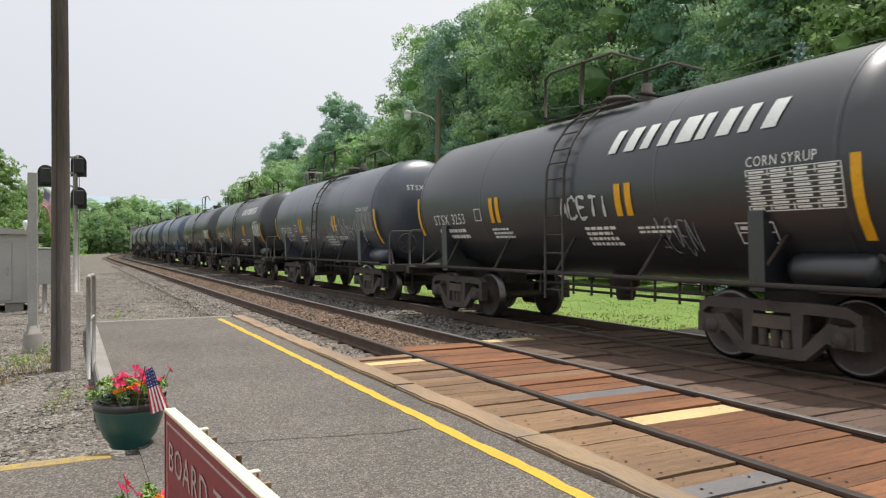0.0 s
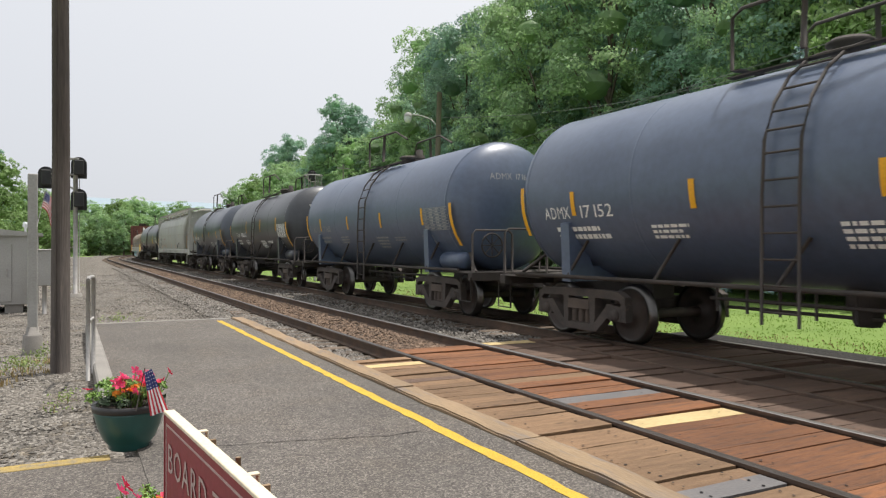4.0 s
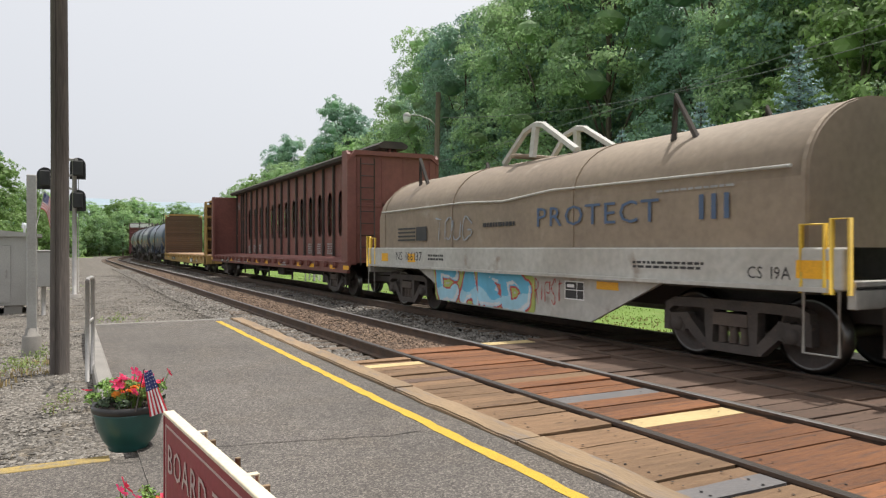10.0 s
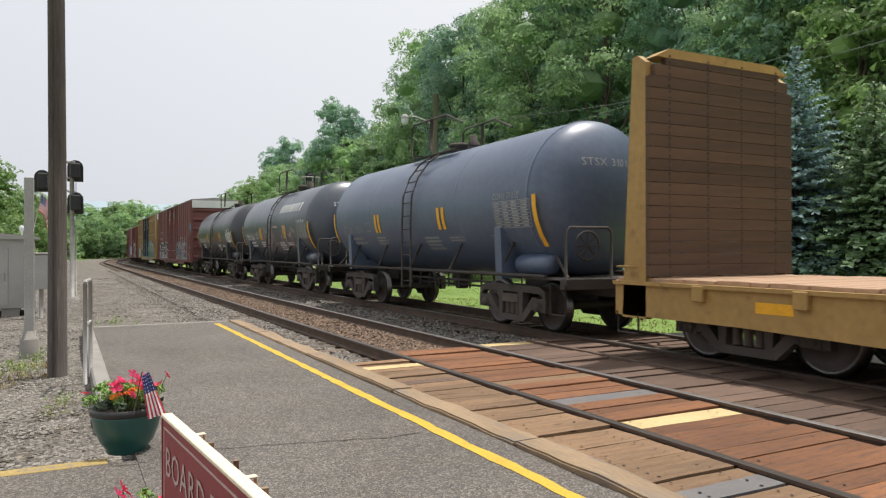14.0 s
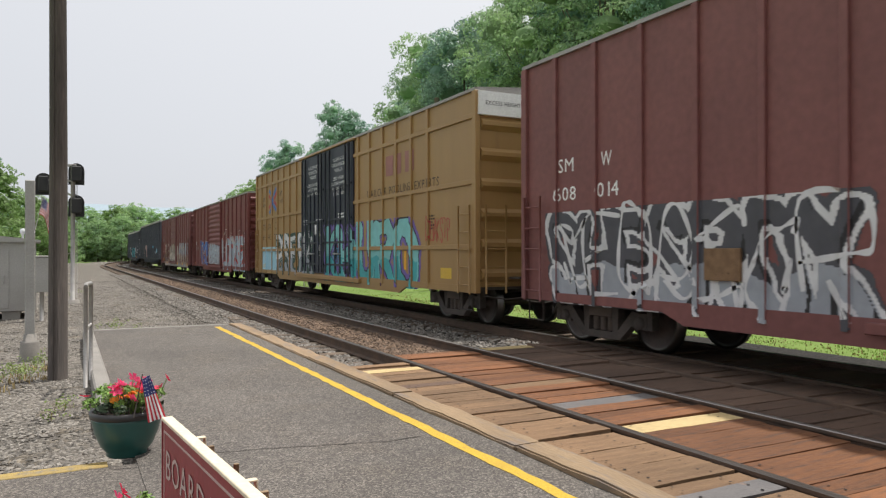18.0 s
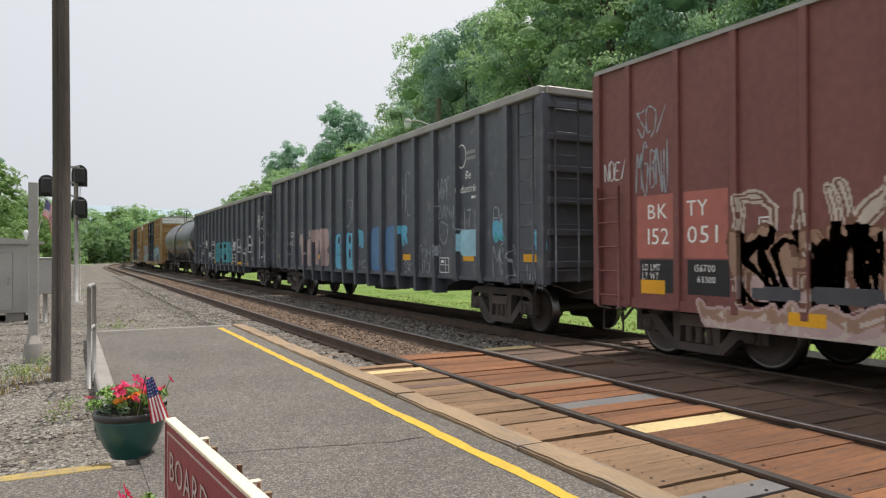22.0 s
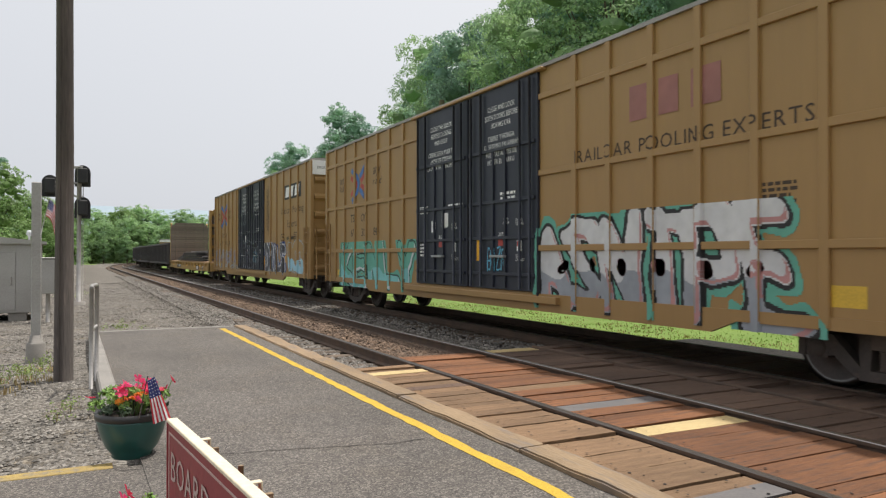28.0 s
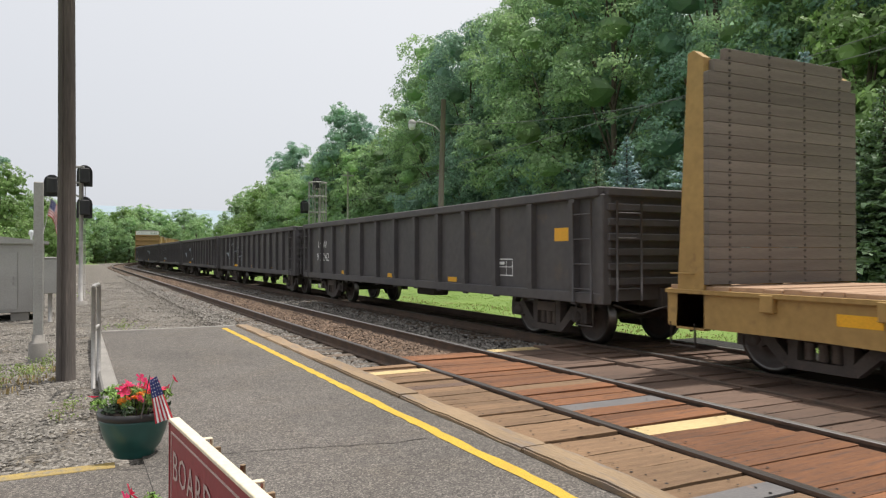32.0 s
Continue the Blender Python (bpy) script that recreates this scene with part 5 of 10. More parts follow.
def gear_meshes():
    def keep(key, bm, *mats):
        me = bpy.data.meshes.new(key)
        bm.to_mesh(me)
        bm.free()
        for m in mats:
            me.materials.append(m)
        GEAR[key] = me
    keep("wheelset", build_wheelset(), P_WHEEL, P_TREAD)
    for s in (-1, 1):
        keep("frame%d" % s, build_side_frame(s), P_TRUCK)
        keep("spring%d" % s, build_springs(s), P_SPRING)
    keep("bolster", boxes((-1.0, 1.0, -0.2, 0.2, 0.42, 0.66), (-0.35, 0.35, -0.25, 0.25, 0.6, 0.74), (-0.9, 0.9, -0.52, -0.47, 0.36, 0.44), (-0.9, 0.9, 0.47, 0.52, 0.36, 0.44), bevel=0.02), P_TRUCK)
    bm = boxes((-0.09, 0.09, -0.75, -0.12, 0.74, 0.92), (-0.16, 0.06, -0.14, 0.10, 0.70, 0.96), (0.04, 0.13, -0.06, 0.16, 0.74, 0.92), (-0.2, 0.2, -0.80, -0.7, 0.66, 1.0), bevel=0.02)
    add_tube(bm, [(-0.3, -0.4, 0.75), (-0.32, -0.1, 0.45), (-0.22, 0.12, 0.34), (-0.08, 0.3, 0.45)], 0.025, 6)
    add_tube(bm, [(-1.35, -0.55, 0.78), (-0.6, -0.5, 0.72), (-0.15, -0.3, 0.72)], 0.016, 6)
    keep("coupler", bm, P_UNDER)


gear_meshes()


def child(key, name, parent, m=None, label=""):
    o = new(name, GEAR[key])
    o.parent = parent
    if m is not None:
        o.matrix_local = m
    if label:
        o["label"] = label
    return o


def start_car(name, label, u0, u1, truck_inset, category="freight car"):
    """An empty at rail height between the couplings u0 and u1, with two trucks and two couplers."""
    car = thing(name, label, category, "cars of the train")
    L = u1 - u0
    c = L / 2 - truck_inset
    wheels = []
    for s in (-1, 1):
        truck = child("bolster", "truck", car, pose(0, s * c, 0), "grimy cast steel truck")
        for k in (-1, 1):
            child("frame%d" % k, "side_frame", truck)
            child("spring%d" % k, "spring", truck)
            wheels.append(child("wheelset", "wheelset", truck, pose(0, k * 0.889, 0.457)))
        child("coupler", "coupler", car, pose(0, s * (L / 2 - 0.10), 0, 0, 0, 0 if s > 0 else 180))
    CARS.append((car, (u0 + u1) / 2, c, wheels))
    return car, L


def ladder(x, y0, y1, z0, z1, n, r=0.014, axis="y"):
    """Two stiles and n rungs; rungs run along y (on a flank) or x (on an end, where y0, y1 are the x ends)."""
    bm = bmesh.new()
    at = (lambda a, z: (x, a, z)) if axis == "y" else (lambda a, z: (a, x, z))
    add_tube(bm, [at(y0, z0), at(y0, z1)], r * 1.3, 6)
    add_tube(bm, [at(y1, z0), at(y1, z1)], r * 1.3, 6)
    for k in range(n):
        z = z0 + (z1 - z0) * (k + 0.5) / n
        add_tube(bm, [at(y0, z), at(y1, z)], r, 6)
    return bm


def step_iron(car, a_y, x=-1.42, z0=0.42, z1=0.85, w=0.42, material=None):
    part("step", tube([(x, a_y - w / 2, z1), (x, a_y - w / 2, z0), (x, a_y + w / 2, z0), (x, a_y + w / 2, z1)], 0.018, 6), material or P_UNDER, car)


def brake_wheel(car, x, y, z, material):
    bm = bmesh.new()
    ring = [(x + 0.25 * math.cos(k * math.pi / 8), y, z + 0.25 * math.sin(k * math.pi / 8)) for k in range(17)]
    add_tube(bm, ring, 0.018, 6, caps=False)
    for k in range(4):
        a = k * math.pi / 4
        add_tube(bm, [(x - 0.25 * math.cos(a), y, z - 0.25 * math.sin(a)), (x + 0.25 * math.cos(a), y, z + 0.25 * math.sin(a))], 0.012, 5)
    part("brake_wheel", bm, material, car)


# ---- tank cars ----
def tank_car(u0, u1, skin, label, marks, zc=2.42, r=1.44, markcol=None, lines=4, kind="syrup", end0=1.15, load=(), spread=(2.06, 2.76, 2.95, 3.8), strips=()):
    markcol = markcol or D_WHITE
    car, L = start_car("tank_car", label, u0, u1, 2.6, "tank car")
    h = L / 2 - end0 + 0.2
    prof = []
    hd = 0.62
    for k in range(9):
        t = k / 8 * math.pi / 2
        prof.append((r * math.sin(t), -h + hd * (1 - math.cos(t))))
    n = 6
    for k in range(1, n):
        prof.append((r + (0.004 if k % 2 else 0.0), -h + hd + (2 * h - 2 * hd) * k / n))
    prof += [(a, -b) for a, b in prof[8::-1]]
    bm = lathe(prof, "y", 56, (0, 0, zc))
    part("tank", bm, skin, car, smooth=True)
    side = Side(L, r, centre=zc, radius=r)
    # weld bands
    for y in (-h + hd, h - hd, 0.42 * h, -0.42 * h):
        part("weld_band", add_lathe(bmesh.new(), [(r, y - 0.03), (r + 0.0055, y - 0.015), (r + 0.0055, y + 0.015), (r, y + 0.03)], "y", 56, (0, 0, zc)), skin, car)
    zt = zc + r
    # top platform, manway and its rails
    for sx in (-0.72, 0.72):
        part("platform_side", boxes((sx - 0.07, sx + 0.07, -1.2, 1.2, zt - 0.10, zt - 0.08)), P_UNDER, car, "slim grated walkway")
    for y in (-1.18, 1.18):
        part("platform_end", boxes((-0.65, 0.65, y - 0.06, y + 0.06, zt + 0.02, zt + 0.04)), P_UNDER, car)
    part("manway", lathe([(0.0, zt + 0.24), (0.22, zt + 0.24), (0.24, zt + 0.21), (0.28, zt + 0.20), (0.28, zt + 0.16), (0.22, zt + 0.14), (0.22, zt - 0.1)], "z", 18), P_UNDER, car)
    part("valve", lathe([(0.0, zt + 0.34), (0.09, zt + 0.34), (0.09, zt + 0.2), (0.14, zt + 0.18), (0.14, zt - 0.05)], "z", 12, (0, -0.7, 0)), P_UNDER, car)
    for sx in (-0.75, 0.75):
        bm = tube([(sx, 1.15, zt + 0.0), (sx, 1.15, zt + 0.70), (sx * 0.98, 1.0, zt + 0.80), (sx * 0.9, -0.6, zt + 0.80), (sx * 0.88, -1.35, zt + 0.50)], 0.026, 6)
        add_tube(bm, [(sx, 0.1, zt + 0.05), (sx * 0.95, 0.1, zt + 0.80)], 0.04, 6)
        part("handrail", bm, P_UNDER, car)
    # flank ladder bowed round the shell
    for sx in (-1, 1):
        bm = bmesh.new()
        ring = [(sx * (r + 0.10) * math.cos(radians(f)), zc + (r + 0.10) * math.sin(radians(f))) for f in (78, 62, 46, 30, 12)]
        foot = [(sx * (r + 0.1), zc - 0.3), (sx * (r + 0.1), 0.62)]
        for dy in (-0.24, 0.24):
            add_tube(bm, [(x, dy - 0.2, z) for x, z in ring + foot], 0.022, 6)
        path = ring + foot
        for i in range(len(path) - 1):
            (x0, z0), (x1, z1) = path[i], path[i + 1]
            m = max(1, round(math.hypot(x1 - x0, z1 - z0) / 0.32))
            for k in range(m):
                t = (k + 0.5) / m
                add_tube(bm, [(x0 + (x1 - x0) * t, -0.44, z0 + (z1 - z0) * t), (x0 + (x1 - x0) * t, 0.04, z0 + (z1 - z0) * t)], 0.015, 6)
        part("ladder", bm, P_UNDER, car)
    # running rail along both flanks, saddles, stub sills, end rails
    for sx in (-1, 1):
        bm = tube([(sx * 1.36, -h + 0.15, 1.03), (sx * 1.36, h - 0.15, 1.03)], 0.035, 6)
        for k in range(5):
            y = -h * 0.7 + 1.4 * h * k / 4
            add_tube(bm, [(sx * 1.36, y, 1.03), (sx * 1.22, y - 0.35, 1.62)], 0.025, 6)
        part("side_rail", bm, P_UNDER, car)
    for s in (-1, 1):
        c = s * (L / 2 - 2.6)
        part("saddle", prism([(-1.36, 0.95), (1.36, 0.95), (1.40, 1.9), (1.25, 1.95), (0.9, 1.2), (-0.9, 1.2), (-1.25, 1.95), (-1.40, 1.9)], "y", c - 0.11, c + 0.11), skin, car)
        e0, e1 = sorted((s * (L / 2 - 3.4), s * (L / 2 - 0.55)))
        part("stub_sill", boxes((-0.24, 0.24, e0, e1, 0.66, 1.02), bevel=0.02), P_UNDER, car)
        y = s * (L / 2 - 0.62)
        part("end_sill", boxes((-1.36, 1.36, y - 0.09, y + 0.09, 0.82, 1.0), (-1.36, 1.36, min(y, y - s * 1.2), max(y, y - s * 1.2), 0.97, 1.0), bevel=0.012), P_UNDER, car)
        bm = tube([(-1.3, y, 0.95), (-1.3, y, 1.78), (-1.22, y, 1.86), (-0.42, y, 1.86), (-0.34, y, 1.78), (-0.34, y, 0.95)], 0.024, 6)
        add_tube(bm, [(-1.3, y, 1.0), (-1.3, y - s * 0.9, 1.0)], 0.02, 6)
        part("end_rail", bm, P_UNDER, car)
        part("end_rail", tube([(1.3, y, 0.95), (1.3, y, 1.80), (0.42, y, 1.86), (0.34, y, 0.95)], 0.024, 6), P_UNDER, car)
        part("sill_brace", tube([(-1.1, y - s * 0.2, 1.0), (-0.8, y - s * 1.15, 1.62)], 0.03, 6), P_UNDER, car)
        step_iron(car, y - s * 0.12, x=-1.38, z0=0.4, z1=0.9)
    brake_wheel(car, -0.75, -(L / 2 - 0.75), 1.55, P_UNDER)
    bm = lathe([(0.0, -0.5), (0.16, -0.48), (0.19, -0.40), (0.19, 0.40), (0.16, 0.48), (0.0, 0.5)], "y", 16, (-1.02, -(L / 2 - 1.85), 1.22))
    part("air_reservoir", bm, skin, car, smooth=True)
    # steam pipes and outlet under the belly
    bm = bmesh.new()
    for x, z in ((-0.55, 0.80), (0.3, 0.72), (-0.2, 0.66)):
        add_tube(bm, [(x, -h * 0.46, z), (x, h * 0.30, z)], 0.026, 6)
    for k in range(9):
        y = -h * 0.44 + k * h * 0.09
        add_tube(bm, [(-0.55, y, 0.98), (-0.55, y, 0.62)], 0.022, 6)
    part("steam_pipe", bm, P_UNDER, car)
    part("outlet_valve", lathe([(0.0, 0.56), (0.14, 0.56), (0.17, 0.64), (0.17, 0.78), (0.24, 0.8), (0.24, 1.05)], "z", 14, (-0.1, -0.3, 0)), P_UNDER, car)
    # paint: reflectors, marks, load table
    aR = L - 1.28
    patch(car, side, 1.38, 1.48, 1.72, 2.55, D_YEL, "reflector")
    patch(car, side, aR - 0.12, aR, 1.55, 2.45, D_YEL, "reflector")
    name, num = marks.split(" ")
    if kind == "syrup":
        words(car, side, marks, 2.15, 2.15 + 0.155 * len(marks), 1.94, 2.15, markcol)
    else:                                        # a reflector stands between the letters and the number
        words(car, side, name, *spread[:2], 1.98, 2.17, markcol)
        words(car, side, num, *spread[2:], 1.98, 2.17, markcol)
    if load:
        for k, t in enumerate(load):
            words(car, side, t, 2.2, 2.2 + 0.062 * len(t), 1.80 - 0.14 * k, 1.89 - 0.14 * k, markcol)
    else:
        bars(car, side, 2.3, 3.7, 1.62, 1.86, 2, markcol, int(u0))
    if kind == "syrup":
        for a in (4.55, 8.15):
            patch(car, side, a, a + 0.13, 1.93, 2.40, D_YEL, "reflector")
            patch(car, side, a + 0.22, a + 0.35, 1.93, 2.40, D_YEL, "reflector")
        frame_box(car, side, 3.95, 4.2, 1.98, 2.22, markcol, cut=False)
        words(car, side, "CORN SYRUP", aR - 1.42, aR - 0.48, 2.42, 2.54, markcol)
    else:
        for a in strips or [2.80 + (L - 5.6) * k / (lines - 1) for k in range(lines)]:
            patch(car, side, a, a + 0.10, 2.15 if strips else 2.02, 2.66 if strips else 2.40, D_YEL, "reflector")
    data_grid(car, side, aR - 1.42, aR - 0.22, 1.90, 2.38, D_DIM if skin is P_SLATE or skin is P_BLUE else D_WHITE)
    frame_box(car, side, aR - 1.7, aR - 1.15, 1.52, 1.78, markcol)
    bars(car, side, 4.5, 5.2, 1.62, 1.84, 3, markcol, int(u0) + 1)
    bars(car, side, 7.3, 8.1, 1.48, 1.80, 4, markcol, int(u0) + 2)
    bars(car, side, 8.5, 9.3, 1.66, 1.78, 2, markcol, int(u0) + 3)
    # marks on the end that faces the eye
    V, F, w = layout(marks)
    P = [(-0.62 + 1.0 * x / w, -h - 0.02 + 0.0 * x, zc + 0.55 + 0.14 * y / 0.7) for x, y in V]
    rr = lambda x, z: -h + hd * (1 - math.sqrt(max(0.02, 1 - (x * x + (z - zc) ** 2) / (r * r)))) - 0.012
    flat_mesh("lettering", [(x, rr(x, z), z) for x, _, z in P], F, markcol, car)
    return car, side, L


# ---- box cars ----
def box_car(u0, u1, skin, label, eave, foot, ribs, door, door_skin, rails=(), cap=None, corrugated_door=False, name="box_car", end_ribs=9, rw=0.05, door_ribs=13):
    car, L = start_car(name, label, u0, u1, 2.45, "boxcar")
    h, w = L / 2 - 0.85, 1.45
    side = Side(L, w, ribs, 0.05, rw, door=(*door, 0.093 if corrugated_door else 0.064))
    part("body", boxes((-w, w, -h, h, foot + 0.12, eave)), skin, car)
    part("roof", prism([(-w - 0.05, eave - 0.02), (-w - 0.05, eave + 0.04), (0, eave + 0.17), (w + 0.05, eave + 0.04), (w + 0.05, eave - 0.02)], "y", -h - 0.02, h + 0.02), P_ROOF, car)
    rib = None
    for a in ribs:
        for s in (-1, 1):
            m = pose(s * (w + 0.02), L / 2 - a, 0)
            if rib is None:
                rib = part("side_post", boxes((-0.03, 0.03, -rw, rw, foot + 0.02, eave - 0.02), bevel=0.008), skin, car, m=m)
            else:
                again(rib, m, car)
    for z in rails:
        for a0, a1 in ((0.86, door[0]), (door[1], L - 0.86)):
            part("side_rail", boxes((-w - 0.044, -w + 0.01, L / 2 - a1, L / 2 - a0, z - 0.05, z + 0.05), bevel=0.008), skin, car)
    # side sill with its drop between the trucks
    for s in (-1, 1):
        part("side_sill", prism([(-h, foot + 0.14), (-h, foot), (-h + 3.3, foot), (-h + 3.7, foot - 0.16), (h - 3.7, foot - 0.16), (h - 3.3, foot), (h, foot), (h, foot + 0.14)], "x", s * w - 0.03, s * w + 0.03), skin, car)
        part("corner_post", boxes((s * w - 0.06, s * w + 0.06, -h - 0.05, -h + 0.10, foot, eave - 0.02), bevel=0.01), skin, car)
        part("corner_post", boxes((s * w - 0.06, s * w + 0.06, h - 0.10, h + 0.05, foot, eave - 0.02), bevel=0.01), skin, car)
    # pressed ends
    top = eave - (0.52 if cap else 0.15)
    for s in (-1, 1):
        for k in range(end_ribs):
            z = foot + 0.35 + (top - foot - 0.5) * k / (end_ribs - 1)
            part("end_rib", prism([(z - 0.13, 0.0), (z - 0.03, 0.10), (z + 0.05, 0.10), (z + 0.13, 0.0)], "y", -w + 0.08, w - 0.08), skin, car,
                 m=Matrix(((0, 1, 0, 0), (0, 0, s, s * h), (1, 0, 0, 0), (0, 0, 0, 1))))
        if cap:
            part("end_cap", boxes((-w, w, min(s * h, s * (h + 0.09)), max(s * h, s * (h + 0.09)), eave - 0.50, eave - 0.03)), cap, car, "white painted band")
    # doors
    d0, d1 = L / 2 - door[1], L / 2 - door[0]
    if corrugated_door:
        dr = part("door", boxes((-w - 0.05, -w, d0, d1, foot + 0.08, eave - 0.08)), door_skin, car)
        wide = 0.10 if door_ribs > 9 else 0.045
        for k in range(door_ribs):
            z = foot + 0.25 + (eave - foot - 0.5) * k / (door_ribs - 1)
            part("door_rib", prism([(-w - 0.05, z - wide), (-w - 0.09, z - 0.03), (-w - 0.09, z + 0.03), (-w - 0.05, z + wide)], "y", d0 + 0.08, d1 - 0.08), door_skin, dr)
        for y in (d0, d1):
            part("door_post", boxes((-w - 0.11, -w, y - 0.07, y + 0.07, foot + 0.05, eave - 0.04), bevel=0.012), door_skin, dr)
        part("door_track", boxes((-w - 0.13, -w, d0 - 0.3, d1 + 0.3, foot + 0.0, foot + 0.09), bevel=0.01), skin, car)
    else:
        mid = (d0 + d1) / 2
        for y0, y1 in ((d0, mid - 0.04), (mid + 0.04, d1)):
            dr = part("door", boxes((-w - 0.06, -w, y0, y1, foot + 0.16, eave - 0.06), bevel=0.01), door_skin, car)
            for z in (foot + 0.45, foot + 1.12, foot + 1.80, foot + 2.78):
                part("door_bar", boxes((-w - 0.10, -w - 0.05, y0 + 0.05, y1 - 0.05, z - 0.03, z + 0.03), bevel=0.006), door_skin, dr)
            for t in (0.07, 0.2, 0.77, 0.93):
                y = y0 + (y1 - y0) * t
                for q in (0.42, 0.60) if t == 0.2 else ():
                    yq = y0 + (y1 - y0) * q
                    part("door_post", boxes((-w - 0.10, -w - 0.05, yq - 0.03, yq + 0.03, foot + 0.2, foot + 2.76), bevel=0.006), door_skin, dr)
                part("lock_rod", tube([(-w - 0.11, y, foot + 0.2), (-w - 0.11, y, eave - 0.12)], 0.025, 6), door_skin, dr)
            part("door_handle", boxes((-w - 0.16, -w - 0.08, (y0 + y1) / 2 - 0.25, (y0 + y1) / 2 + 0.25, foot + 0.75, foot + 0.80), bevel=0.008), P_GALV, dr)
        part("door_track", boxes((-w - 0.12, -w, d0 - 0.6, d1 + 0.6, foot - 0.02, foot + 0.10), bevel=0.01), skin, car)
        part("door_track", boxes((-w - 0.12, -w, d0 - 0.2, d1 + 0.2, eave - 0.07, eave - 0.02), bevel=0.01), skin, car)
    # ladders, grab irons, brake gear
    part("ladder", ladder(-w - 0.10, -h + 0.12, -h + 0.58, foot - 0.02, foot + 1.75, 5), skin, car)
    part("ladder", ladder(-w - 0.10, h - 0.58, h - 0.12, foot - 0.02, foot + 1.75, 5), skin, car)
    part("end_ladder", ladder(-h - 0.16, -w + 0.12, -w + 0.58, foot, foot + 1.75, 5, axis="x"), skin, car)
    brake_wheel(car, 0.1, -h - 0.22, foot + 1.25, P_UNDER)
    part("brake_housing", boxes((-0.12, 0.32, -h - 0.2, -h - 0.02, foot + 1.05, foot + 1.45), bevel=0.03), P_UNDER, car)
    part("end_platform", boxes((-0.75, 0.75, -h - 0.42, -h - 0.02, foot + 0.28, foot + 0.32)), P_UNDER, car)
    for s in (-1, 1):
        step_iron(car, s * (h - 0.35), x=-1.46, z0=0.36, z1=foot + 0.05)
        part("uncoupling_lever", tube([(-1.35, s * (h + 0.12), foot - 0.05), (-0.9, s * (h + 0.25), foot - 0.12), (-0.2, s * (h + 0.32), foot - 0.05)], 0.016, 6), P_UNDER, car)
    part("centre_sill", boxes((-0.3, 0.3, -L / 2 + 0.6, L / 2 - 0.6, 0.68, 0.98), (-1.4, 1.4, -h, h, foot + 0.06, foot + 0.12)), P_UNDER, car)
    part("brake_rig", boxes((-0.75, -0.35, -1.8, -0.9, 0.55, 0.8), (0.4, 0.8, 0.6, 1.6, 0.5, 0.8), bevel=0.03), P_UNDER, car)
    return car, side, L


def x_logo(car, side, a0, a1, z0, z1):
    """A blue bow and red arms that meet it, as plain bent bands."""
    def band(pts, wide, material, o):
        V = []
        for i, (x, y) in enumerate(pts):
            (x0, y0), (x1, y1) = pts[max(i - 1, 0)], pts[min(i + 1, len(pts) - 1)]
            n = math.hypot(x1 - x0, y1 - y0)
            for q in (-1, 1):
                V.append((x - q * (y1 - y0) / n * wide, y + q * (x1 - x0) / n * wide))
        flat_mesh("emblem_arm", [side.at(a0 + (a1 - a0) * x, z0 + (z1 - z0) * y, o + side.depth(a0 + (a1 - a0) * x), True) for x, y in V], [(2 * i, 2 * i + 1, 2 * i + 3, 2 * i + 2) for i in range(len(pts) - 1)], material, car)
    bow = [(0.04, 0.93), (0.25, 0.80), (0.42, 0.70), (0.50, 0.60), (0.52, 0.50), (0.50, 0.40), (0.42, 0.28), (0.25, 0.16), (0.08, 0.04)]
    band(bow, 0.075, S_BLUE, 0.006)
    for pts in ([(0.0, 0.72), (0.22, 0.60), (0.43, 0.51)], [(0.0, 0.23), (0.22, 0.36), (0.43, 0.50)], [(0.66, 0.55), (0.82, 0.65), (1.0, 0.79)], [(0.66, 0.46), (0.82, 0.39), (1.0, 0.27)]):
        band(pts, 0.06, S_RED, 0.0045)
    for pts in ([(0.60, 0.68), (0.76, 0.80), (0.94, 0.95)], [(0.60, 0.35), (0.76, 0.23), (0.94, 0.10)]):
        band(pts, 0.07, S_BLUE, 0.0065)


def block_logo(car, side, a0, a1, z0, z1, material, n=3, slant=0.25, ground=None):
    """A brand mark as plain slanted blocks."""
    if ground:
        patch(car, side, a0 - 0.12, a1 + 0.12 + slant * (z1 - z0), z0 - 0.08, z1 + 0.08, ground, "emblem_ground", out=0.004)
    step = (a1 - a0) / n
    for i in range(n):
        b, rows, V = a0 + i * step, 6 if side.radius else 1, []
        wide = step * ((0.78, 0.62, 0.84)[i % 3] if n < 9 else (0.5, 0.62, 0.5, 0.58, 0.8, 0.46, 0.6, 0.46, 0.58)[i])
        for j in range(rows + 1):
            q = j / rows
            V += [side.at(b + x + slant * q * (z1 - z0), z0 + (z1 - z0) * q, 0.008, True) for x in (0, wide)]
        flat_mesh("emblem_block", V, [(2 * j, 2 * j + 1, 2 * j + 3, 2 * j + 2) for j in range(rows)], material, car)


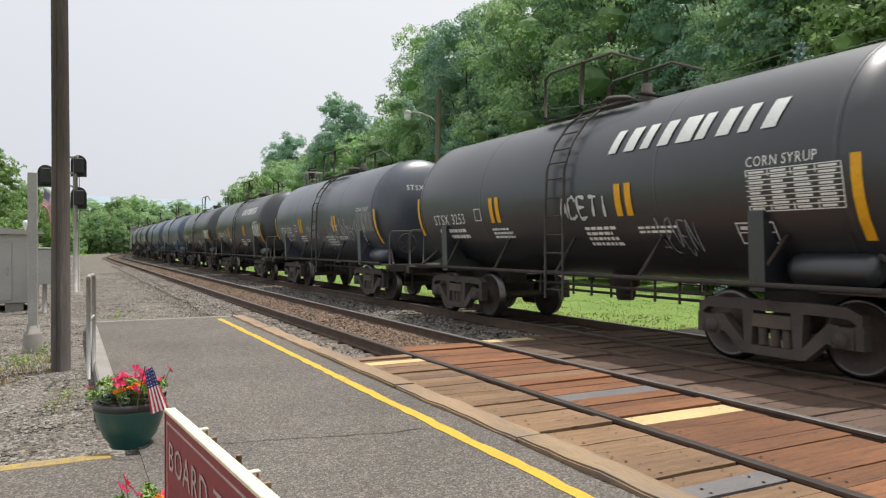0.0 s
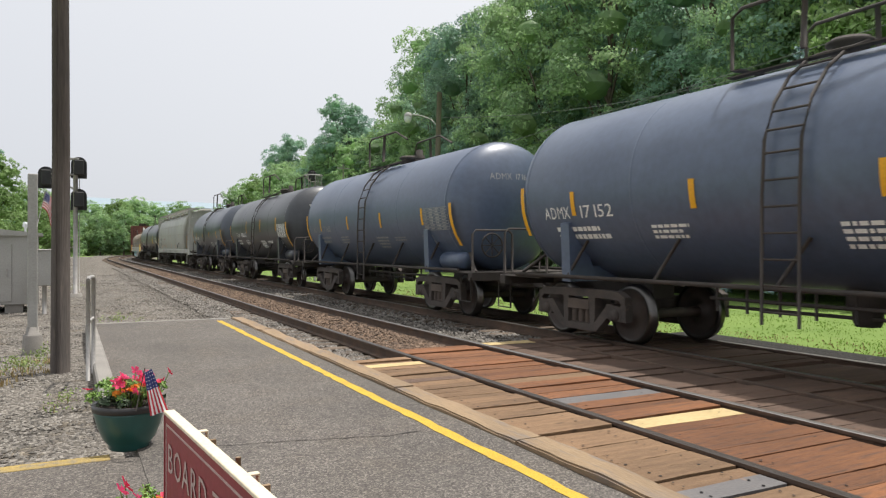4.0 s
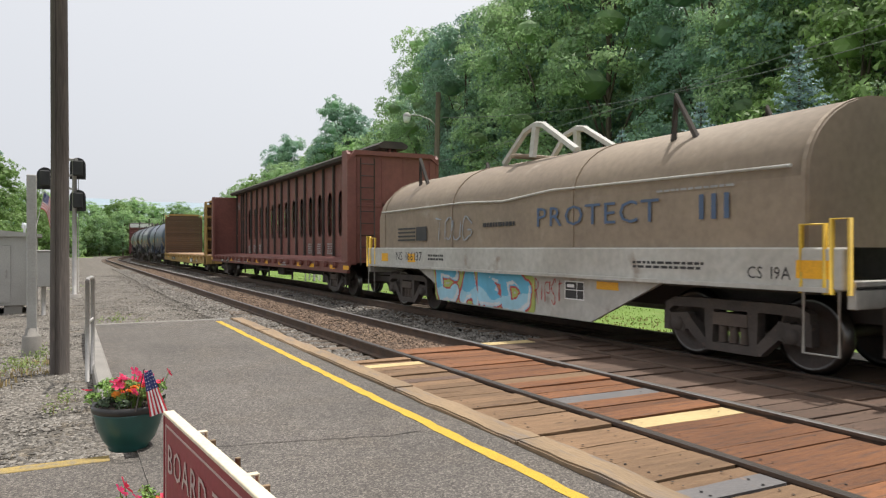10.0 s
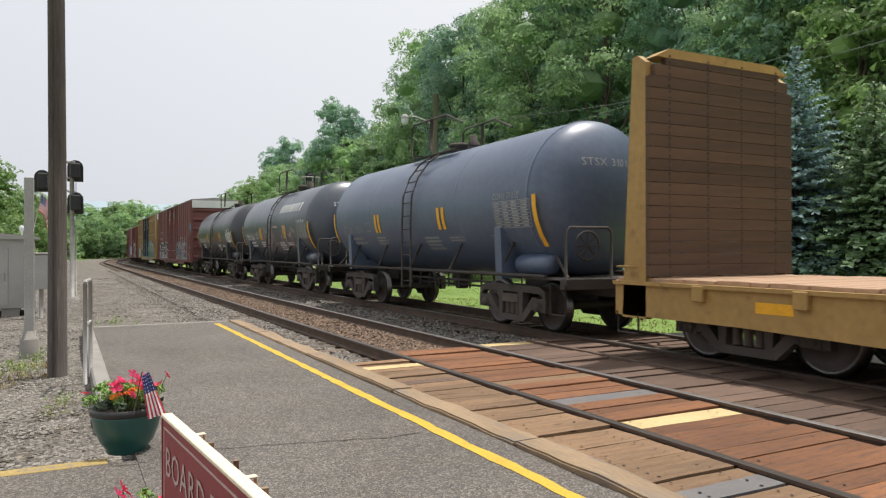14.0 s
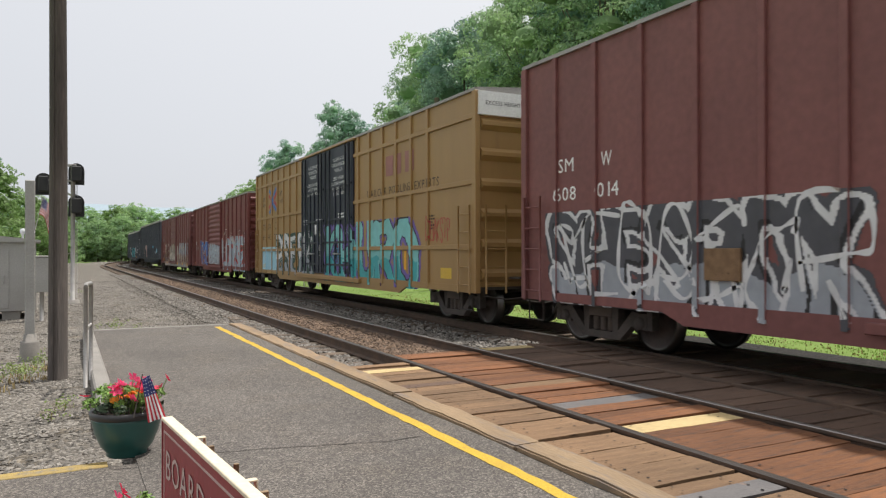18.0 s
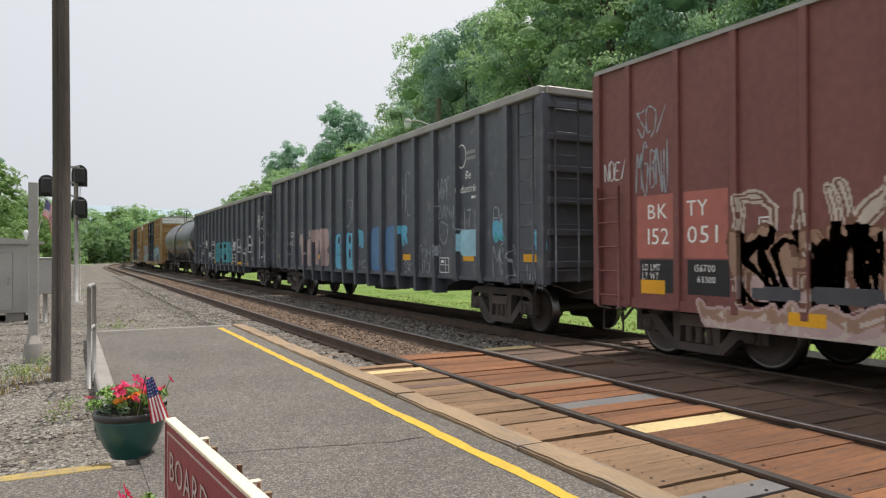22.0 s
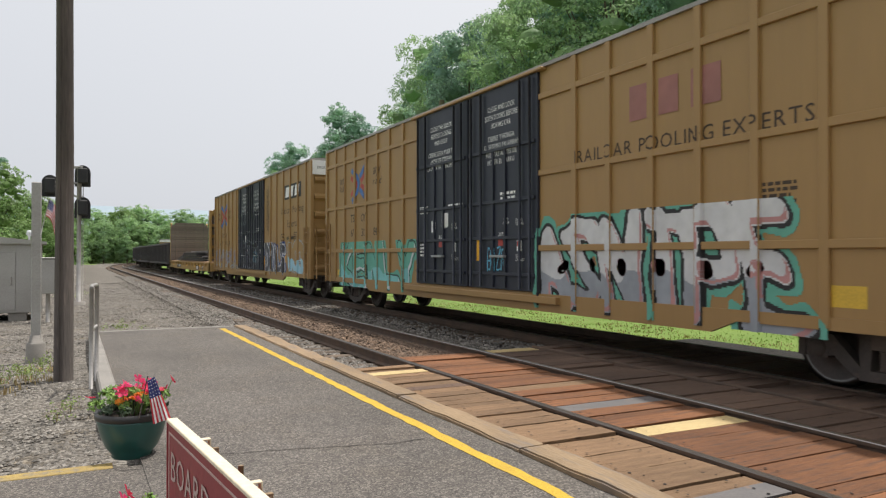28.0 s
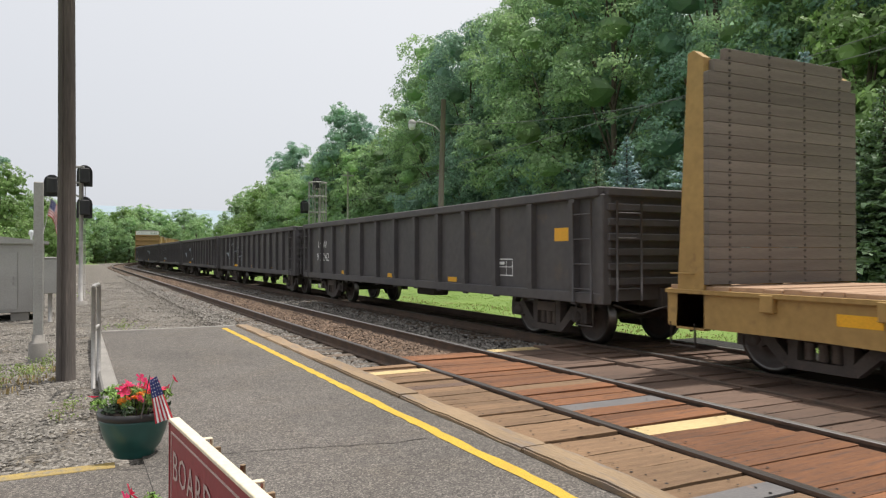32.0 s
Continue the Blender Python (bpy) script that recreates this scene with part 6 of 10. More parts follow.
# ---- gondolas ----
def gondola(u0, u1, skin, label, top, foot, posts, drop=0.0, cap=None, name="gondola", feet=False):
    car, L = start_car(name, label, u0, u1, 2.55, "gondola car")
    h, w = L / 2 - 0.62, 1.40
    side = Side(L, w, posts, 0.10, 0.09)
    for s in (-1, 1):
        part("side_wall", boxes((min(s * w, s * (w - 0.05)), max(s * w, s * (w - 0.05)), -h, h, foot, top)), skin, car)
        part("top_chord", boxes((s * (w + 0.03) - 0.09, s * (w + 0.03) + 0.09, -h, h, top - 0.04, top + 0.12), bevel=0.02), cap or skin, car, "worn top chord")
        part("end_wall", boxes((-w, w, min(s * h, s * (h - 0.06)), max(s * h, s * (h - 0.06)), foot, top)), skin, car)
        part("end_chord", boxes((-w, w, s * h - 0.09, s * h + 0.09, top - 0.03, top + 0.11), bevel=0.02), cap or skin, car)
        part("corner_post", boxes((s * w - 0.08, s * w + 0.1, -h - 0.06, -h + 0.14, foot - 0.05, top), bevel=0.015), skin, car)
        part("corner_post", boxes((s * w - 0.08, s * w + 0.1, h - 0.14, h + 0.06, foot - 0.05, top), bevel=0.015), skin, car)
        lip = 0.03 if feet else 0.09
        part("side_sill", boxes((s * (w + lip - 0.07) - 0.07, s * (w + lip - 0.07) + 0.07, -h, h, foot - 0.05, foot + (0.03 if feet else 0.12)), bevel=0.012), skin, car)
        for k in range(6):
            z = foot + 0.3 + (top - foot - 0.5) * k / 5
            part("end_rib", boxes((-w + 0.02, w - 0.02, s * (h + 0.03) - 0.06, s * (h + 0.03) + 0.06, z - 0.06, z + 0.06), bevel=0.015), skin, car)
    post = None
    for a in posts:
        for s in (-1, 1):
            m = pose(s * w, L / 2 - a, 0, 0, 0, 0 if s < 0 else 180)
            if feet and abs(L / 2 - a) < h - 3.9:
                part("post_foot", prism([(-0.098, foot + 0.2), (0.20, foot + 0.2), (0.24, foot - drop - 0.02), (-0.06, foot - drop - 0.02)], "y", -0.07, 0.07), skin, car, m=m)
            if post is None:
                bm = prism([(-0.105, top - 0.02), (0.0, top - 0.02), (0.0, foot - 0.08), (-0.06, foot - 0.08), (-0.105, foot + 0.22)], "y", -0.075, 0.075)
                post = part("side_post", bm, skin, car, m=m)
            else:
                again(post, m, car)
    if drop:
        part("belly", prism([(-h + 3.4, foot), (-h + 4.3, foot - drop), (h - 4.3, foot - drop), (h - 3.4, foot)], "x", -w + (0.22 if feet else 0.04), w - (0.22 if feet else 0.04)), skin, car)
    part("floor_plate", boxes((-w + 0.05, w - 0.05, -h + 0.06, h - 0.06, foot, foot + 0.05)), skin, car)
    part("centre_sill", boxes((-0.3, 0.3, -L / 2 + 0.55, L / 2 - 0.55, 0.66, 0.96)), P_UNDER, car)
    n = max(3, round((top - foot) / 0.42))
    part("ladder", ladder(-w - 0.13, -h + 0.15, -h + 0.60, foot - 0.02, top - 0.1, n), skin, car)
    part("ladder", ladder(-w - 0.13, h - 0.60, h - 0.15, foot - 0.02, top - 0.1, n), skin, car)
    part("end_ladder", ladder(-h - 0.16, -w + 0.12, -w + 0.6, foot, top - 0.1, n, axis="x"), skin, car)
    brake_wheel(car, 0.2, -h - 0.2, min(top - 0.5, foot + 1.2), P_UNDER)
    part("brake_rig", boxes((-0.8, -0.4, -0.9, 0.1, 0.5, 0.78), bevel=0.03), P_UNDER, car)
    for s in (-1, 1):
        step_iron(car, s * (h - 0.38), x=-1.48, z0=0.38, z1=foot)
        part("uncoupling_lever", tube([(-1.3, s * (h + 0.1), foot - 0.05), (-0.9, s * (h + 0.22), foot - 0.2), (-0.2, s * (h + 0.3), foot - 0.05)], 0.016, 6), P_UNDER, car)
    return car, side, L


# ---- covered hopper, coil car, centre-beam car, bulkhead flats ----
def hopper_car(u0, u1):
    car, L = start_car("covered_hopper", "pale grey covered hopper car with rust streaks", u0, u1, 2.45, "hopper car")
    side = Side(L, 1.47)
    h = L / 2 - 0.75
    sec = [(-1.28, 1.30), (-1.41, 1.7), (-1.49, 2.4), (-1.46, 3.0), (-1.34, 3.5), (-1.08, 3.86), (-0.7, 4.02), (0, 4.07)]
    sec = sec + [(-x, z) for x, z in sec[-2::-1]]
    bm = bmesh.new()
    rings = []
    for i in range(13):
        k = i / 12
        row = []
        for x, z in sec:
            q = min(1, max(0, (z - 1.3) / 2.6))
            front = h - 2.3 + 1.75 * q ** 0.8                          # the front end sheet leans outwards
            back = h - 0.42 - 0.5 * max(0, q - 0.8) ** 1.0
            row.append(bm.verts.new((x, -front + (front + back) * k, z)))
        rings.append(row)
    for a, b in zip(rings, rings[1:]):
        for i in range(len(sec) - 1):
            bm.faces.new((a[i], b[i], b[i + 1], a[i + 1])).smooth = True
    for r in (rings[0], rings[-1]):
        bm.faces.new(r)
    bmesh.ops.recalc_face_normals(bm, faces=bm.faces[:])
    part("hopper_body", bm, P_HOPPER, car)
    part("roof_edge", boxes((-1.25, -1.05, -h + 0.9, h - 0.9, 3.84, 3.93), (1.05, 1.25, -h + 0.9, h - 0.9, 3.84, 3.93), bevel=0.02), P_HOPPER2, car, "rust-streaked roof edge")
    for s in (-1, 1):
        part("side_sill", boxes((s * 1.44 - 0.05, s * 1.44 + 0.05, -h, h, 1.06, 1.36), bevel=0.02), P_HOPPER, car)
        part("end_sheet", prism([(s * (h - 0.35), 1.3), (s * (h - 0.3), 1.3), (s * (h - 0.3), 3.95), (s * (h - 0.35), 3.95)], "x", -1.30, 1.30), P_HOPPER, car)
        for sx in (-1, 1):
            part("end_post", boxes((sx * 1.36 - 0.06, sx * 1.36 + 0.06, s * (h - 0.05) - 0.05, s * (h - 0.05) + 0.05, 1.06, 4.02), bevel=0.01), P_HOPPER, car)
        part("end_platform", boxes((-1.42, 1.42, s * (h - 0.25) - 0.55, s * (h - 0.25) + 0.55, 1.0, 1.08)), P_HOPPER, car)
        part("end_walkway", boxes(*[(-1.38, 1.38, s * h - 0.32 + k * 0.11, s * h - 0.25 + k * 0.11, 4.12, 4.15) for k in range(6)]), P_HOPPER, car)
        part("ladder", ladder(-1.45, s * (h - 0.02) - 0.24, s * (h - 0.02) + 0.24, 0.98, 4.1, 9), P_HOPPER, car)
        part("end_ladder", ladder(s * (h + 0.05), -1.25, -0.8, 1.0, 4.1, 8, axis="x"), P_HOPPER, car)
        step_iron(car, s * (h - 0.3), x=-1.48, z0=0.4, z1=1.0, material=P_HOPPER)
        step_iron(car, s * (h - 0.3), x=-1.48, z0=0.72, z1=1.0, material=P_HOPPER)
    for sx in (-1, 1):
        n = 60
        part("roof_walkway", boxes(*[(sx * 1.12 - 0.3, sx * 1.12 + 0.3, -h + k * 2 * h / n, -h + k * 2 * h / n + 0.10, 4.13, 4.15) for k in range(n)],
                                   (sx * 1.12 - 0.32, sx * 1.12 - 0.29, -h, h, 4.09, 4.16), (sx * 1.12 + 0.29, sx * 1.12 + 0.32, -h, h, 4.09, 4.16)), P_HOPPER2, car, "grated roof walkway")
        for k in range(9):
            y = -h + 0.4 + k * (2 * h - 0.8) / 8
            part("walkway_bracket", boxes((sx * 1.36 - 0.03, sx * 1.36 + 0.03, y - 0.04, y + 0.04, 3.6, 4.1)), P_HOPPER, car)
    for z, x in ((2.42, 1.493), (3.06, 1.452)):
        part("flank_seam", boxes((-x - 0.006, -x + 0.02, -h + 0.75, h - 0.5, z - 0.012, z + 0.012)), P_HOPPER2, car)
    part("roof_hatch", boxes((-0.35, 0.35, -h + 1.5, h - 1.5, 4.05, 4.2), bevel=0.05), P_HOPPER2, car)
    for k in range(4):
        y = -h + 3.3 + k * (2 * h - 6.6) / 3
        part("hopper_bay", prism([(y - 1.15, 1.2), (y - 0.3, 0.50), (y + 0.3, 0.50), (y + 1.15, 1.2)], "x", -0.95, 0.95), P_UNDER, car, "dark discharge chute")
        part("outlet_gate", boxes((-0.8, 0.8, y - 0.36, y + 0.36, 0.40, 0.52), bevel=0.02), P_UNDER, car)
    part("brake_pipe", tube([(-1.3, -h + 2.2, 0.92), (-1.3, 2.0, 0.92), (-1.25, 2.6, 0.70), (-1.25, h - 3, 0.66)], 0.05, 8), P_UNDER, car)
    part("brake_cylinder", lathe([(0.0, -0.35), (0.2, -0.33), (0.22, 0.25), (0.12, 0.4), (0.0, 0.42)], "y", 16, (-0.55, -h + 0.3, 1.35)), P_HOPPER, car, smooth=True)
    brake_wheel(car, -0.8, -h - 0.15, 1.9, P_UNDER)
    part("stub_sill", boxes((-0.28, 0.28, -L / 2 + 0.5, L / 2 - 0.5, 0.7, 1.02)), P_UNDER, car)
    words(car, side, "DMIX", 2.5, 3.2, 2.44, 2.68, D_BLACK, out=0.03)
    words(car, side, "5088", 2.55, 3.38, 2.05, 2.26, D_BLACK, out=0.03)
    frame_box(car, side, 3.9, 4.15, 2.2, 2.44, D_BROWN, cut=False)
    V = [side.at(5.6 + 0.16 * math.cos(k * math.pi / 10) * q, 2.14 + 0.16 * math.sin(k * math.pi / 10) * q, 0.03, True) for k in range(20) for q in (1.0, 0.82)]
    flat_mesh("warning_sign", V, [(2 * k, 2 * k + 1, (2 * k + 3) % 40, (2 * k + 2) % 40) for k in range(20)], S_RED, car, "round red ban sign")
    patch(car, side, 5.47, 5.73, 2.12, 2.16, S_RED, "warning_bar", out=0.03)
    bars(car, side, 2.6, 3.9, 1.62, 1.86, 2, D_BROWN, 7, out=0.02)
    bars(car, side, 5.2, 6.3, 1.54, 1.66, 1, S_PINK, 8, out=0.02)
    for a, b in ((4.2, 5.7), (6.2, 7.6), (9.0, 10.2), (12.2, 13.6)):
        bars(car, side, a, b, 1.12, 1.24, 2, S_PINK if b < 6 else D_DIM, int(a), out=0.03)
    for a in (4.1, 6.6, 10.0, 12.6):
        patch(car, side, a, a + 0.1, 1.42, 1.74, D_YEL, "reflector", out=0.02)
    patch(car, side, 0.95, 1.05, 1.45, 2.3, D_YEL, "reflector", out=0.03)
    patch(car, side, L - 1.0, L - 0.9, 1.45, 2.3, D_YEL, "reflector", out=0.03)
    patch(car, side, 13.4, 13.9, 1.45, 1.7, D_BLACK, "notice", out=0.02)
    bars(car, side, 14.0, 14.8, 1.65, 1.85, 3, D_BROWN, 5, out=0.02)
    return car


def coil_car(u0, u1):
    car, L = start_car("coil_car", "coil steel car with dusty tan hood and pale sill", u0, u1, 2.1, "coil car")
    side = Side(L, 1.40)
    h = L / 2 - 0.80
    sec = [(-1.38, 1.50), (-1.38, 2.30)] + [(-1.38 * math.cos(radians(t)), 2.30 + 0.98 * math.sin(radians(t))) for t in range(10, 91, 10)]
    sec = sec + [(-x, z) for x, z in sec[-2::-1]]
    bm = bmesh.new()
    rings = [[bm.verts.new((x * q, y, 1.5 + (z - 1.5) * g)) for x, z in sec] for y, q, g in
             ((-h, 1, 1), (0, 1, 1), (h - 0.5, 1, 1), (h - 0.2, 0.985, 0.95), (h - 0.05, 0.96, 0.86), (h, 0.93, 0.74))]
    for a, b in zip(rings, rings[1:]):
        for i in range(len(sec) - 1):
            bm.faces.new((a[i], b[i], b[i + 1], a[i + 1])).smooth = i not in (0, len(sec) - 2)
    bm.faces.new(rings[0]), bm.faces.new(rings[-1])
    bmesh.ops.recalc_face_normals(bm, faces=bm.faces[:])
    part("hood", bm, P_TAN, car)
    for y in (-h + 0.06, -h * 0.33, h * 0.33, h - 0.55):
        part("hood_rib", prism([(x * 1.012, 1.5 + (z - 1.5) * 1.01) for x, z in sec] + [(x, z) for x, z in sec[::-1]], "y", y - 0.03, y + 0.03), P_TAN, car)
    part("hood_rope", tube([(-1.41, -h + 0.2, 2.42), (-1.41, -1.5, 2.46), (-1.41, 0.0, 2.36), (-1.41, 1.5, 2.42), (-1.41, h - 0.4, 2.40)], 0.022, 6), P_SILL, car)
    for y in (-h * 0.62, h * 0.72):
        bm = tube([(-0.9, y - 0.35, 2.98), (-0.95, y, 3.65), (-0.9, y + 0.1, 2.98)], 0.05, 5)
        add_tube(bm, [(0.9, y - 0.35, 2.98), (0.95, y, 3.65), (0.9, y + 0.1, 2.98)], 0.05, 5)
        part("stacking_bracket", bm, P_UNDER, car)
    part("lifting_frame", boxes((-0.9, 0.9, 0.35, 0.55, 3.25, 3.33), bevel=0.02), P_TAN, car)
    bm = bmesh.new()
    for x in (-0.55, 0.55):
        add_tube(bm, [(x, -1.1, 3.24), (x * 0.9, 0.0, 3.86), (x * 0.9, 0.25, 3.9), (x * 0.9, 0.6, 3.82), (x, 1.3, 3.24)], 0.07, 5)
        add_tube(bm, [(x, 0.28, 3.26), (x * 0.9, 0.25, 3.86)], 0.08, 5)
    part("lifting_bracket", bm, P_SILL, car)
    for s in (-1, 1):
        part("side_sill", boxes((s * 1.40 - 0.06, s * 1.40 + 0.06, -h - 0.45, h + 0.45, 1.04, 1.50), bevel=0.02), P_SILL, car)
        part("side_plate", prism([(-h * 0.66, 1.06), (-h * 0.40, 0.34), (h * 0.30, 0.34), (h * 0.62, 1.06)], "x", s * 1.34 - 0.03, s * 1.34 + 0.03), P_SILL, car, "pale deep side plate")
        part("sill_flange", boxes((s * 1.43 - 0.09, s * 1.43 + 0.09, -h - 0.3, h + 0.3, 1.02, 1.07)), P_SILL, car)
        part("end_platform", boxes((-1.4, 1.4, s * (h + 0.2) - 0.35, s * (h + 0.2) + 0.35, 1.04, 1.10), (-1.4, 1.4, s * (h + 0.5) - 0.05, s * (h + 0.5) + 0.05, 0.85, 1.15), bevel=0.01), P_SILL, car)
        bm = tube([(-1.45, s * (h + 0.1) - 0.14, 1.0), (-1.45, s * (h + 0.1) - 0.14, 1.75), (-1.45, s * (h + 0.1) + 0.14, 1.75), (-1.45, s * (h + 0.1) + 0.14, 1.0)], 0.03, 6)
        part("grab_rail", bm, D_YELPAD, car, "yellow grab rail")
        part("grab_rail", tube([(-1.45, s * (h + 0.42) - 0.1, 1.0), (-1.45, s * (h + 0.42) - 0.1, 1.8), (-1.45, s * (h + 0.42) + 0.1, 1.8), (-1.45, s * (h + 0.42) + 0.1, 1.0)], 0.03, 6), D_YELPAD, car)
        step_iron(car, s * (h + 0.2), x=-1.46, z0=0.35, z1=1.05, material=P_SILL)
    part("centre_sill", boxes((-0.45, 0.45, -L / 2 + 0.5, L / 2 - 0.5, 0.62, 1.04), (-1.3, 1.3, -h, h, 0.98, 1.04)), P_UNDER, car)
    side2 = Side(L, 1.46)
    words(car, side2, "NS 166137", 2.2, 3.7, 1.2, 1.40, D_BLACK)
    bars(car, side2, 4.0, 4.9, 1.2, 1.36, 2, D_BLACK, 3)
    bars(car, side2, 10.6, 12.2, 1.2, 1.32, 2, D_BLACK, 4)
    words(car, side2, "CS 19A", 12.55, 13.15, 1.14, 1.28, D_BLACK)
    for a in (1.3, 2.9, 13.2):
        patch(car, side2, a, a + 0.42, 1.16, 1.36, D_YEL, "reflector")
    side3 = Side(L, 1.375)
    patch(car, side3, 9.7, 10.2, 0.86, 0.98, D_YEL, "reflector")
    patch(car, side3, 6.0, 6.35, 0.94, 1.03, D_YEL, "reflector")
    patch(car, side3, 8.9, 9.4, 0.66, 0.96, D_BLACK, "service_ground")
    frame_box(car, side3, 8.9, 9.4, 0.66, 0.96, D_WHITE)
    mural(car, side3, "CAED", 4.35, 7.9, 0.42, 1.0, (S_RED, S_SKY, S_LTBLUE, S_WHITE, S_LIME), fat=0.14, seed=11, cloud=True, label="blue and red sprayed lettering")
    scribble(car, side3, "RIPST", 8.0, 8.85, 0.55, 0.95, S_RED, 0.012, 5)
    words(car, side, "PROTECT", 8.1, 11.1, 1.86, 2.18, S_FADEBLUE)
    words(car, side, "III", 11.7, 12.3, 1.86, 2.18, S_FADEBLUE)
    bars(car, side, 6.3, 7.7, 1.86, 2.0, 1, D_BLACK, 8)
    for k in range(4):
        patch(car, side, 2.2, 3.2, 1.66 + k * 0.09, 1.70 + k * 0.09, D_BLACK, "emblem_stripe")
    patch(car, side, 3.25, 3.8, 1.66, 1.98, D_BLACK, "emblem")
    scribble(car, side, "TOUG", 4.2, 5.9, 1.68, 2.12, S_GREY, 0.02, 9)
    bars(car, side, 11.0, 12.4, 2.24, 2.29, 1, D_DIM, 6)
    return car


def centre_beam_car(u0, u1):
    car, L = start_car("centre_beam_car", "oxide red centre-partition lumber car with oval holes", u0, u1, 3.4, "lumber car")
    h = L / 2 - 1.2
    # the partition: a plate with oval holes, built strip by strip round each oval
    pitch = 1.197
    bm = bmesh.new()
    z0, z1, zc = 1.12, 4.45, 2.71
    edge = 4.50 - pitch / 2
    ys = [L / 2 - edge - pitch * k for k in range(14)]
    N = 28
    for x in (-0.09, 0.09):
        add = lambda pts: bm.faces.new([bm.verts.new((x, y, z)) for y, z in pts])
        for yb, ya in zip(ys, ys[1:]):
            yc = (ya + yb) / 2
            oval, rect = [], []
            for k in range(N):
                t = 2 * math.pi * k / N
                c, s = math.cos(t), math.sin(t)
                oval.append((yc + 0.31 * math.copysign(abs(c) ** 0.8, c), zc + 0.80 * math.copysign(abs(s) ** 0.8, s)))
                q = max(abs(c) / ((yb - ya) / 2), abs(s) / (z1 - zc) if s > 0 else abs(s) / (zc - z0))
                rect.append((yc + c / q, zc + s / q))
            for k in range(N):
                j = (k + 1) % N
                add((oval[k], oval[j], rect[j], rect[k]))
            for cy, cz in ((ya, z0), (ya, z1), (yb, z0), (yb, z1)):
                near = sorted(range(N), key=lambda k: (rect[k][0] - cy) ** 2 + (rect[k][1] - cz) ** 2)[:2]
                add((rect[near[0]], (cy, cz), rect[near[1]]))
        for y0, y1 in ((-h, ys[-1]), (ys[0], h)):
            add(((y0, z0), (y1, z0), (y1, z1), (y0, z1)))
    bmesh.ops.remove_doubles(bm, verts=bm.verts[:], dist=1e-4)
    part("partition", bm, P_OXIDE, car, "red steel partition pierced by ovals")
    post = None
    for y in ys:
        for s in (-1, 1):
            m = pose(s * 0.13, y + 0.05, 0)
            if post is None:
                post = part("partition_post", boxes((-0.05, 0.05, -0.04, 0.04, 1.12, 4.45), bevel=0.01), P_UNDER, car, m=m)
            else:
                again(post, m, car)
    for z in (2.2, 3.1):
        for ya, yb in ((ys[0], h), (-h, ys[-1])):
            part("partition_rail", boxes((-0.13, -0.09, ya, yb, z - 0.03, z + 0.03)), P_OXIDE, car)
    for y in (L / 2 - 3.13, L / 2 - 2.63, L / 2 - 1.42, 3.13 - L / 2, 2.63 - L / 2, 1.42 - L / 2):
        part("partition_post", boxes((-0.17, 0.17, y - 0.035, y + 0.035, 1.12, 4.45), bevel=0.01), P_UNDER, car)
    part("top_chord", prism([(-0.42, 4.45), (0.42, 4.45), (0.48, 4.55), (0.3, 4.66), (-0.3, 4.66), (-0.48, 4.55)], "y", -h, h), P_UNDER, car, "dark top chord")
    for s in (-1, 1):
        y = s * h
        yi = s * (h - 0.42)
        part("bulkhead", boxes((-1.42, 1.42, min(y, y - s * 0.08), max(y, y - s * 0.08), 1.1, 4.3)), P_OXIDE, car)
        for sx in (-1, 1):
            part("bulkhead_side", prism([(y + s * 0.06, 0.95), (y + s * 0.06, 4.2), (y - s * 0.05, 4.32), (yi, 4.32), (yi, 1.1)], "x", sx * 1.42 - 0.05, sx * 1.42 + 0.05), P_OXIDE, car)
            part("end_brace", boxes((sx * 1.3 - 0.12, sx * 1.3 + 0.12, y - 0.05, y + s * 0.0 + 0.10, 1.0, 4.15), bevel=0.02), P_OXIDE, car)
        part("bulkhead_top", prism([(-1.46, 4.05), (-1.25, 4.33), (1.25, 4.33), (1.46, 4.05), (1.46, 4.0), (1.2, 4.2), (-1.2, 4.2), (-1.46, 4.0)], "y", y - 0.10, y + 0.12), P_OXIDE, car)
        for z in (1.9, 2.75):
            part("end_beam", boxes((-1.3, 1.3, y - 0.02, y + s * 0.0 + 0.12, z - 0.06, z + 0.06), bevel=0.01), P_OXIDE, car)
        for x in (-0.35, 0.35):
            part("end_beam", boxes((x - 0.05, x + 0.05, y - 0.02, y + 0.12, 1.0, 4.2), bevel=0.01), P_OXIDE, car)
        part("end_ladder", ladder(y + s * 0.16, -1.1, -0.68, 1.0, 4.1, 9, axis="x"), P_UNDER, car)
        step_iron(car, s * (h - 0.3), x=-1.44, z0=0.36, z1=0.85)
    part("floor_deck", prism([(-1.40, 1.06), (-1.40, 1.12), (0, 1.2), (1.40, 1.12), (1.40, 1.06)], "y", -h, h), P_OXIDE, car)
    for s in (-1, 1):
        part("side_sill", boxes((s * 1.42 - 0.05, s * 1.42 + 0.05, -h, h, 0.76, 1.08), (s * 1.45 - 0.05, s * 1.45 + 0.05, -h, h, 1.05, 1.10), bevel=0.01), P_OXIDE, car)
    winch = None
    for k in range(24):
        m = pose(-1.5, -h + 0.9 + k * (2 * h - 1.8) / 23, 1.0)
        if winch is None:
            winch = part("winch", boxes((-0.06, 0.05, -0.10, 0.10, -0.05, 0.05), (-0.09, 0.05, -0.03, 0.03, -0.10, 0.08), bevel=0.01), P_OXIDE, car, m=m)
        else:
            again(winch, m, car)
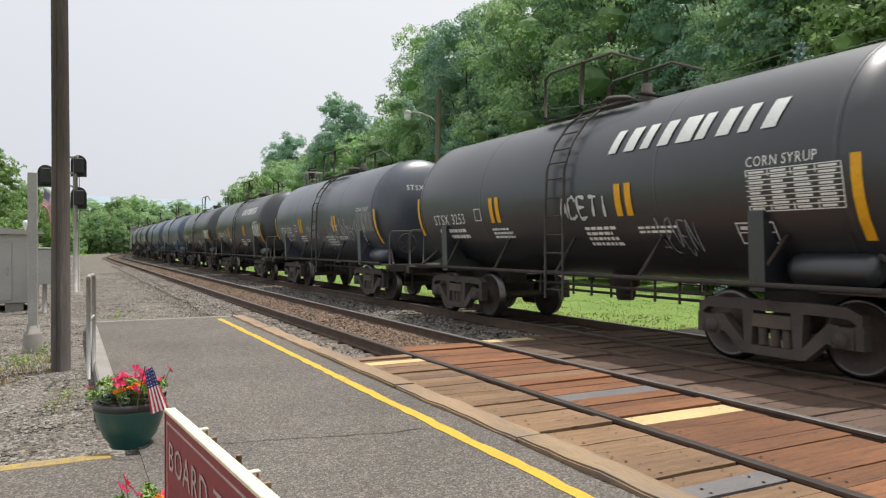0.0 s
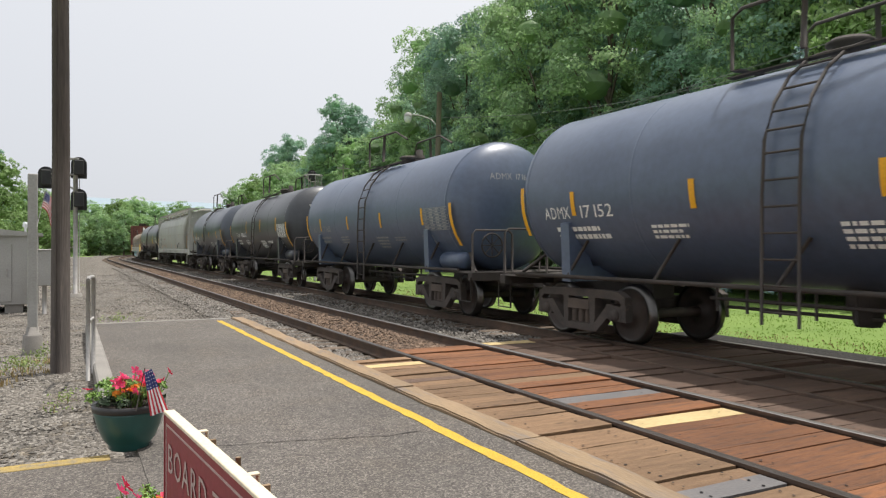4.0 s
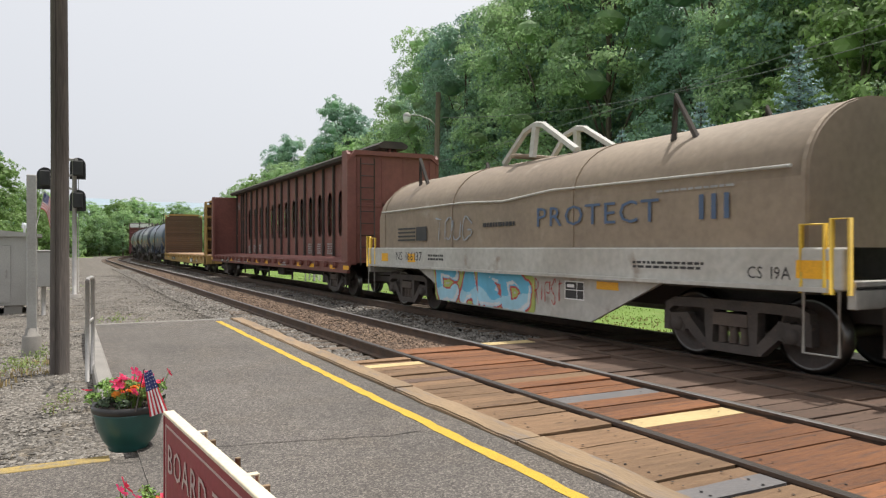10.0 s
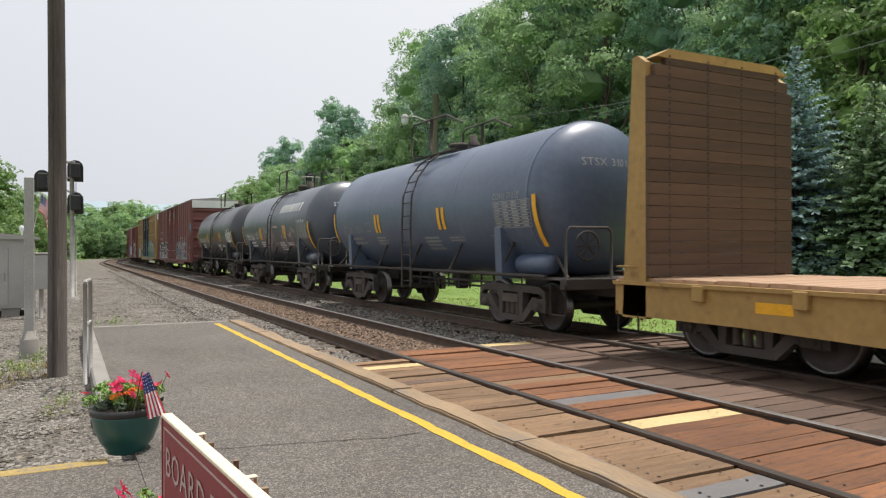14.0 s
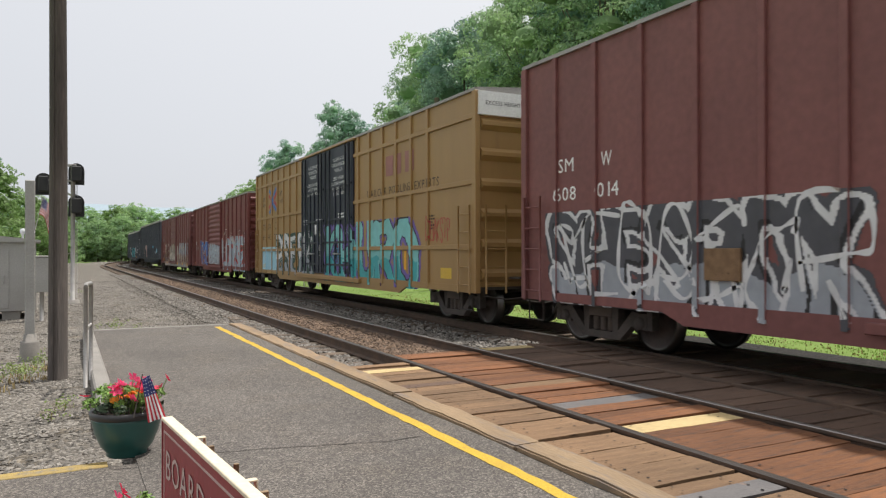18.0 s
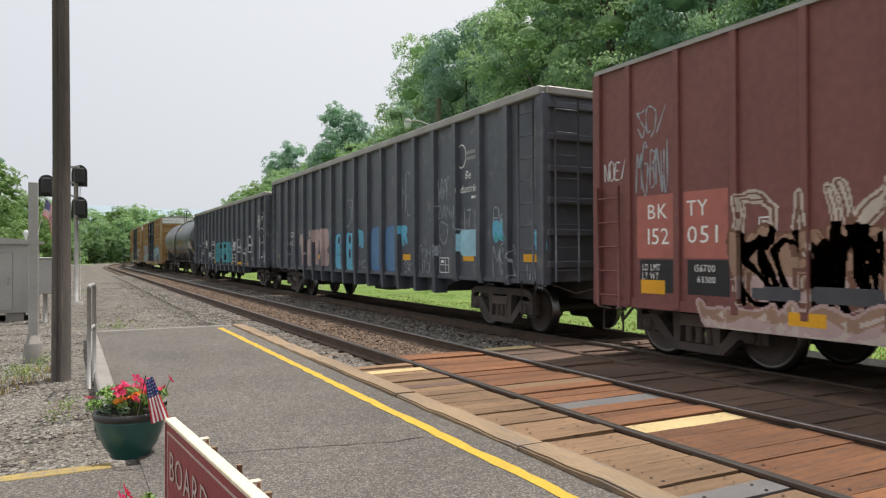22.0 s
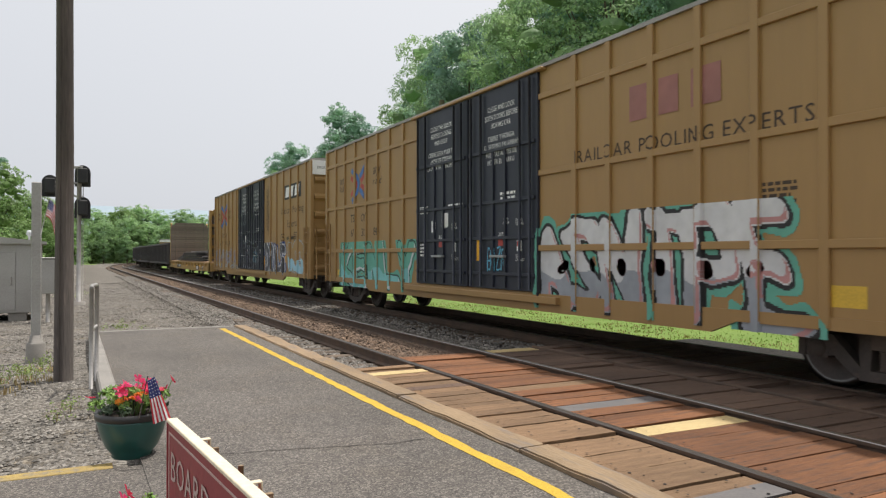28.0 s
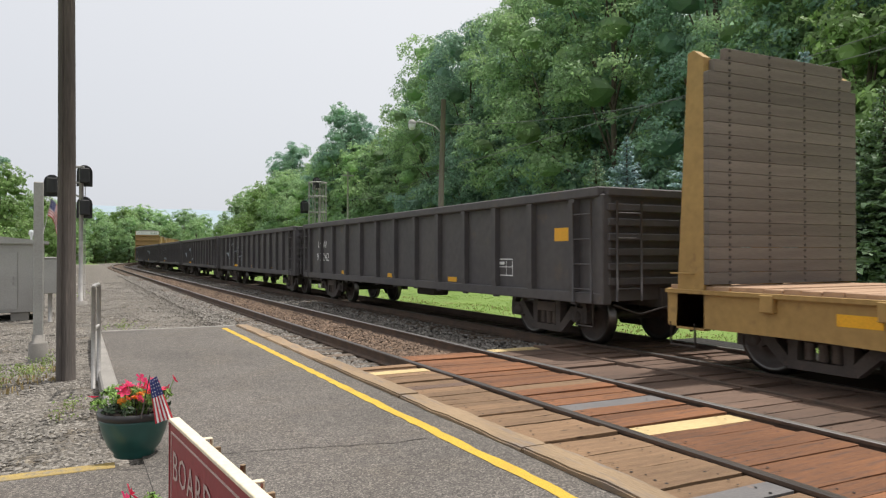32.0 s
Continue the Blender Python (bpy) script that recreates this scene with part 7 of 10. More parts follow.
    part("centre_sill", boxes((-0.35, 0.35, -L / 2 + 0.6, L / 2 - 0.6, 0.5, 1.06), (-1.2, 1.2, -1.5, 1.5, 0.55, 0.62), bevel=0.02), P_UNDER, car)
    part("brake_rig", boxes((-1.0, -0.6, -2.4, -1.5, 0.42, 0.72), (-0.9, -0.5, 1.8, 2.2, 0.45, 0.7), bevel=0.03), P_UNDER, car)
    part("brake_rod", tube([(-0.9, -h + 2.8, 0.62), (-0.9, h - 4.5, 0.6), (-1.1, h - 3.6, 0.7)], 0.02, 6), P_UNDER, car)
    brake_wheel(car, 0.0, -h - 0.2, 2.1, P_OXIDE)
    side = Side(L, 1.475)
    for a, t in ((4.05, "NOKL"), (5.3, "730219")):
        patch(car, side, a - 0.08, a + 0.75, 0.79, 1.02, S_BLACK, "number_ground", out=0.002)
        if a < 5:
            words(car, side, t, a, a + 0.6, 0.83, 0.99, D_WHITE)
        else:
            words(car, side, t, a, a + 0.65, 0.83, 0.99, D_WHITE)
    for y in (3.5, 6.0, -1.0, -4.5):
        part("brake_hanger", tube([(-1.25, y, 0.8), (-1.25, y, 0.34), (-1.25, y - 0.12, 0.34), (-1.25, y - 0.12, 0.8)], 0.02, 6), P_UNDER, car)
    for a in (1.1, 6.4, 10.3, 11.9, 13.5, 15.7, 18.2, 19.7, 21.8, 23.0):
        patch(car, side, a, a + 0.5, 0.86, 0.98, D_YEL, "reflector")
    words(car, side, "LD LMT", 7.4, 7.95, 0.92, 1.02, D_DIM)
    words(car, side, "LT WT", 7.4, 7.85, 0.79, 0.89, D_DIM)
    for a in (8.15, 9.6, 16.0):
        bars(car, side, a, a + 0.8, 0.82, 0.98, 2, D_DIM, int(a))
    inner = Side(L, 0.095)
    for a, z in ((4.25, 1.2), (5.4, 1.25), (6.6, 1.25), (15.0, 1.25), (16.2, 1.25), (17.4, 1.25), (1.6, 3.6), (20.6, 3.6)):
        bars(car, inner, a, a + 0.55, z, z + 0.42, 5, D_DIM, int(a * 3), out=0.006)
    return car


def bulkhead_flat(u0, u1, label, plank, top, marks, dark):
    car, L = start_car("bulkhead_flatcar", label, u0, u1, 2.75, "flatcar")
    h = L / 2 - 0.78
    n, board = 80, None
    for k in range(n):
        m = pose(random.uniform(-0.012, 0.012), -h + (k + 0.5) * 2 * h / n, 1.06 + random.uniform(-0.007, 0.007), random.uniform(-1, 1), 0, random.uniform(-0.3, 0.3))
        if board is None:
            board = part("deck_plank", boxes((-1.42, 1.42, -h / n * 0.96, h / n * 0.96, -0.04, 0.035), bevel=0.006), P_DECK, car, m=m)
        else:
            again(board, m, car)
    for s in (-1, 1):
        part("side_sill", prism([(-h, 1.03), (-h, 0.55), (-h + 2.2, 0.55), (-h + 4.2, 0.50), (h - 4.2, 0.50), (h - 2.2, 0.55), (h, 0.55), (h, 1.03)], "x", s * 1.42 - 0.04, s * 1.42 + 0.04), P_FLATYEL, car)
        part("sill_flange", boxes((s * 1.45 - 0.07, s * 1.45 + 0.07, -h, h, 0.99, 1.04)), P_FLATYEL, car)
    pocket = None
    for k in range(13):
        m = pose(-1.49, -h + 1.6 + k * (2 * h - 3.2) / 12, 0.93)
        if pocket is None:
            pocket = part("stake_pocket", boxes((-0.05, 0.05, -0.09, 0.09, -0.11, 0.10), bevel=0.012), P_FLATYEL, car, m=m)
        else:
            again(pocket, m, car)
    part("centre_sill", boxes((-0.4, 0.4, -L / 2 + 0.6, L / 2 - 0.6, 0.48, 1.0), (-1.3, 1.3, -h, h, 0.9, 1.0)), P_UNDER, car)
    part("brake_rig", boxes((-1.15, -0.7, -1.2, -0.2, 0.42, 0.7), bevel=0.03), P_UNDER, car)
    for s in (-1, 1):
        y0 = s * (h - 0.62)                      # inner face
        bh = top - 1.1
        # side frames taper towards the top
        for sx in (-1, 1):
            part("bulkhead_frame", prism([(y0, 0.52), (y0, top - 0.12), (y0 + s * 0.16, top), (y0 + s * 0.26, top - 0.02), (y0 + s * 0.44, 1.2), (y0 + s * 0.48, 0.52)], "x", sx * 1.40 - 0.06, sx * 1.40 + 0.06), P_FLATYEL, car, "tapered yellow side frame")
        k = 19
        pl = None
        for i in range(k):
            m = pose(0, y0 - s * 0.05, 1.11 + bh * (i + 0.5) / k)
            if pl is None:
                pl = part("plank", boxes((-1.47, 1.47, -0.045, 0.045, -bh / k / 2 + 0.0025, bh / k / 2 - 0.0025), bevel=0.004), plank, car, m=m)
            elif i < k - 2:
                again(pl, m, car)
            else:
                q = 0.10 if i == k - 2 else 0.30
                part("plank", boxes((-1.47 + q, 1.47 - q, -0.045, 0.045, -bh / k / 2 + 0.0025, bh / k / 2 - 0.0025), bevel=0.004), plank, car, m=m)
        for x in (-1.1, -0.35, 0.35, 1.1):
            bm = bmesh.new()
            for i in range(k):
                z = 1.11 + bh * (i + 0.5) / k
                for dz in (-0.045, 0.045):
                    add_box(bm, x - 0.014, x + 0.014, y0 - s * 0.10 - 0.006, y0 - s * 0.10 + 0.006, z + dz - 0.014, z + dz + 0.014)
            part("bolt_row", bm, P_UNDER, car)
        # the back: posts, beams and a ladder
        for x in (-1.0, 0.0, 1.0):
            part("bulkhead_post", prism([(y0 + s * 0.02, 1.05), (y0 + s * 0.02, top - 0.1), (y0 + s * 0.22, top - 0.1), (y0 + s * 0.5, 1.05)], "x", x - 0.05, x + 0.05), P_FLATYEL, car)
        for i in range(5):
            z = 1.35 + i * (top - 1.6) / 4
            part("bulkhead_beam", boxes((-1.36, 1.36, min(y0, y0 + s * 0.14), max(y0, y0 + s * 0.14), z - 0.08, z + 0.08), bevel=0.012), P_FLATYEL, car)
        if dark or s < 0:
            part("top_cap", prism([(-1.42, top - 0.14), (-1.18, top + 0.05), (1.18, top + 0.05), (1.42, top - 0.14), (1.42, top - 0.24), (-1.42, top - 0.24)], "y", min(y0 - s * 0.02, y0 + s * 0.2), max(y0 - s * 0.02, y0 + s * 0.2)) if not dark else
                 prism([(-1.36, top - 0.05), (-1.1, top + 0.08), (1.1, top + 0.08), (1.36, top - 0.05)], "y", min(y0 - s * 0.1, y0 + s * 0.2), max(y0 - s * 0.1, y0 + s * 0.2)), P_FLATYEL, car)
        part("end_ladder", ladder(y0 + s * 0.66, -1.0, -0.55, 1.0, top - 0.1, 9, axis="x"), P_FLATYEL, car)
        part("end_sill", boxes((-1.42, 1.42, s * h - 0.06, s * h + 0.06, 0.55, 1.05), bevel=0.01), P_FLATYEL, car)
        part("flank_grab", tube([(-1.5, y0 + s * 0.12, 1.25), (-1.53, y0 + s * 0.12, 1.25), (-1.53, y0 + s * 0.5, 1.25), (-1.5, y0 + s * 0.5, 1.25)], 0.014, 6), P_FLATYEL, car)
        step_iron(car, s * (h - 0.25), x=-1.45, z0=0.3, z1=0.6)
        brake_wheel(car, 0.3, y0 + s * 0.7, 2.2, P_UNDER) if s < 0 else None
    side = Side(L, 1.462)
    for a in (3.2, 10.6, 14.2, 16.4):
        patch(car, side, a, a + 0.5, 0.74, 0.87, D_YEL, "reflector")
    patch(car, side, 5.6, 7.7, 0.62, 0.86, S_BLACK, "number_ground", out=0.002)
    words(car, side, marks, 5.75, 7.55, 0.66, 0.82, D_WHITE)
    patch(car, side, 15.05, 16.2, 0.56, 0.84, S_BLACK, "emblem_ground", out=0.002)
    block_logo(car, side, 15.15, 15.95, 0.60, 0.80, D_WHITE, 3, 0.4)
    words(car, side, "GSH72A", 13.4, 13.8, 0.74, 0.82, D_BROWN)
    bars(car, side, 16.9, 17.7, 0.62, 0.68, 1, D_BROWN, 4)
    patch(car, side, 17.6, 17.95, 0.58, 0.80, S_BLACK, "service_ground", out=0.002)
    frame_box(car, side, 17.6, 17.95, 0.58, 0.80, D_WHITE)
    return car, L


# ---- the cars of the train, in the order in which they pass ----
c, sd, L = tank_car(3.3, 16.5, P_BLACK, "black corn syrup tank car with white stencils and scrawls", "STSX 3253")
block_logo(c, sd, 7.95, 11.0, 2.86, 3.2, D_WHITE, 9, 0.3)
scribble(c, sd, "ACETI", 6.75, 8.0, 1.92, 2.26, S_WHITE, 0.032, 2, 0.05)
scribble(c, sd, "SEVEN", 8.85, 9.55, 1.42, 1.85, S_GREY, 0.011, 4, 0.15)
c, sd, L = tank_car(16.5, 29.5, P_SLATE, "dark grey corn syrup tank car with white graffiti", "STSX 3252", load=("LD LMT 197300 LB 89500 KG", "LT WT 65700 LB 29800 KG"))
scribble(c, sd, "KSEMPRS", 5.3, 6.5, 1.75, 2.12, S_WHITE, 0.013, 6, 0.2)
scribble(c, sd, "HUBERPRC", 6.7, 8.4, 1.45, 1.8, S_WHITE, 0.014, 9, 0.2)
scribble(c, sd, "HAZERDSYKWM", 7.6, 10.9, 1.72, 2.15, S_WHITE, 0.013, 7, 0.3)
c, sd, L = tank_car(29.5, 42.4, P_BLACK, "black corn syrup tank car with white blocks high on its flank", "STSX 3374", load=("LD LMT 198400 LB 90000 KG", "LT WT 64600 LB 29300 KG"))
block_logo(c, sd, 7.8, 10.6, 2.86, 3.16, D_WHITE, 9, 0.3)
c, sd, L = tank_car(42.4, 55.3, P_BLACK, "black tank car with amber reflector strips", "ADMX 17590", kind="plain", lines=4)
c, sd, L = tank_car(55.3, 68.4, P_BLUE, "pale blue-grey tank car with amber reflector strips", "ADMX 17152", kind="plain")
c, sd, L = tank_car(68.4, 81.5, P_BLUE, "blue-grey tank car with amber reflector strips", "ADMX 17160", kind="plain", markcol=D_DIM)
c, sd, L = tank_car(81.5, 94.6, P_DUSTY, "dusty black tank car with amber reflector strips", "TILX 170633", kind="plain", spread=(2.8, 3.56, 3.76, 4.87), strips=(4.94, 7.6, 10.2))
scribble(c, sd, "WASH", 4.7, 5.8, 1.6, 2.05, S_GREY, 0.014, 8, 0.2)
c, sd, L = tank_car(94.6, 107.0, P_SLATE, "slate grey tank car behind a hopper car", "ADMX 16385", kind="plain", load=("LD LMT 201800 LB 91550 KG", "LT WT 61200 LB 27750 KG"))
hopper_car(107.0, 126.4)
c, sd, L = tank_car(126.4, 145.4, P_BLACK, "long black tank car with a yellow placard", "STAX 20688", zc=2.45, r=1.47, kind="plain", spread=(3.2, 3.95, 4.1, 5.2), strips=(7.98, 11.35, 14.34))
patch(c, sd, 13.3, 14.15, 1.85, 2.30, D_YELPAD, "placard", "faded yellow placard")
scribble(c, sd, "STRANGEWVE", 7.4, 9.6, 1.48, 1.78, S_GREY, 0.02, 12, 0.2)
coil_car(144.9, 159.0)
centre_beam_car(159.1, 183.6)
bulkhead_flat(183.6, 205.7, "empty yellow bulkhead flatcar with dark plank bulkheads", P_BULKDARK, 4.22, "TTPX 904589", True)
c, sd, L = tank_car(205.7, 218.9, P_BLUE, "blue-grey corn syrup tank car", "STSX 3101", markcol=D_DIM)
c, sd, L = tank_car(218.9, 231.6, P_SLATE, "grimy dark tank car with white blocks and streaks", "STSX 3266")
block_logo(c, sd, 7.6, 10.4, 2.86, 3.16, D_WHITE, 9, 0.3)
scribble(c, sd, "SMEARS", 5.2, 9.6, 1.5, 2.3, S_ROSE, 0.04, 14, 0.3)
c, sd, L = tank_car(231.6, 244.3, P_BLACK, "black tank car with an orange scrawl", "STSX 51403")
scribble(c, sd, "RUKZ", 6.7, 7.9, 2.05, 2.45, S_OCHRE, 0.03, 15, 0.08)


def spaced(a0, a1, n):
    return [a0 + (a1 - a0) * i / (n - 1) for i in range(n)]


def big_box(u0, u1, skin, label, door_skin, rails, cap, rw=0.05):
    L = u1 - u0
    ribs = [1.70, 2.50, 3.37, 4.24, 5.06, 5.88, 6.74] + [L - q for q in (7.32, 6.50, 5.60, 4.75, 3.88, 3.0)] if rails else [1.75] + spaced(2.75, 6.75, 5) + [L - q for q in (6.46, 5.50, 4.51, 3.51, 2.50, 1.50)]
    return box_car(u0, u1, skin, label, 4.72, 0.70, ribs, (7.6, 12.5), door_skin, rails, cap, end_ribs=6, rw=rw)


c, sd, L = big_box(244.3, 264.35, P_MAROON, "brown-red high boxcar with graffiti low on its flank", P_MAROON, (), D_WHITE)
mural(c, sd, "SHESROX", 1.7, 7.1, 0.74, 2.0, (S_WHITE, S_CHAR, S_GREY, S_BLACK, S_CHAR), 0.14, 21, cloud=True, shade=0.07)
scribble(c, sd, "SEOBSGR", 1.8, 7.0, 0.84, 2.0, S_WHITE, 0.04, 27, 0.25)
mural(c, sd, "DSTREO", 12.4, 17.0, 0.78, 2.0, (S_SKY, S_ROSE, S_CREAM, S_GREY, S_SKY), 0.10, 22, worn=0.25, shade=0.03)
mural(c, sd, "GSOESKAB", 12.5, 17.0, 0.8, 1.95, (S_CHAR, S_PALE, S_GREY, S_WHITE, S_SKY), 0.035, 28, shade=0.02, worn=0.3)
mural(c, sd, "O", 18.78, 19.10, 2.62, 3.08, (S_SKY, S_SKY, S_SKY, S_SKY, S_SKY), 0.17, 23)
scribble(c, sd, "COEST", 13.65, 15.3, 2.06, 2.34, S_WHITE, 0.018, 24, 0.2)
words(c, sd, "SM", 1.80, 2.24, 2.80, 3.02, D_WHITE)
words(c, sd, "W", 2.88, 3.14, 2.80, 3.02, D_WHITE)
words(c, sd, "608", 1.72, 2.30, 2.34, 2.56, D_WHITE)
words(c, sd, "014", 2.78, 3.30, 2.34, 2.56, D_WHITE)
patch(c, sd, 2.11, 2.67, 1.13, 1.22, D_YELPAD, "notice", "yellow height notice")
words(c, sd, "LD LMT 206600", 2.02, 2.73, 1.64, 1.73, D_WHITE)
words(c, sd, "LT WT 79400", 2.02, 2.73, 1.50, 1.59, D_WHITE)
patch(c, sd, 2.05, 2.5, 0.79, 0.99, D_YEL, "reflector")
for k, t in enumerate(("IMPORTANT", "CLOSE THIS DOOR", "BEFORE CLOSING", "MAIN DOOR")):
    words(c, sd, t, 8.9 - 0.034 * len(t), 8.9 + 0.034 * len(t), 4.22 - 0.17 * k, 4.33 - 0.17 * k, D_WHITE, out=0.068)
bars(c, sd, 10.6, 11.5, 3.9, 4.25, 4, D_DIM, 32, out=0.07)
patch(c, sd, 17.9, 18.4, 0.78, 1.0, D_YEL, "reflector")
part("placard_board", boxes((-1.50, -1.455, L / 2 - 5.45, L / 2 - 4.9, 1.15, 1.55), bevel=0.006), M_PLANK_TAN, c, "weathered square placard board")
patch(c, sd, 12.7, 13.2, 0.82, 0.92, D_YEL, "reflector")
patch(c, sd, 17.83, 18.27, 1.40, 1.68, S_BLACK, "service_ground", out=0.002)
frame_box(c, sd, 17.83, 18.27, 1.40, 1.68, D_WHITE)
for k in range(3):
    bars(c, sd, 16.75 + 0.5 * k, 16.95 + 0.5 * k, 1.9 + 0.18 * k, 2.5 + 0.1 * k, 6, D_DIM, 34 + k)
scribble(c, sd, "MSWR", 17.6, 18.5, 1.0, 1.35, S_WHITE, 0.014, 25, 0.15)
bars(c, sd, 15.5, 16.3, 2.0, 2.3, 5, D_DIM, 33)

TB = (1.62, 2.91, 4.22)


def pool_car(u0, u1, num, label, rails=TB, experts="RAILCAR POOLING EXPERTS", b=0.0, emblem=(2.81, 4.04, 3.04, 4.06), q=0.0):
    c, sd, L = big_box(u0, u1, P_YELLOW, label, P_DOOR, rails, D_WHITE, 0.06 if rails else 0.05)
    x_logo(c, sd, *emblem)
    words(c, sd, "next", 1.84 + b / 3, 2.36 + b / 3, 3.60, 3.79, D_BROWN, 0.2)
    words(c, sd, "load", 1.84 + b / 3, 2.36 + b / 3, 3.37, 3.56, D_BROWN, 0.2)
    words(c, sd, "any", 4.45 + b / 2, 5.0 + b / 2, 3.66, 3.84, D_BROWN, 0.2)
    words(c, sd, "road", 4.45 + b / 2, 5.05 + b / 2, 3.38, 3.57, D_BROWN, 0.2)
    words(c, sd, "TB", 1.84 + q, 2.36 + q, 2.43, 2.66, D_BROWN, 0.15)
    words(c, sd, "OX", 2.70 + q, 3.23 + q, 2.43, 2.66, D_BROWN, 0.15)
    if rails:
        words(c, sd, num[:2], 1.88 + q, 2.34 + q, 2.03, 2.24, D_BROWN)
    else:                                        # one figure stands before the rest
        words(c, sd, num[0], 2.19, 2.42, 2.0, 2.22, D_BROWN)
        words(c, sd, num[1:3], 2.82, 3.24, 2.0, 2.22, D_BROWN)
        num = num[:2] + num[3:]
    words(c, sd, num[2:4], 2.73 + q, 3.19 + q, 2.03, 2.24, D_BROWN)
    words(c, sd, num[4:], 3.65 + q, 4.10 + q, 2.03, 2.24, D_BROWN)
    if q < 0.5:
        frame_box(c, sd, 3.76, 4.02, 2.42, 2.68, D_BROWN, cut=False)
    patch(c, sd, 1.83, 2.40, 0.90, 1.06, D_YELPAD, "notice", "yellow notice plate")
    for a, line in ((11.32, ("CLOSE AND LOCK", "BOTH DOORS BEFORE", "MOVING CAR")), (8.86, ("CLOSE THIS DOOR", "BEFORE CLOSING", "MAIN DOOR"))):
        for k, t in enumerate(line):
            words(c, sd, t, a - 0.034 * len(t), a + 0.034 * len(t), 4.22 - 0.16 * k, 4.32 - 0.16 * k, D_WHITE, out=0.066)
    for a, line in ((11.32, ("CIERRE Y PONGA", "EL SEGURO EN AMBAS", "PUERTAS ANTES DE", "MOVER EL CARRO")), (8.86, ("CIERRE ESTA PUERTA", "ANTES DE CERRAR", "LA PUERTA PRINCIPAL"))):
        for k, t in enumerate(line):
            words(c, sd, t, a - 0.034 * len(t), a + 0.034 * len(t), 3.66 - 0.15 * k, 3.755 - 0.15 * k, D_WHITE, out=0.066)
    for b in (0.0, -2.47):
        for t, a, z in (("OPEN", 11.40, 2.14), ("ABRIR", 11.39, 2.07), ("CLOSE", 11.82, 2.11), ("CERRAR", 11.82, 2.04), ("ASD", 11.23, 1.84), ("SEAL", 11.82, 1.46), ("CANDADO", 11.82, 1.39)):
            hi = 0.085 if t == "ASD" else 0.055
            words(c, sd, t, a + b, a + b + (0.2 if t == "ASD" else 0.045 * len(t)), z, z + hi, D_WHITE, out=0.066)
        patch(c, sd, 11.23 + b, 11.39 + b, 1.67, 1.80, S_RED, "notice", "small red notice", out=0.066)
        patch(c, sd, 11.87 + b, 12.03 + b, 1.57, 1.76, D_WHITE, "notice", out=0.066)
        patch(c, sd, 11.88 + b, 11.96 + b, 1.66, 1.75, S_RED, "notice", out=0.07)
    bars(c, sd, 9.2, 10.05, 2.46, 2.58, 2, D_WHITE, 43, out=0.066)
    bars(c, sd, 7.8, 8.3, 2.42, 2.6, 4, D_WHITE, 44, out=0.066)
    bars(c, sd, 7.82, 8.05, 1.45, 1.85, 5, D_WHITE, 45, out=0.066)
    bars(c, sd, 11.3, 11.9, 2.5, 2.68, 2, D_WHITE, 41, out=0.066)
    patch(c, sd, 10.42, 10.52, 1.39, 1.85, D_YEL, "reflector", out=0.066)
    scribble(c, Side(L, 1.52), "BIZR", 10.84, 11.5, 1.2, 1.62, S_SKY, 0.02, int(u0), 0.08)
    patch(c, sd, 7.6, 12.5, 0.74, 0.82, P_YELLOW, "door_track_face", out=0.075)
    patch(c, sd, 8.9, 9.2, 2.1, 2.4, D_WHITE, "notice", out=0.066)
    patch(c, sd, 8.4, 8.6, 2.0, 2.25, D_WHITE, "notice", out=0.066)
    patch(c, sd, 17.75, 18.25, 0.95, 1.18, D_YELPAD, "notice", "yellow notice plate")
    patch(c, sd, 12.5, 12.62, 1.1, 1.55, D_YEL, "reflector", flat=False)
    patch(c, sd, 15.85, 15.97, 1.1, 1.55, D_YEL, "reflector", flat=False)
    bars(c, sd, 17.0, 17.5, 2.0, 2.35, 5, D_BROWN, 42)
    if experts:
        block_logo(c, sd, 14.75, 16.5, 3.42, 3.92, S_DULL, 3, 0.0)
        words(c, sd, experts, 13.5, 17.7, 2.96, 3.16, D_BROWN)
    V, F, w = layout("EXCESS HEIGHT CAR")
    h = L / 2 - 0.85
    flat_mesh("lettering", [(-1.3 + 1.1 * x / w, -h - 0.094, 4.42 + 0.12 * y) for x, y in V], F, D_BLACK, c)
    V, F, w = layout("TBOX " + num)
    flat_mesh("lettering", [(0.35 + 0.9 * x / w, -h - 0.094, 4.42 + 0.12 * y) for x, y in V], F, D_BLACK, c)
    return c, sd, L


c, sd, L = pool_car(264.35, 284.5, "664078", "ochre yellow boxcar with black doors and teal graffiti")
mural(c, sd, "BSERK", 4.15, 8.9, 0.76, 2.05, (S_GREEN, S_WHITE, S_GREY, S_GREEN, S_GREEN), 0.13, 51, cloud=True)
mural(c, sd, "KHURO", 10.2, 16.6, 0.72, 2.2, (S_BLACK, S_TURQ, S_TEAL, S_TURQ, S_PURPLE), 0.19, 52, cloud=True)
patch(c, sd, 1.78, 4.1, 0.84, 1.74, S_LTBLUE, "paint_patch", "pale blue painted patch", flat=False, cols=60)
scribble(c, sd, "DUAKSTP", 17.1, 18.2, 1.75, 2.25, S_RED, 0.016, 53, 0.1)


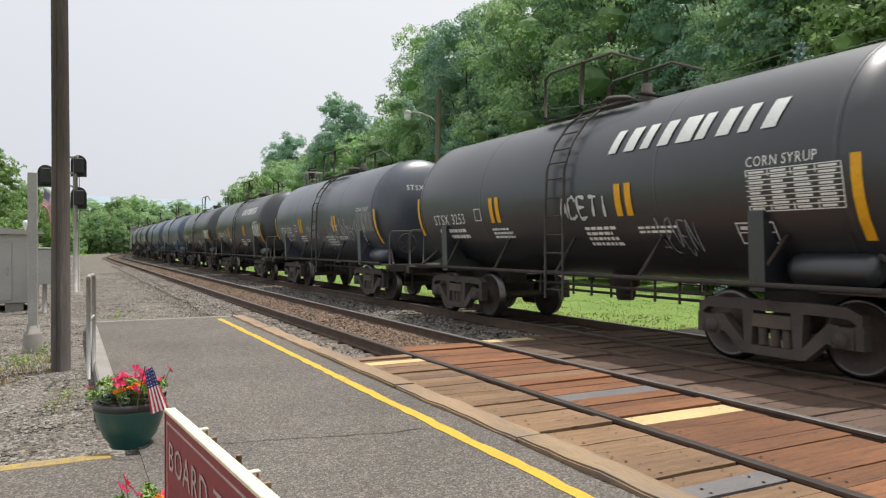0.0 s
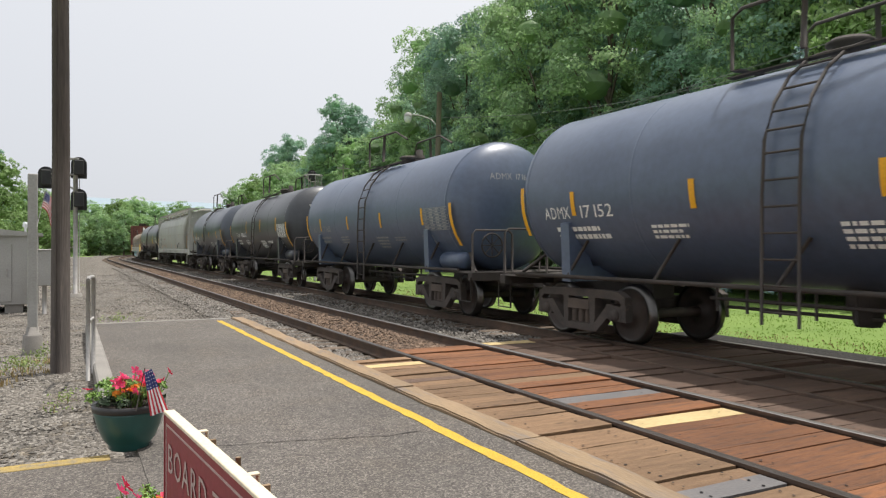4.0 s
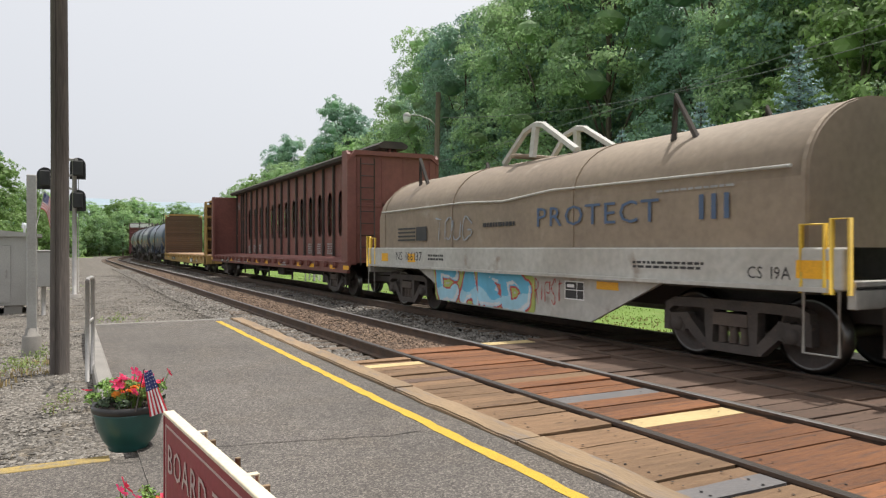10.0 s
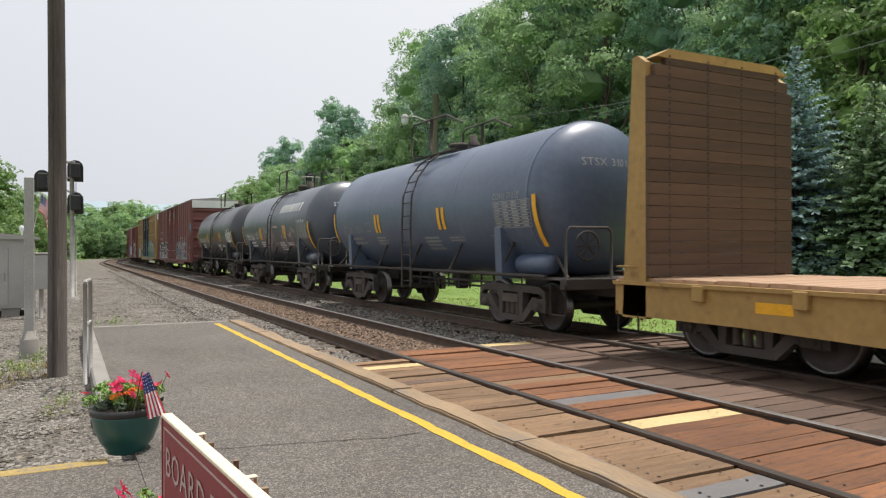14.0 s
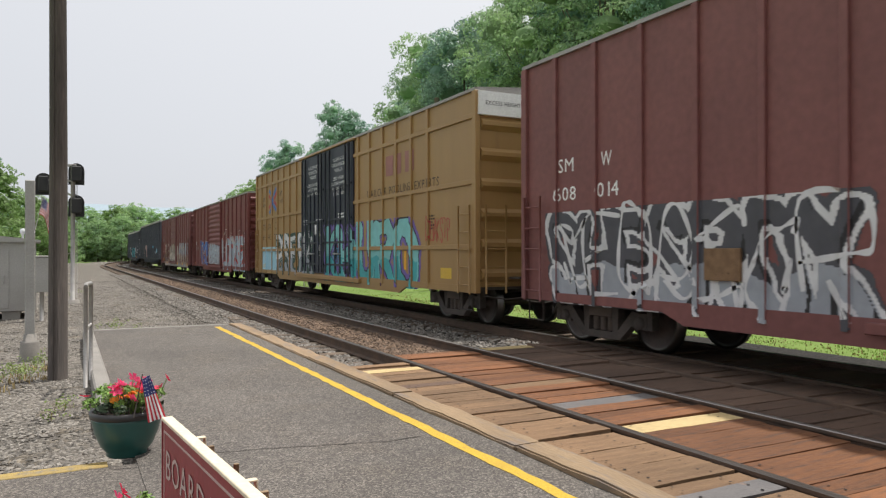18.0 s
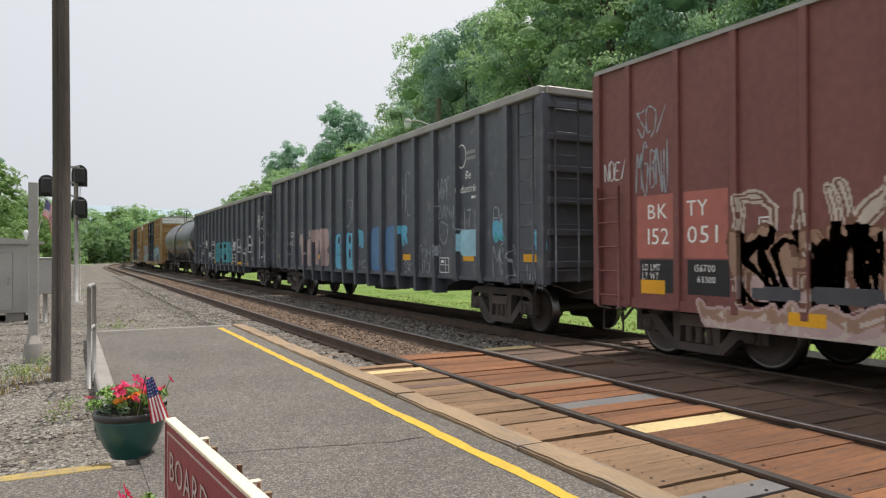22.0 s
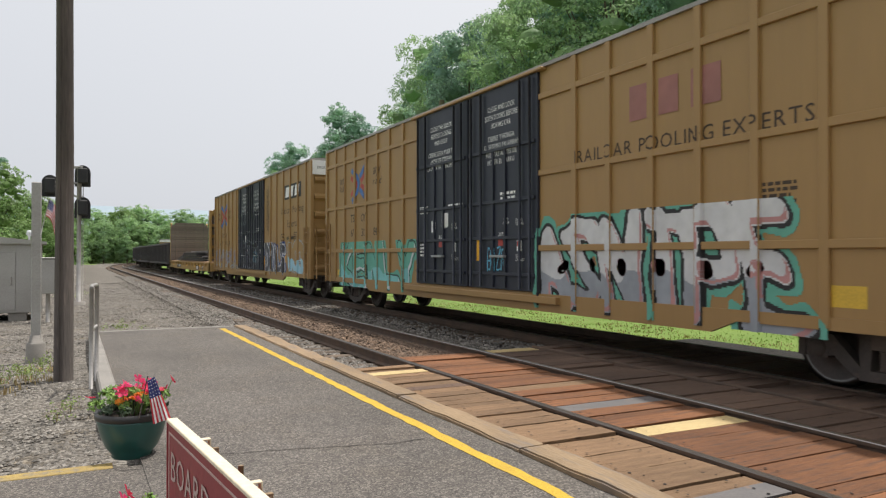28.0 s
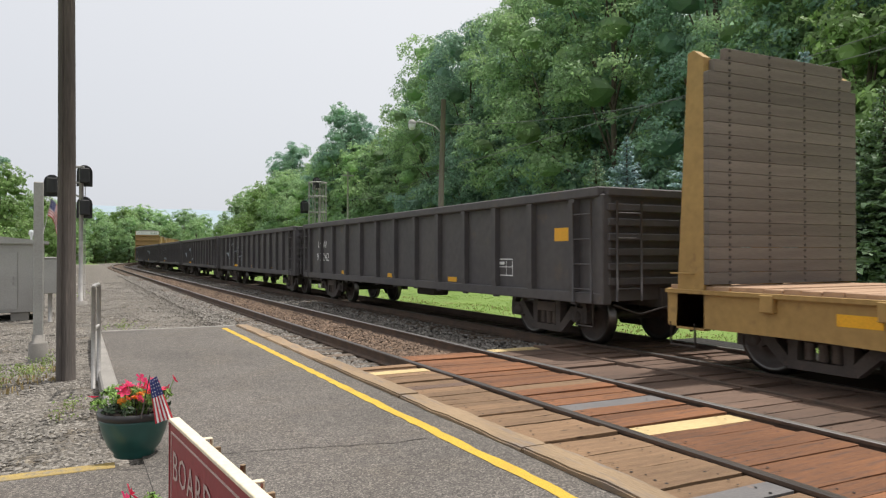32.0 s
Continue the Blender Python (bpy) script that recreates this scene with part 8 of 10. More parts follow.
def red_box(u0, u1, skin, label, door, ribs=(1.35, 2.45, 3.6, 4.75, 5.85), gap=0.75, door_ribs=13):
    return box_car(u0, u1, skin, label, 4.20, 0.72, [a for a in ribs if a < door[0] - 0.3] + spaced(door[1] + gap, u1 - u0 - 1.35, 6), door, skin, corrugated_door=True, end_ribs=10, door_ribs=door_ribs)


c, sd, L = red_box(284.5, 301.6, P_RED, "faded red boxcar with pale blue graffiti", (6.6, 10.0))
sd.length, sd.ribs, sd.door = L + 1.0, [r + 0.5 for r in sd.ribs], (7.1, 10.5, sd.door[2])      # its paint is placed from 0.5 m beyond the coupling
mural(c, sd, "LORSE", 10.8, 16.0, 0.72, 2.15, (S_RED, S_PALE, S_PALE, S_LTBLUE, S_CHAR), 0.2, 61, shade=0.06, worn=0.08)
scribble(c, sd, "RENOVASB", 10.4, 16.0, 1.5, 2.5, S_CREAM, 0.02, 63, 0.3)
mural(c, sd, "TKB", 4.0, 6.8, 0.85, 2.1, (S_ROSE, S_BLUE, S_BLUE, S_PALE, S_ROSE), 0.14, 62, worn=0.25)
mural(c, sd, "HWMEH", 7.25, 10.35, 0.98, 1.85, (S_GREY, S_PALE, S_GREY, S_WHITE, S_GREY), 0.17, 65, worn=0.45, label="worn whitish paint over the door")
words(c, sd, "BKTY", 2.2, 3.0, 2.02, 2.2, D_WHITE)
words(c, sd, "152075", 2.2, 3.2, 1.72, 1.9, D_DIM)
for a in (1.5, 3.9, 10.8, 13.4, 15.2):
    patch(c, sd, a, a + 0.48, 0.76, 0.92, D_YEL, "reflector", flat=False)
c, sd, L = red_box(301.6, 318.65, P_MAROON, "brown-red boxcar with buff graffiti and a plain door", (6.5, 9.75), (1.55, 2.48, 3.41, 4.35, 5.28), 1.04, 8)
low = Side(L, 1.483)                                   # paint on its side sill
mural(c, sd, "RHOSU", 6.6, 9.7, 1.0, 2.0, (S_SEPIA, S_BUFF, S_CREAM, S_GREY, S_CHAR), 0.15, 71, worn=0.3, shade=0.05)
mural(c, sd, "D", 10.1, 11.0, 0.9, 1.92, (S_CREAM, S_BUFF, S_TANSPRAY, S_CREAM, S_CHAR), 0.17, 72, shade=0.03)
bubble(c, sd, 9.86, 10.4, 0.92, 2.08, (S_SEPIA, S_CREAM, S_BUFF), seed=73)
mural(c, sd, "WEMS", 11.1, 15.6, 0.9, 2.05, (S_CREAM, S_GREY, S_BUFF, S_BUFF, S_CHAR), 0.2, 74, worn=0.12, cloud=True, shade=0.04)
mural(c, low, "SEMBRAWGES", 6.1, 15.4, 0.6, 0.82, (S_TANSPRAY, S_BUFF, S_GREY, S_BUFF, S_CHAR), 0.10, 75, worn=0.2)
mural(c, low, "KEWSOB", 2.9, 6.0, 0.62, 0.82, (S_ROSE, S_TANSPRAY, S_ROSE, S_CREAM, S_TANSPRAY), 0.07, 76, worn=0.2)
mural(c, sd, "MSENBRAWG", 3.45, 6.4, 0.88, 1.75, (S_UMBER, S_TANSPRAY, S_ROSE, S_UMBER, S_TANSPRAY), 0.09, 73)
mural(c, sd, "RWKO", 3.45, 6.4, 0.90, 2.15, (S_CREAM, S_UMBER, S_TANSPRAY, S_CREAM, S_CREAM), 0.045, 80, shade=0.03)
mural(c, sd, "SOGES", 3.5, 6.3, 0.9, 1.7, (S_TANSPRAY, S_CREAM, S_TANSPRAY, S_CREAM, S_CREAM), 0.03, 78, shade=0.025)
bubble(c, sd, 3.64, 4.32, 0.94, 1.09, (S_CHAR, S_CHAR, S_CHAR), seed=75, label="dark sprayed band")
bubble(c, sd, 4.40, 5.25, 0.94, 1.12, (S_CHAR, S_CHAR, S_CHAR), seed=76, label="dark sprayed band")
for a0, a1 in ((1.70, 2.40), (2.58, 3.30)):
    patch(c, sd, a0, a1, 1.42, 2.29, D_PINKRED, "number_ground", "faded pale red number ground", out=0.002)
    patch(c, sd, a0 + 0.06, a1 + 0.02, 0.95, 1.40, S_BLACK, "load_ground", out=0.002)
words(c, sd, "BK", 1.90, 2.31, 1.96, 2.16, D_WHITE)
words(c, sd, "TY", 2.63, 3.0, 1.97, 2.17, D_WHITE)
words(c, sd, "152", 1.85, 2.34, 1.61, 1.83, D_WHITE)
words(c, sd, "051", 2.63, 3.17, 1.62, 1.84, D_WHITE)
words(c, sd, "LD LMT", 1.80, 2.16, 1.25, 1.34, D_WHITE)
words(c, sd, "LT WT", 1.80, 2.13, 1.13, 1.22, D_WHITE)
words(c, sd, "156700", 2.74, 3.10, 1.25, 1.34, D_WHITE)
words(c, sd, "63300", 2.80, 3.11, 1.11, 1.19, D_WHITE)
patch(c, sd, 1.78, 2.24, 0.93, 1.12, D_YEL, "reflector", out=0.006)
for a in (4.15, 8.0, 10.15, 12.6, 14.9):
    patch(c, low, a, a + 0.46, 0.68, 0.83, D_YEL, "reflector", out=0.008)
frame_box(c, sd, 3.74, 3.99, 1.68, 1.91, D_WHITE)
words(c, sd, "PLATE", 3.78, 3.95, 1.82, 1.87, D_WHITE)
words(c, sd, "C", 3.83, 3.90, 1.71, 1.80, D_WHITE)
patch(c, sd, 5.81, 6.41, 2.67, 3.22, D_PINKRED, "notice", "pale red notice", out=0.004)
for k, t in enumerate(("SECURE DOOR", "HASPS BEFORE", "MOVING CAR")):
    words(c, sd, t, 5.86, 6.36, 2.99 - 0.12 * k, 3.07 - 0.12 * k, D_WHITE, out=0.007)
scribble(c, sd, "KMFFA", 7.17, 8.14, 2.82, 3.02, S_ROSE, 0.012, 75, 0.1)
scribble(c, sd, "NOE7", 1.0, 1.48, 2.56, 2.84, S_WHITE, 0.014, 76, 0.08)
scribble(c, sd, "MGBNU", 1.68, 2.33, 2.36, 2.99, S_PALE, 0.014, 77, 0.15)
scribble(c, sd, "SOJ", 1.70, 2.30, 3.13, 3.53, S_PALE, 0.013, 78, 0.15)

c, sd, L = gondola(318.65, 338.2, P_GON, "tall black refuse gondola with pink, teal and blue graffiti", 4.24, 1.0, [1.83 + 1.0 * k for k in range(17)], 0.35, P_ROOF, feet=True)
PINKISH, SKYISH, BLUISH = (S_ROSE, S_ROSE, S_PINKGREY), (S_BLACK, S_SKY, S_SKY), (S_BLUE, S_DUSKBLUE, S_DUSKBLUE)
bubble(c, sd, 4.15, 4.92, 1.12, 2.2, PINKISH, notches=((0.55, 1.0, 0.2, 0.45), (0.05, 0.2, 0.25, 0.45)), seed=81)
bubble(c, sd, 5.05, 5.68, 1.1, 2.0, PINKISH, seed=82)
bubble(c, sd, 5.25, 5.5, 2.06, 2.28, PINKISH, seed=83)
bubble(c, sd, 5.85, 6.42, 1.15, 2.3, PINKISH, notches=((0.0, 0.3, 0.25, 0.4), (1.0, 0.3, 0.2, 0.4)), seed=84)
bubble(c, sd, 6.5, 7.38, 1.12, 2.3, PINKISH, holes=((0.4, 0.75, 0.12, 0.1),), notches=((0.25, 0.0, 0.2, 0.42), (1.0, 0.42, 0.2, 0.1)), seed=85)
bubble(c, sd, 7.98, 8.70, 1.02, 2.12, SKYISH, holes=((0.48, 0.80, 0.12, 0.10),), notches=((1.0, 0.34, 0.12, 0.08),), seed=86)
bubble(c, sd, 8.95, 9.68, 1.0, 2.14, SKYISH, holes=((0.45, 0.80, 0.13, 0.12), (0.46, 0.44, 0.12, 0.13)), notches=((1.0, 0.45, 0.12, 0.08),), seed=87)
scribble(c, sd, "OOB", 8.08, 8.6, 1.42, 1.7, S_BLACK, 0.025, 98, 0.05)
bubble(c, sd, 10.93, 11.6, 1.05, 2.2, BLUISH, seed=88)
bubble(c, sd, 11.93, 12.66, 1.06, 2.2, BLUISH, seed=89)
bubble(c, sd, 15.92, 16.72, 1.44, 1.98, (S_LTBLUE, S_LTBLUE, S_LTBLUE), seed=90)
for word, a0, a1, z0, z1, m, seed in (("RB", 10.05, 10.45, 1.66, 2.08, (S_SKY, S_SKY, S_SKY, S_SKY, S_SKY), 91), ("R", 13.0, 13.3, 1.74, 2.08, (S_TEAL, S_SKY, S_SKY, S_SKY, S_SKY), 92), ("RL", 17.36, 17.92, 1.72, 1.98, (S_SKY, S_SKY, S_SKY, S_TEAL, S_SKY), 79),
                                      ("B", 18.66, 18.96, 1.5, 1.88, (S_SKY, S_SKY, S_SKY, S_LTBLUE, S_TEAL), 93), ("R", 7.45, 7.8, 1.95, 2.2, (S_SKY, S_SKY, S_SKY, S_SKY, S_SKY), 94)):
    mural(c, sd, word, a0, a1, z0, z1, m, 0.06, seed, shade=0.0)
for word, a0, a1, z0, z1, seed in (("WOPF", 14.93, 15.45, 2.66, 3.09, 86), ("ZANA", 14.92, 15.68, 2.26, 2.52, 87), ("SIS", 14.55, 14.72, 2.2, 2.6, 85), ("SK", 13.05, 13.6, 1.06, 1.3, 84), ("XR", 12.55, 12.78, 1.05, 1.35, 83), ("CRSO", 13.95, 14.65, 1.0, 1.65, 82), ("MO", 10.0, 10.6, 1.1, 1.3, 81), ("HE", 12.95, 13.5, 2.5, 3.4, 80), ("RB", 14.86, 15.04, 1.42, 1.67, 79), ("O", 14.93, 15.4, 1.72, 2.18, 78), ("PK", 17.25, 17.7, 2.05, 2.35, 88), ("UTL", 15.8, 16.9, 2.0, 2.45, 89), ("RUFO", 2.8, 3.6, 1.2, 1.9, 90), ("WAEB", 18.4, 19.0, 0.9, 1.3, 91), ("MRS", 17.2, 18.1, 1.0, 1.6, 92), ("GW", 8.95, 9.95, 2.2, 3.2, 93), ("OE", 0.75, 1.3, 1.1, 2.4, 94)):
    scribble(c, sd, word, a0, a1, z0, z1, S_GREY, 0.016, seed, 0.15)
words(c, sd, "REGX", 2.74, 3.5, 2.10, 2.30, D_WHITE)
words(c, sd, "6816", 2.75, 3.35, 1.78, 1.95, D_WHITE)
words(c, sd, "Be", 16.14, 16.4, 3.02, 3.18, D_WHITE, 0.2)
words(c, sd, "Industrious", 15.76, 16.86, 2.74, 2.90, D_WHITE, 0.2)
bars(c, sd, 16.4, 16.88, 2.58, 2.67, 1, D_WHITE, 97)
bars(c, sd, 16.22, 16.88, 3.36, 3.6, 2, D_DIM, 96)
V = [sd.at(16.0 + 0.2 * math.cos(k * math.pi / 10) * q, 3.5 + 0.25 * math.sin(k * math.pi / 10) * q, 0.004, True) for k in range(20) for q in (1.0, 0.9)]
flat_mesh("emblem", V, [(2 * k, 2 * k + 1, (2 * k + 3) % 40, (2 * k + 2) % 40) for k in range(20)], D_WHITE, c)
frame_box(c, sd, 14.99, 15.43, 1.08, 1.41, D_WHITE)
for a in (1.3, 6.3, 9.1, 13.02, 16.05, 18.28):
    patch(c, sd, a, a + 0.45, 1.34, 1.48, D_YEL, "reflector", flat=False)

c, sd, L = gondola(338.2, 358.2, P_GON, "black ribbed gondola with teal letters and white tags", 3.95, 0.98, [1.32 + 1.15 * k for k in range(16)], 0.34, P_ROOF, feet=True)
AQUA = (S_BLACK, S_AQUA, S_AQUA)
bubble(c, sd, 7.98, 8.66, 1.04, 2.2, AQUA, notches=((0.1, 1.0, 0.4, 0.3),), seed=101)
for k, t in enumerate(("WISH", "YOU", "WERE", "HERE")):
    words(c, sd, t, 8.14, 8.62, 1.84 - 0.2 * k, 1.97 - 0.2 * k, S_BLACK, out=0.012)
bubble(c, sd, 9.08, 9.88, 1.04, 2.16, AQUA, holes=((0.45, 0.80, 0.09, 0.12),), notches=((0.5, 0.0, 0.1, 0.24),), seed=102)
scribble(c, sd, "OOB", 9.24, 9.76, 1.48, 1.68, S_BLACK, 0.016, 139, 0.04)
bubble(c, sd, 10.27, 11.04, 1.06, 2.18, AQUA, holes=((0.38, 0.78, 0.1, 0.12), (0.45, 0.26, 0.1, 0.13)), notches=((1.0, 0.55, 0.14, 0.08),), seed=103)
bubble(c, sd, 11.42, 12.12, 1.06, 2.14, AQUA, notches=((0.9, 1.0, 0.4, 0.3),), seed=104)
for k, t in enumerate(("US", "AND", "THEM")):
    words(c, sd, t, 11.5, 11.56 + 0.13 * len(t), 1.78 - 0.22 * k, 1.92 - 0.22 * k, S_BLACK, out=0.012)
for word, a0, a1, z0, z1, seed, t in (("PB!", 12.5, 13.2, 1.65, 2.15, 105, 0.045), ("PB!", 13.7, 14.4, 1.6, 2.2, 106, 0.045), ("PB!", 16.0, 16.8, 1.6, 2.25, 107, 0.05), ("OEB", 12.6, 13.2, 1.15, 1.5, 108, 0.03), ("KSAT", 15.0, 15.6, 1.1, 1.8, 109, 0.014),
                                      ("AHMS", 17.7, 18.9, 2.5, 3.2, 110, 0.035), ("OPSB", 18.0, 19.2, 1.2, 2.2, 111, 0.045), ("ILI", 5.0, 5.3, 2.5, 3.4, 112, 0.014), ("AHMS", 0.8, 1.25, 2.4, 2.9, 113, 0.018), ("ES", 0.85, 1.2, 2.15, 2.4, 116, 0.016), ("PQB", 1.6, 2.05, 1.5, 1.75, 117, 0.022), ("RB", 0.95, 1.25, 1.6, 1.9, 118, 0.02), ("HP", 0.95, 1.25, 1.1, 1.4, 119, 0.02), ("VEU", 3.15, 3.85, 2.1, 2.9, 140, 0.02), ("PQOB", 3.2, 3.8, 1.5, 1.75, 141, 0.022), ("WU", 4.4, 4.9, 1.85, 2.3, 142, 0.03), ("CARE", 6.7, 7.42, 1.95, 2.2, 114, 0.03), ("VCS", 6.85, 7.3, 1.5, 1.72, 136, 0.016), ("BOVS", 6.85, 7.3, 1.25, 1.45, 137, 0.016), ("PB!", 5.58, 5.9, 1.9, 2.3, 115, 0.03), ("CHOS", 5.54, 6.2, 1.2, 1.65, 138, 0.018)):
    scribble(c, sd, word, a0, a1, z0, z1, S_WHITE, t, seed, 0.12)
for i, ch in enumerate("DRUGSKILL"):
    scribble(c, Side(L, 1.488), ch, 4.70 + i * 1.15, 4.84 + i * 1.15, 0.70, 0.93, S_WHITE, 0.026, 120 + i, 0.03)
scribble(c, sd, "O", 1.86, 2.72, 1.02, 2.1, S_PALE, 0.04, 143, 0.02)
words(c, sd, "CDEX", 1.86, 2.60, 3.08, 3.28, D_WHITE)
words(c, sd, "16267", 1.88, 2.62, 2.64, 2.84, D_WHITE)
words(c, sd, "LD LMT", 1.9, 2.22, 1.46, 1.53, D_WHITE)
words(c, sd, "LT WT", 1.9, 2.2, 1.33, 1.40, D_WHITE)
words(c, sd, "214400", 2.55, 3.05, 1.44, 1.52, D_WHITE)
words(c, sd, "71600", 2.7, 3.05, 1.30, 1.38, D_WHITE)
words(c, sd, "EMPTY LOAD", 16.25, 17.0, 1.25, 1.36, D_WHITE)
for a in (1.85, 7.2, 12.0, 13.95, 15.6, 18.3):
    patch(c, sd, a, a + 0.45, 1.02, 1.13, D_YEL, "reflector", flat=False)

c, sd, L = tank_car(358.2, 375.4, P_DUSTY, "matt black tank car with amber marks and white tags", "UTLX 202014", zc=2.52, r=1.50, markcol=D_YEL, kind="plain", strips=(4.2, 6.8, 9.6, 12.75))
patch(c, sd, 10.15, 10.93, 2.16, 2.50, D_YELPAD, "placard", "yellow placard")
bars(c, sd, 10.25, 10.85, 2.2, 2.46, 4, D_BROWN, 134)
patch(c, sd, 9.45, 10.1, 3.22, 3.36, D_YELPAD, "notice", "yellow notice strip")
bars(c, sd, 9.45, 10.0, 3.0, 3.18, 3, D_DIM, 135)
scribble(c, sd, "ENRL", 11.7, 14.3, 1.32, 1.98, S_WHITE, 0.022, 131, 0.1)
scribble(c, sd, "CSRN", 14.7, 15.6, 1.42, 1.72, S_WHITE, 0.016, 132, 0.1)
scribble(c, sd, "WETZ", 3.9, 5.2, 1.4, 1.85, S_WHITE, 0.02, 133, 0.1)
V = [sd.at(15.45 + dx, 1.42 + dz, 0.012) for dx, dz in ((-0.17, 0), (0, -0.17), (0.17, 0), (0, 0.17))]
flat_mesh("hazard_diamond", V, [(0, 1, 2, 3)], S_RED, c, "red hazard diamond")

c, sd, L = pool_car(375.4, 395.4, "664230", "ochre yellow boxcar with pale blue and mauve graffiti")
mural(c, sd, "STAH", 1.5, 6.6, 0.75, 2.3, (S_PURPLE, S_LTBLUE, S_LTBLUE, S_TURQ, S_PINK), 0.20, 141, cloud=True)
mural(c, sd, "NERVO", 12.6, 17.2, 0.75, 2.1, (S_NAVY, S_LTBLUE, S_GREY, S_SKY, S_PINK), 0.16, 142)
c, sd, L = pool_car(395.4, 416.2, "673284", "ochre yellow boxcar with grey, pink and black graffiti", b=0.5, emblem=(3.0, 4.21, 2.98, 4.02), q=1.09)
mural(c, sd, "ASNTPE", 12.5, 17.6, 0.66, 2.0, (S_BLACK, S_WHITE, S_GREY, S_PINK, S_MINT), 0.16, 151, cloud=True, shade=0.055)
mural(c, sd, "IIIIII", 12.7, 17.3, 1.25, 1.35, (S_PINK, S_PINK, S_ROSE, S_PINK, S_PINK), 0.05, 153, worn=0.45)
mural(c, sd, "KENLY", 2.2, 7.5, 0.66, 1.72, (S_GREEN, S_MINT, S_TURQ, S_WHITE, S_MINT), 0.17, 152, cloud=True)
c, sd, L = pool_car(416.2, 436.3, "671353", "ochre yellow boxcar with blue outlined graffiti and black emblem", (), "", 0.2, (2.72, 4.27, 2.94, 4.17), 0.95)
block_logo(c, sd, 15.85, 17.75, 3.66, 4.04, D_WHITE, 3, 0.3, S_BLACK)
words(c, sd, "Railcar Pooling", 15.28, 18.3, 3.06, 3.30, D_BROWN)
words(c, sd, "Experts", 16.1, 17.45, 2.54, 2.80, D_BROWN)
bars(c, sd, 16.05, 17.42, 2.02, 2.22, 1, D_BROWN, 164)
mural(c, sd, "DRILS", 12.75, 15.9, 0.80, 1.85, (S_WHITE, S_CHAR, S_CHAR, S_GREY, S_DEEPBLUE), 0.13, 161, cloud=True, shade=0.05)
scribble(c, sd, "OS", 15.2, 15.8, 2.05, 2.3, D_BROWN, 0.02, 167, 0.05)
scribble(c, sd, "SOEXOS", 12.9, 13.3, 2.4, 4.3, D_BROWN, 0.01, 168, 0.1)
mural(c, sd, "OCO", 16.3, 18.3, 0.90, 1.9, (S_PALE, P_YELLOW, S_LTBLUE, P_YELLOW, S_PURPLE), 0.16, 162, worn=0.1)
mural(c, sd, "SIVTAPSAL", 1.1, 7.2, 0.80, 1.7, (S_PALE, S_MAUVE, P_YELLOW, S_PALE, S_GREY), 0.07, 163, worn=0.35)
scribble(c, Side(L, 1.53), "SUB", 8.2, 9.7, 2.9, 3.6, S_PALE, 0.018, 165, 0.15)
mural(c, sd, "AEOMB", 8.6, 11.6, 0.95, 2.0, (S_GREY, S_BLACK, S_CHAR, S_GREY, S_GREY), 0.12, 166, worn=0.5)
patch(c, sd, 17.72, 18.26, 1.06, 1.42, S_BLACK, "service_ground", out=0.002)
frame_box(c, sd, 17.74, 18.24, 1.08, 1.4, D_WHITE)

c, L = bulkhead_flat(436.3, 457.7, "yellow bulkhead flatcar loaded with steel sections", P_BULK, 4.14, "TTPX 805512", False)


def steel_load(car, L):
    """Layers of long dark beams on battens, bound by straps; it rides on the car."""
    rng = random.Random(77)
    for j, (a0, a1, x0) in enumerate(((5.2, 17.6, -1.2), (5.8, 17.0, -1.15), (6.3, 15.6, -1.1), (6.9, 14.2, -1.05), (7.4, 14.0, -1.0))):
        z = 1.17 + j * 0.115
        for i in range(5):
            x = x0 + i * (-2 * x0) / 4 - 0.05
            s = rng.uniform(-0.3, 0.3)
            sec = [(-0.2, -0.045), (0.2, -0.045), (0.2, -0.03), (-0.13, -0.03), (-0.13, 0.03), (0.2, 0.03), (0.2, 0.045), (-0.2, 0.045), (-0.2, 0.03), (-0.15, 0.03), (-0.15, -0.03), (-0.2, -0.03)]
            part("steel_beam", prism([(x + u, z + v) for u, v in sec], "y", L / 2 - a1 - s, L / 2 - a0 - s), P_LOAD, car, "dark steel beam")
        for a in (7.5, 10.0, 12.5):
            part("batten", boxes((-1.2, 1.2, L / 2 - a - 0.05, L / 2 - a + 0.05, z - 0.07, z - 0.045)), P_DECK, car)
    for a, zt in ((8.6, 1.72), (10.95, 1.75), (13.4, 1.76), (15.9, 1.40)):
        part("strap", tube([(-1.42, L / 2 - a, 1.0), (-1.3, L / 2 - a, 1.2), (-1.22, L / 2 - a - 0.06, zt), (1.22, L / 2 - a - 0.06, zt), (1.42, L / 2 - a, 1.0)], 0.022, 4), P_LOAD, car, "grey binding strap")


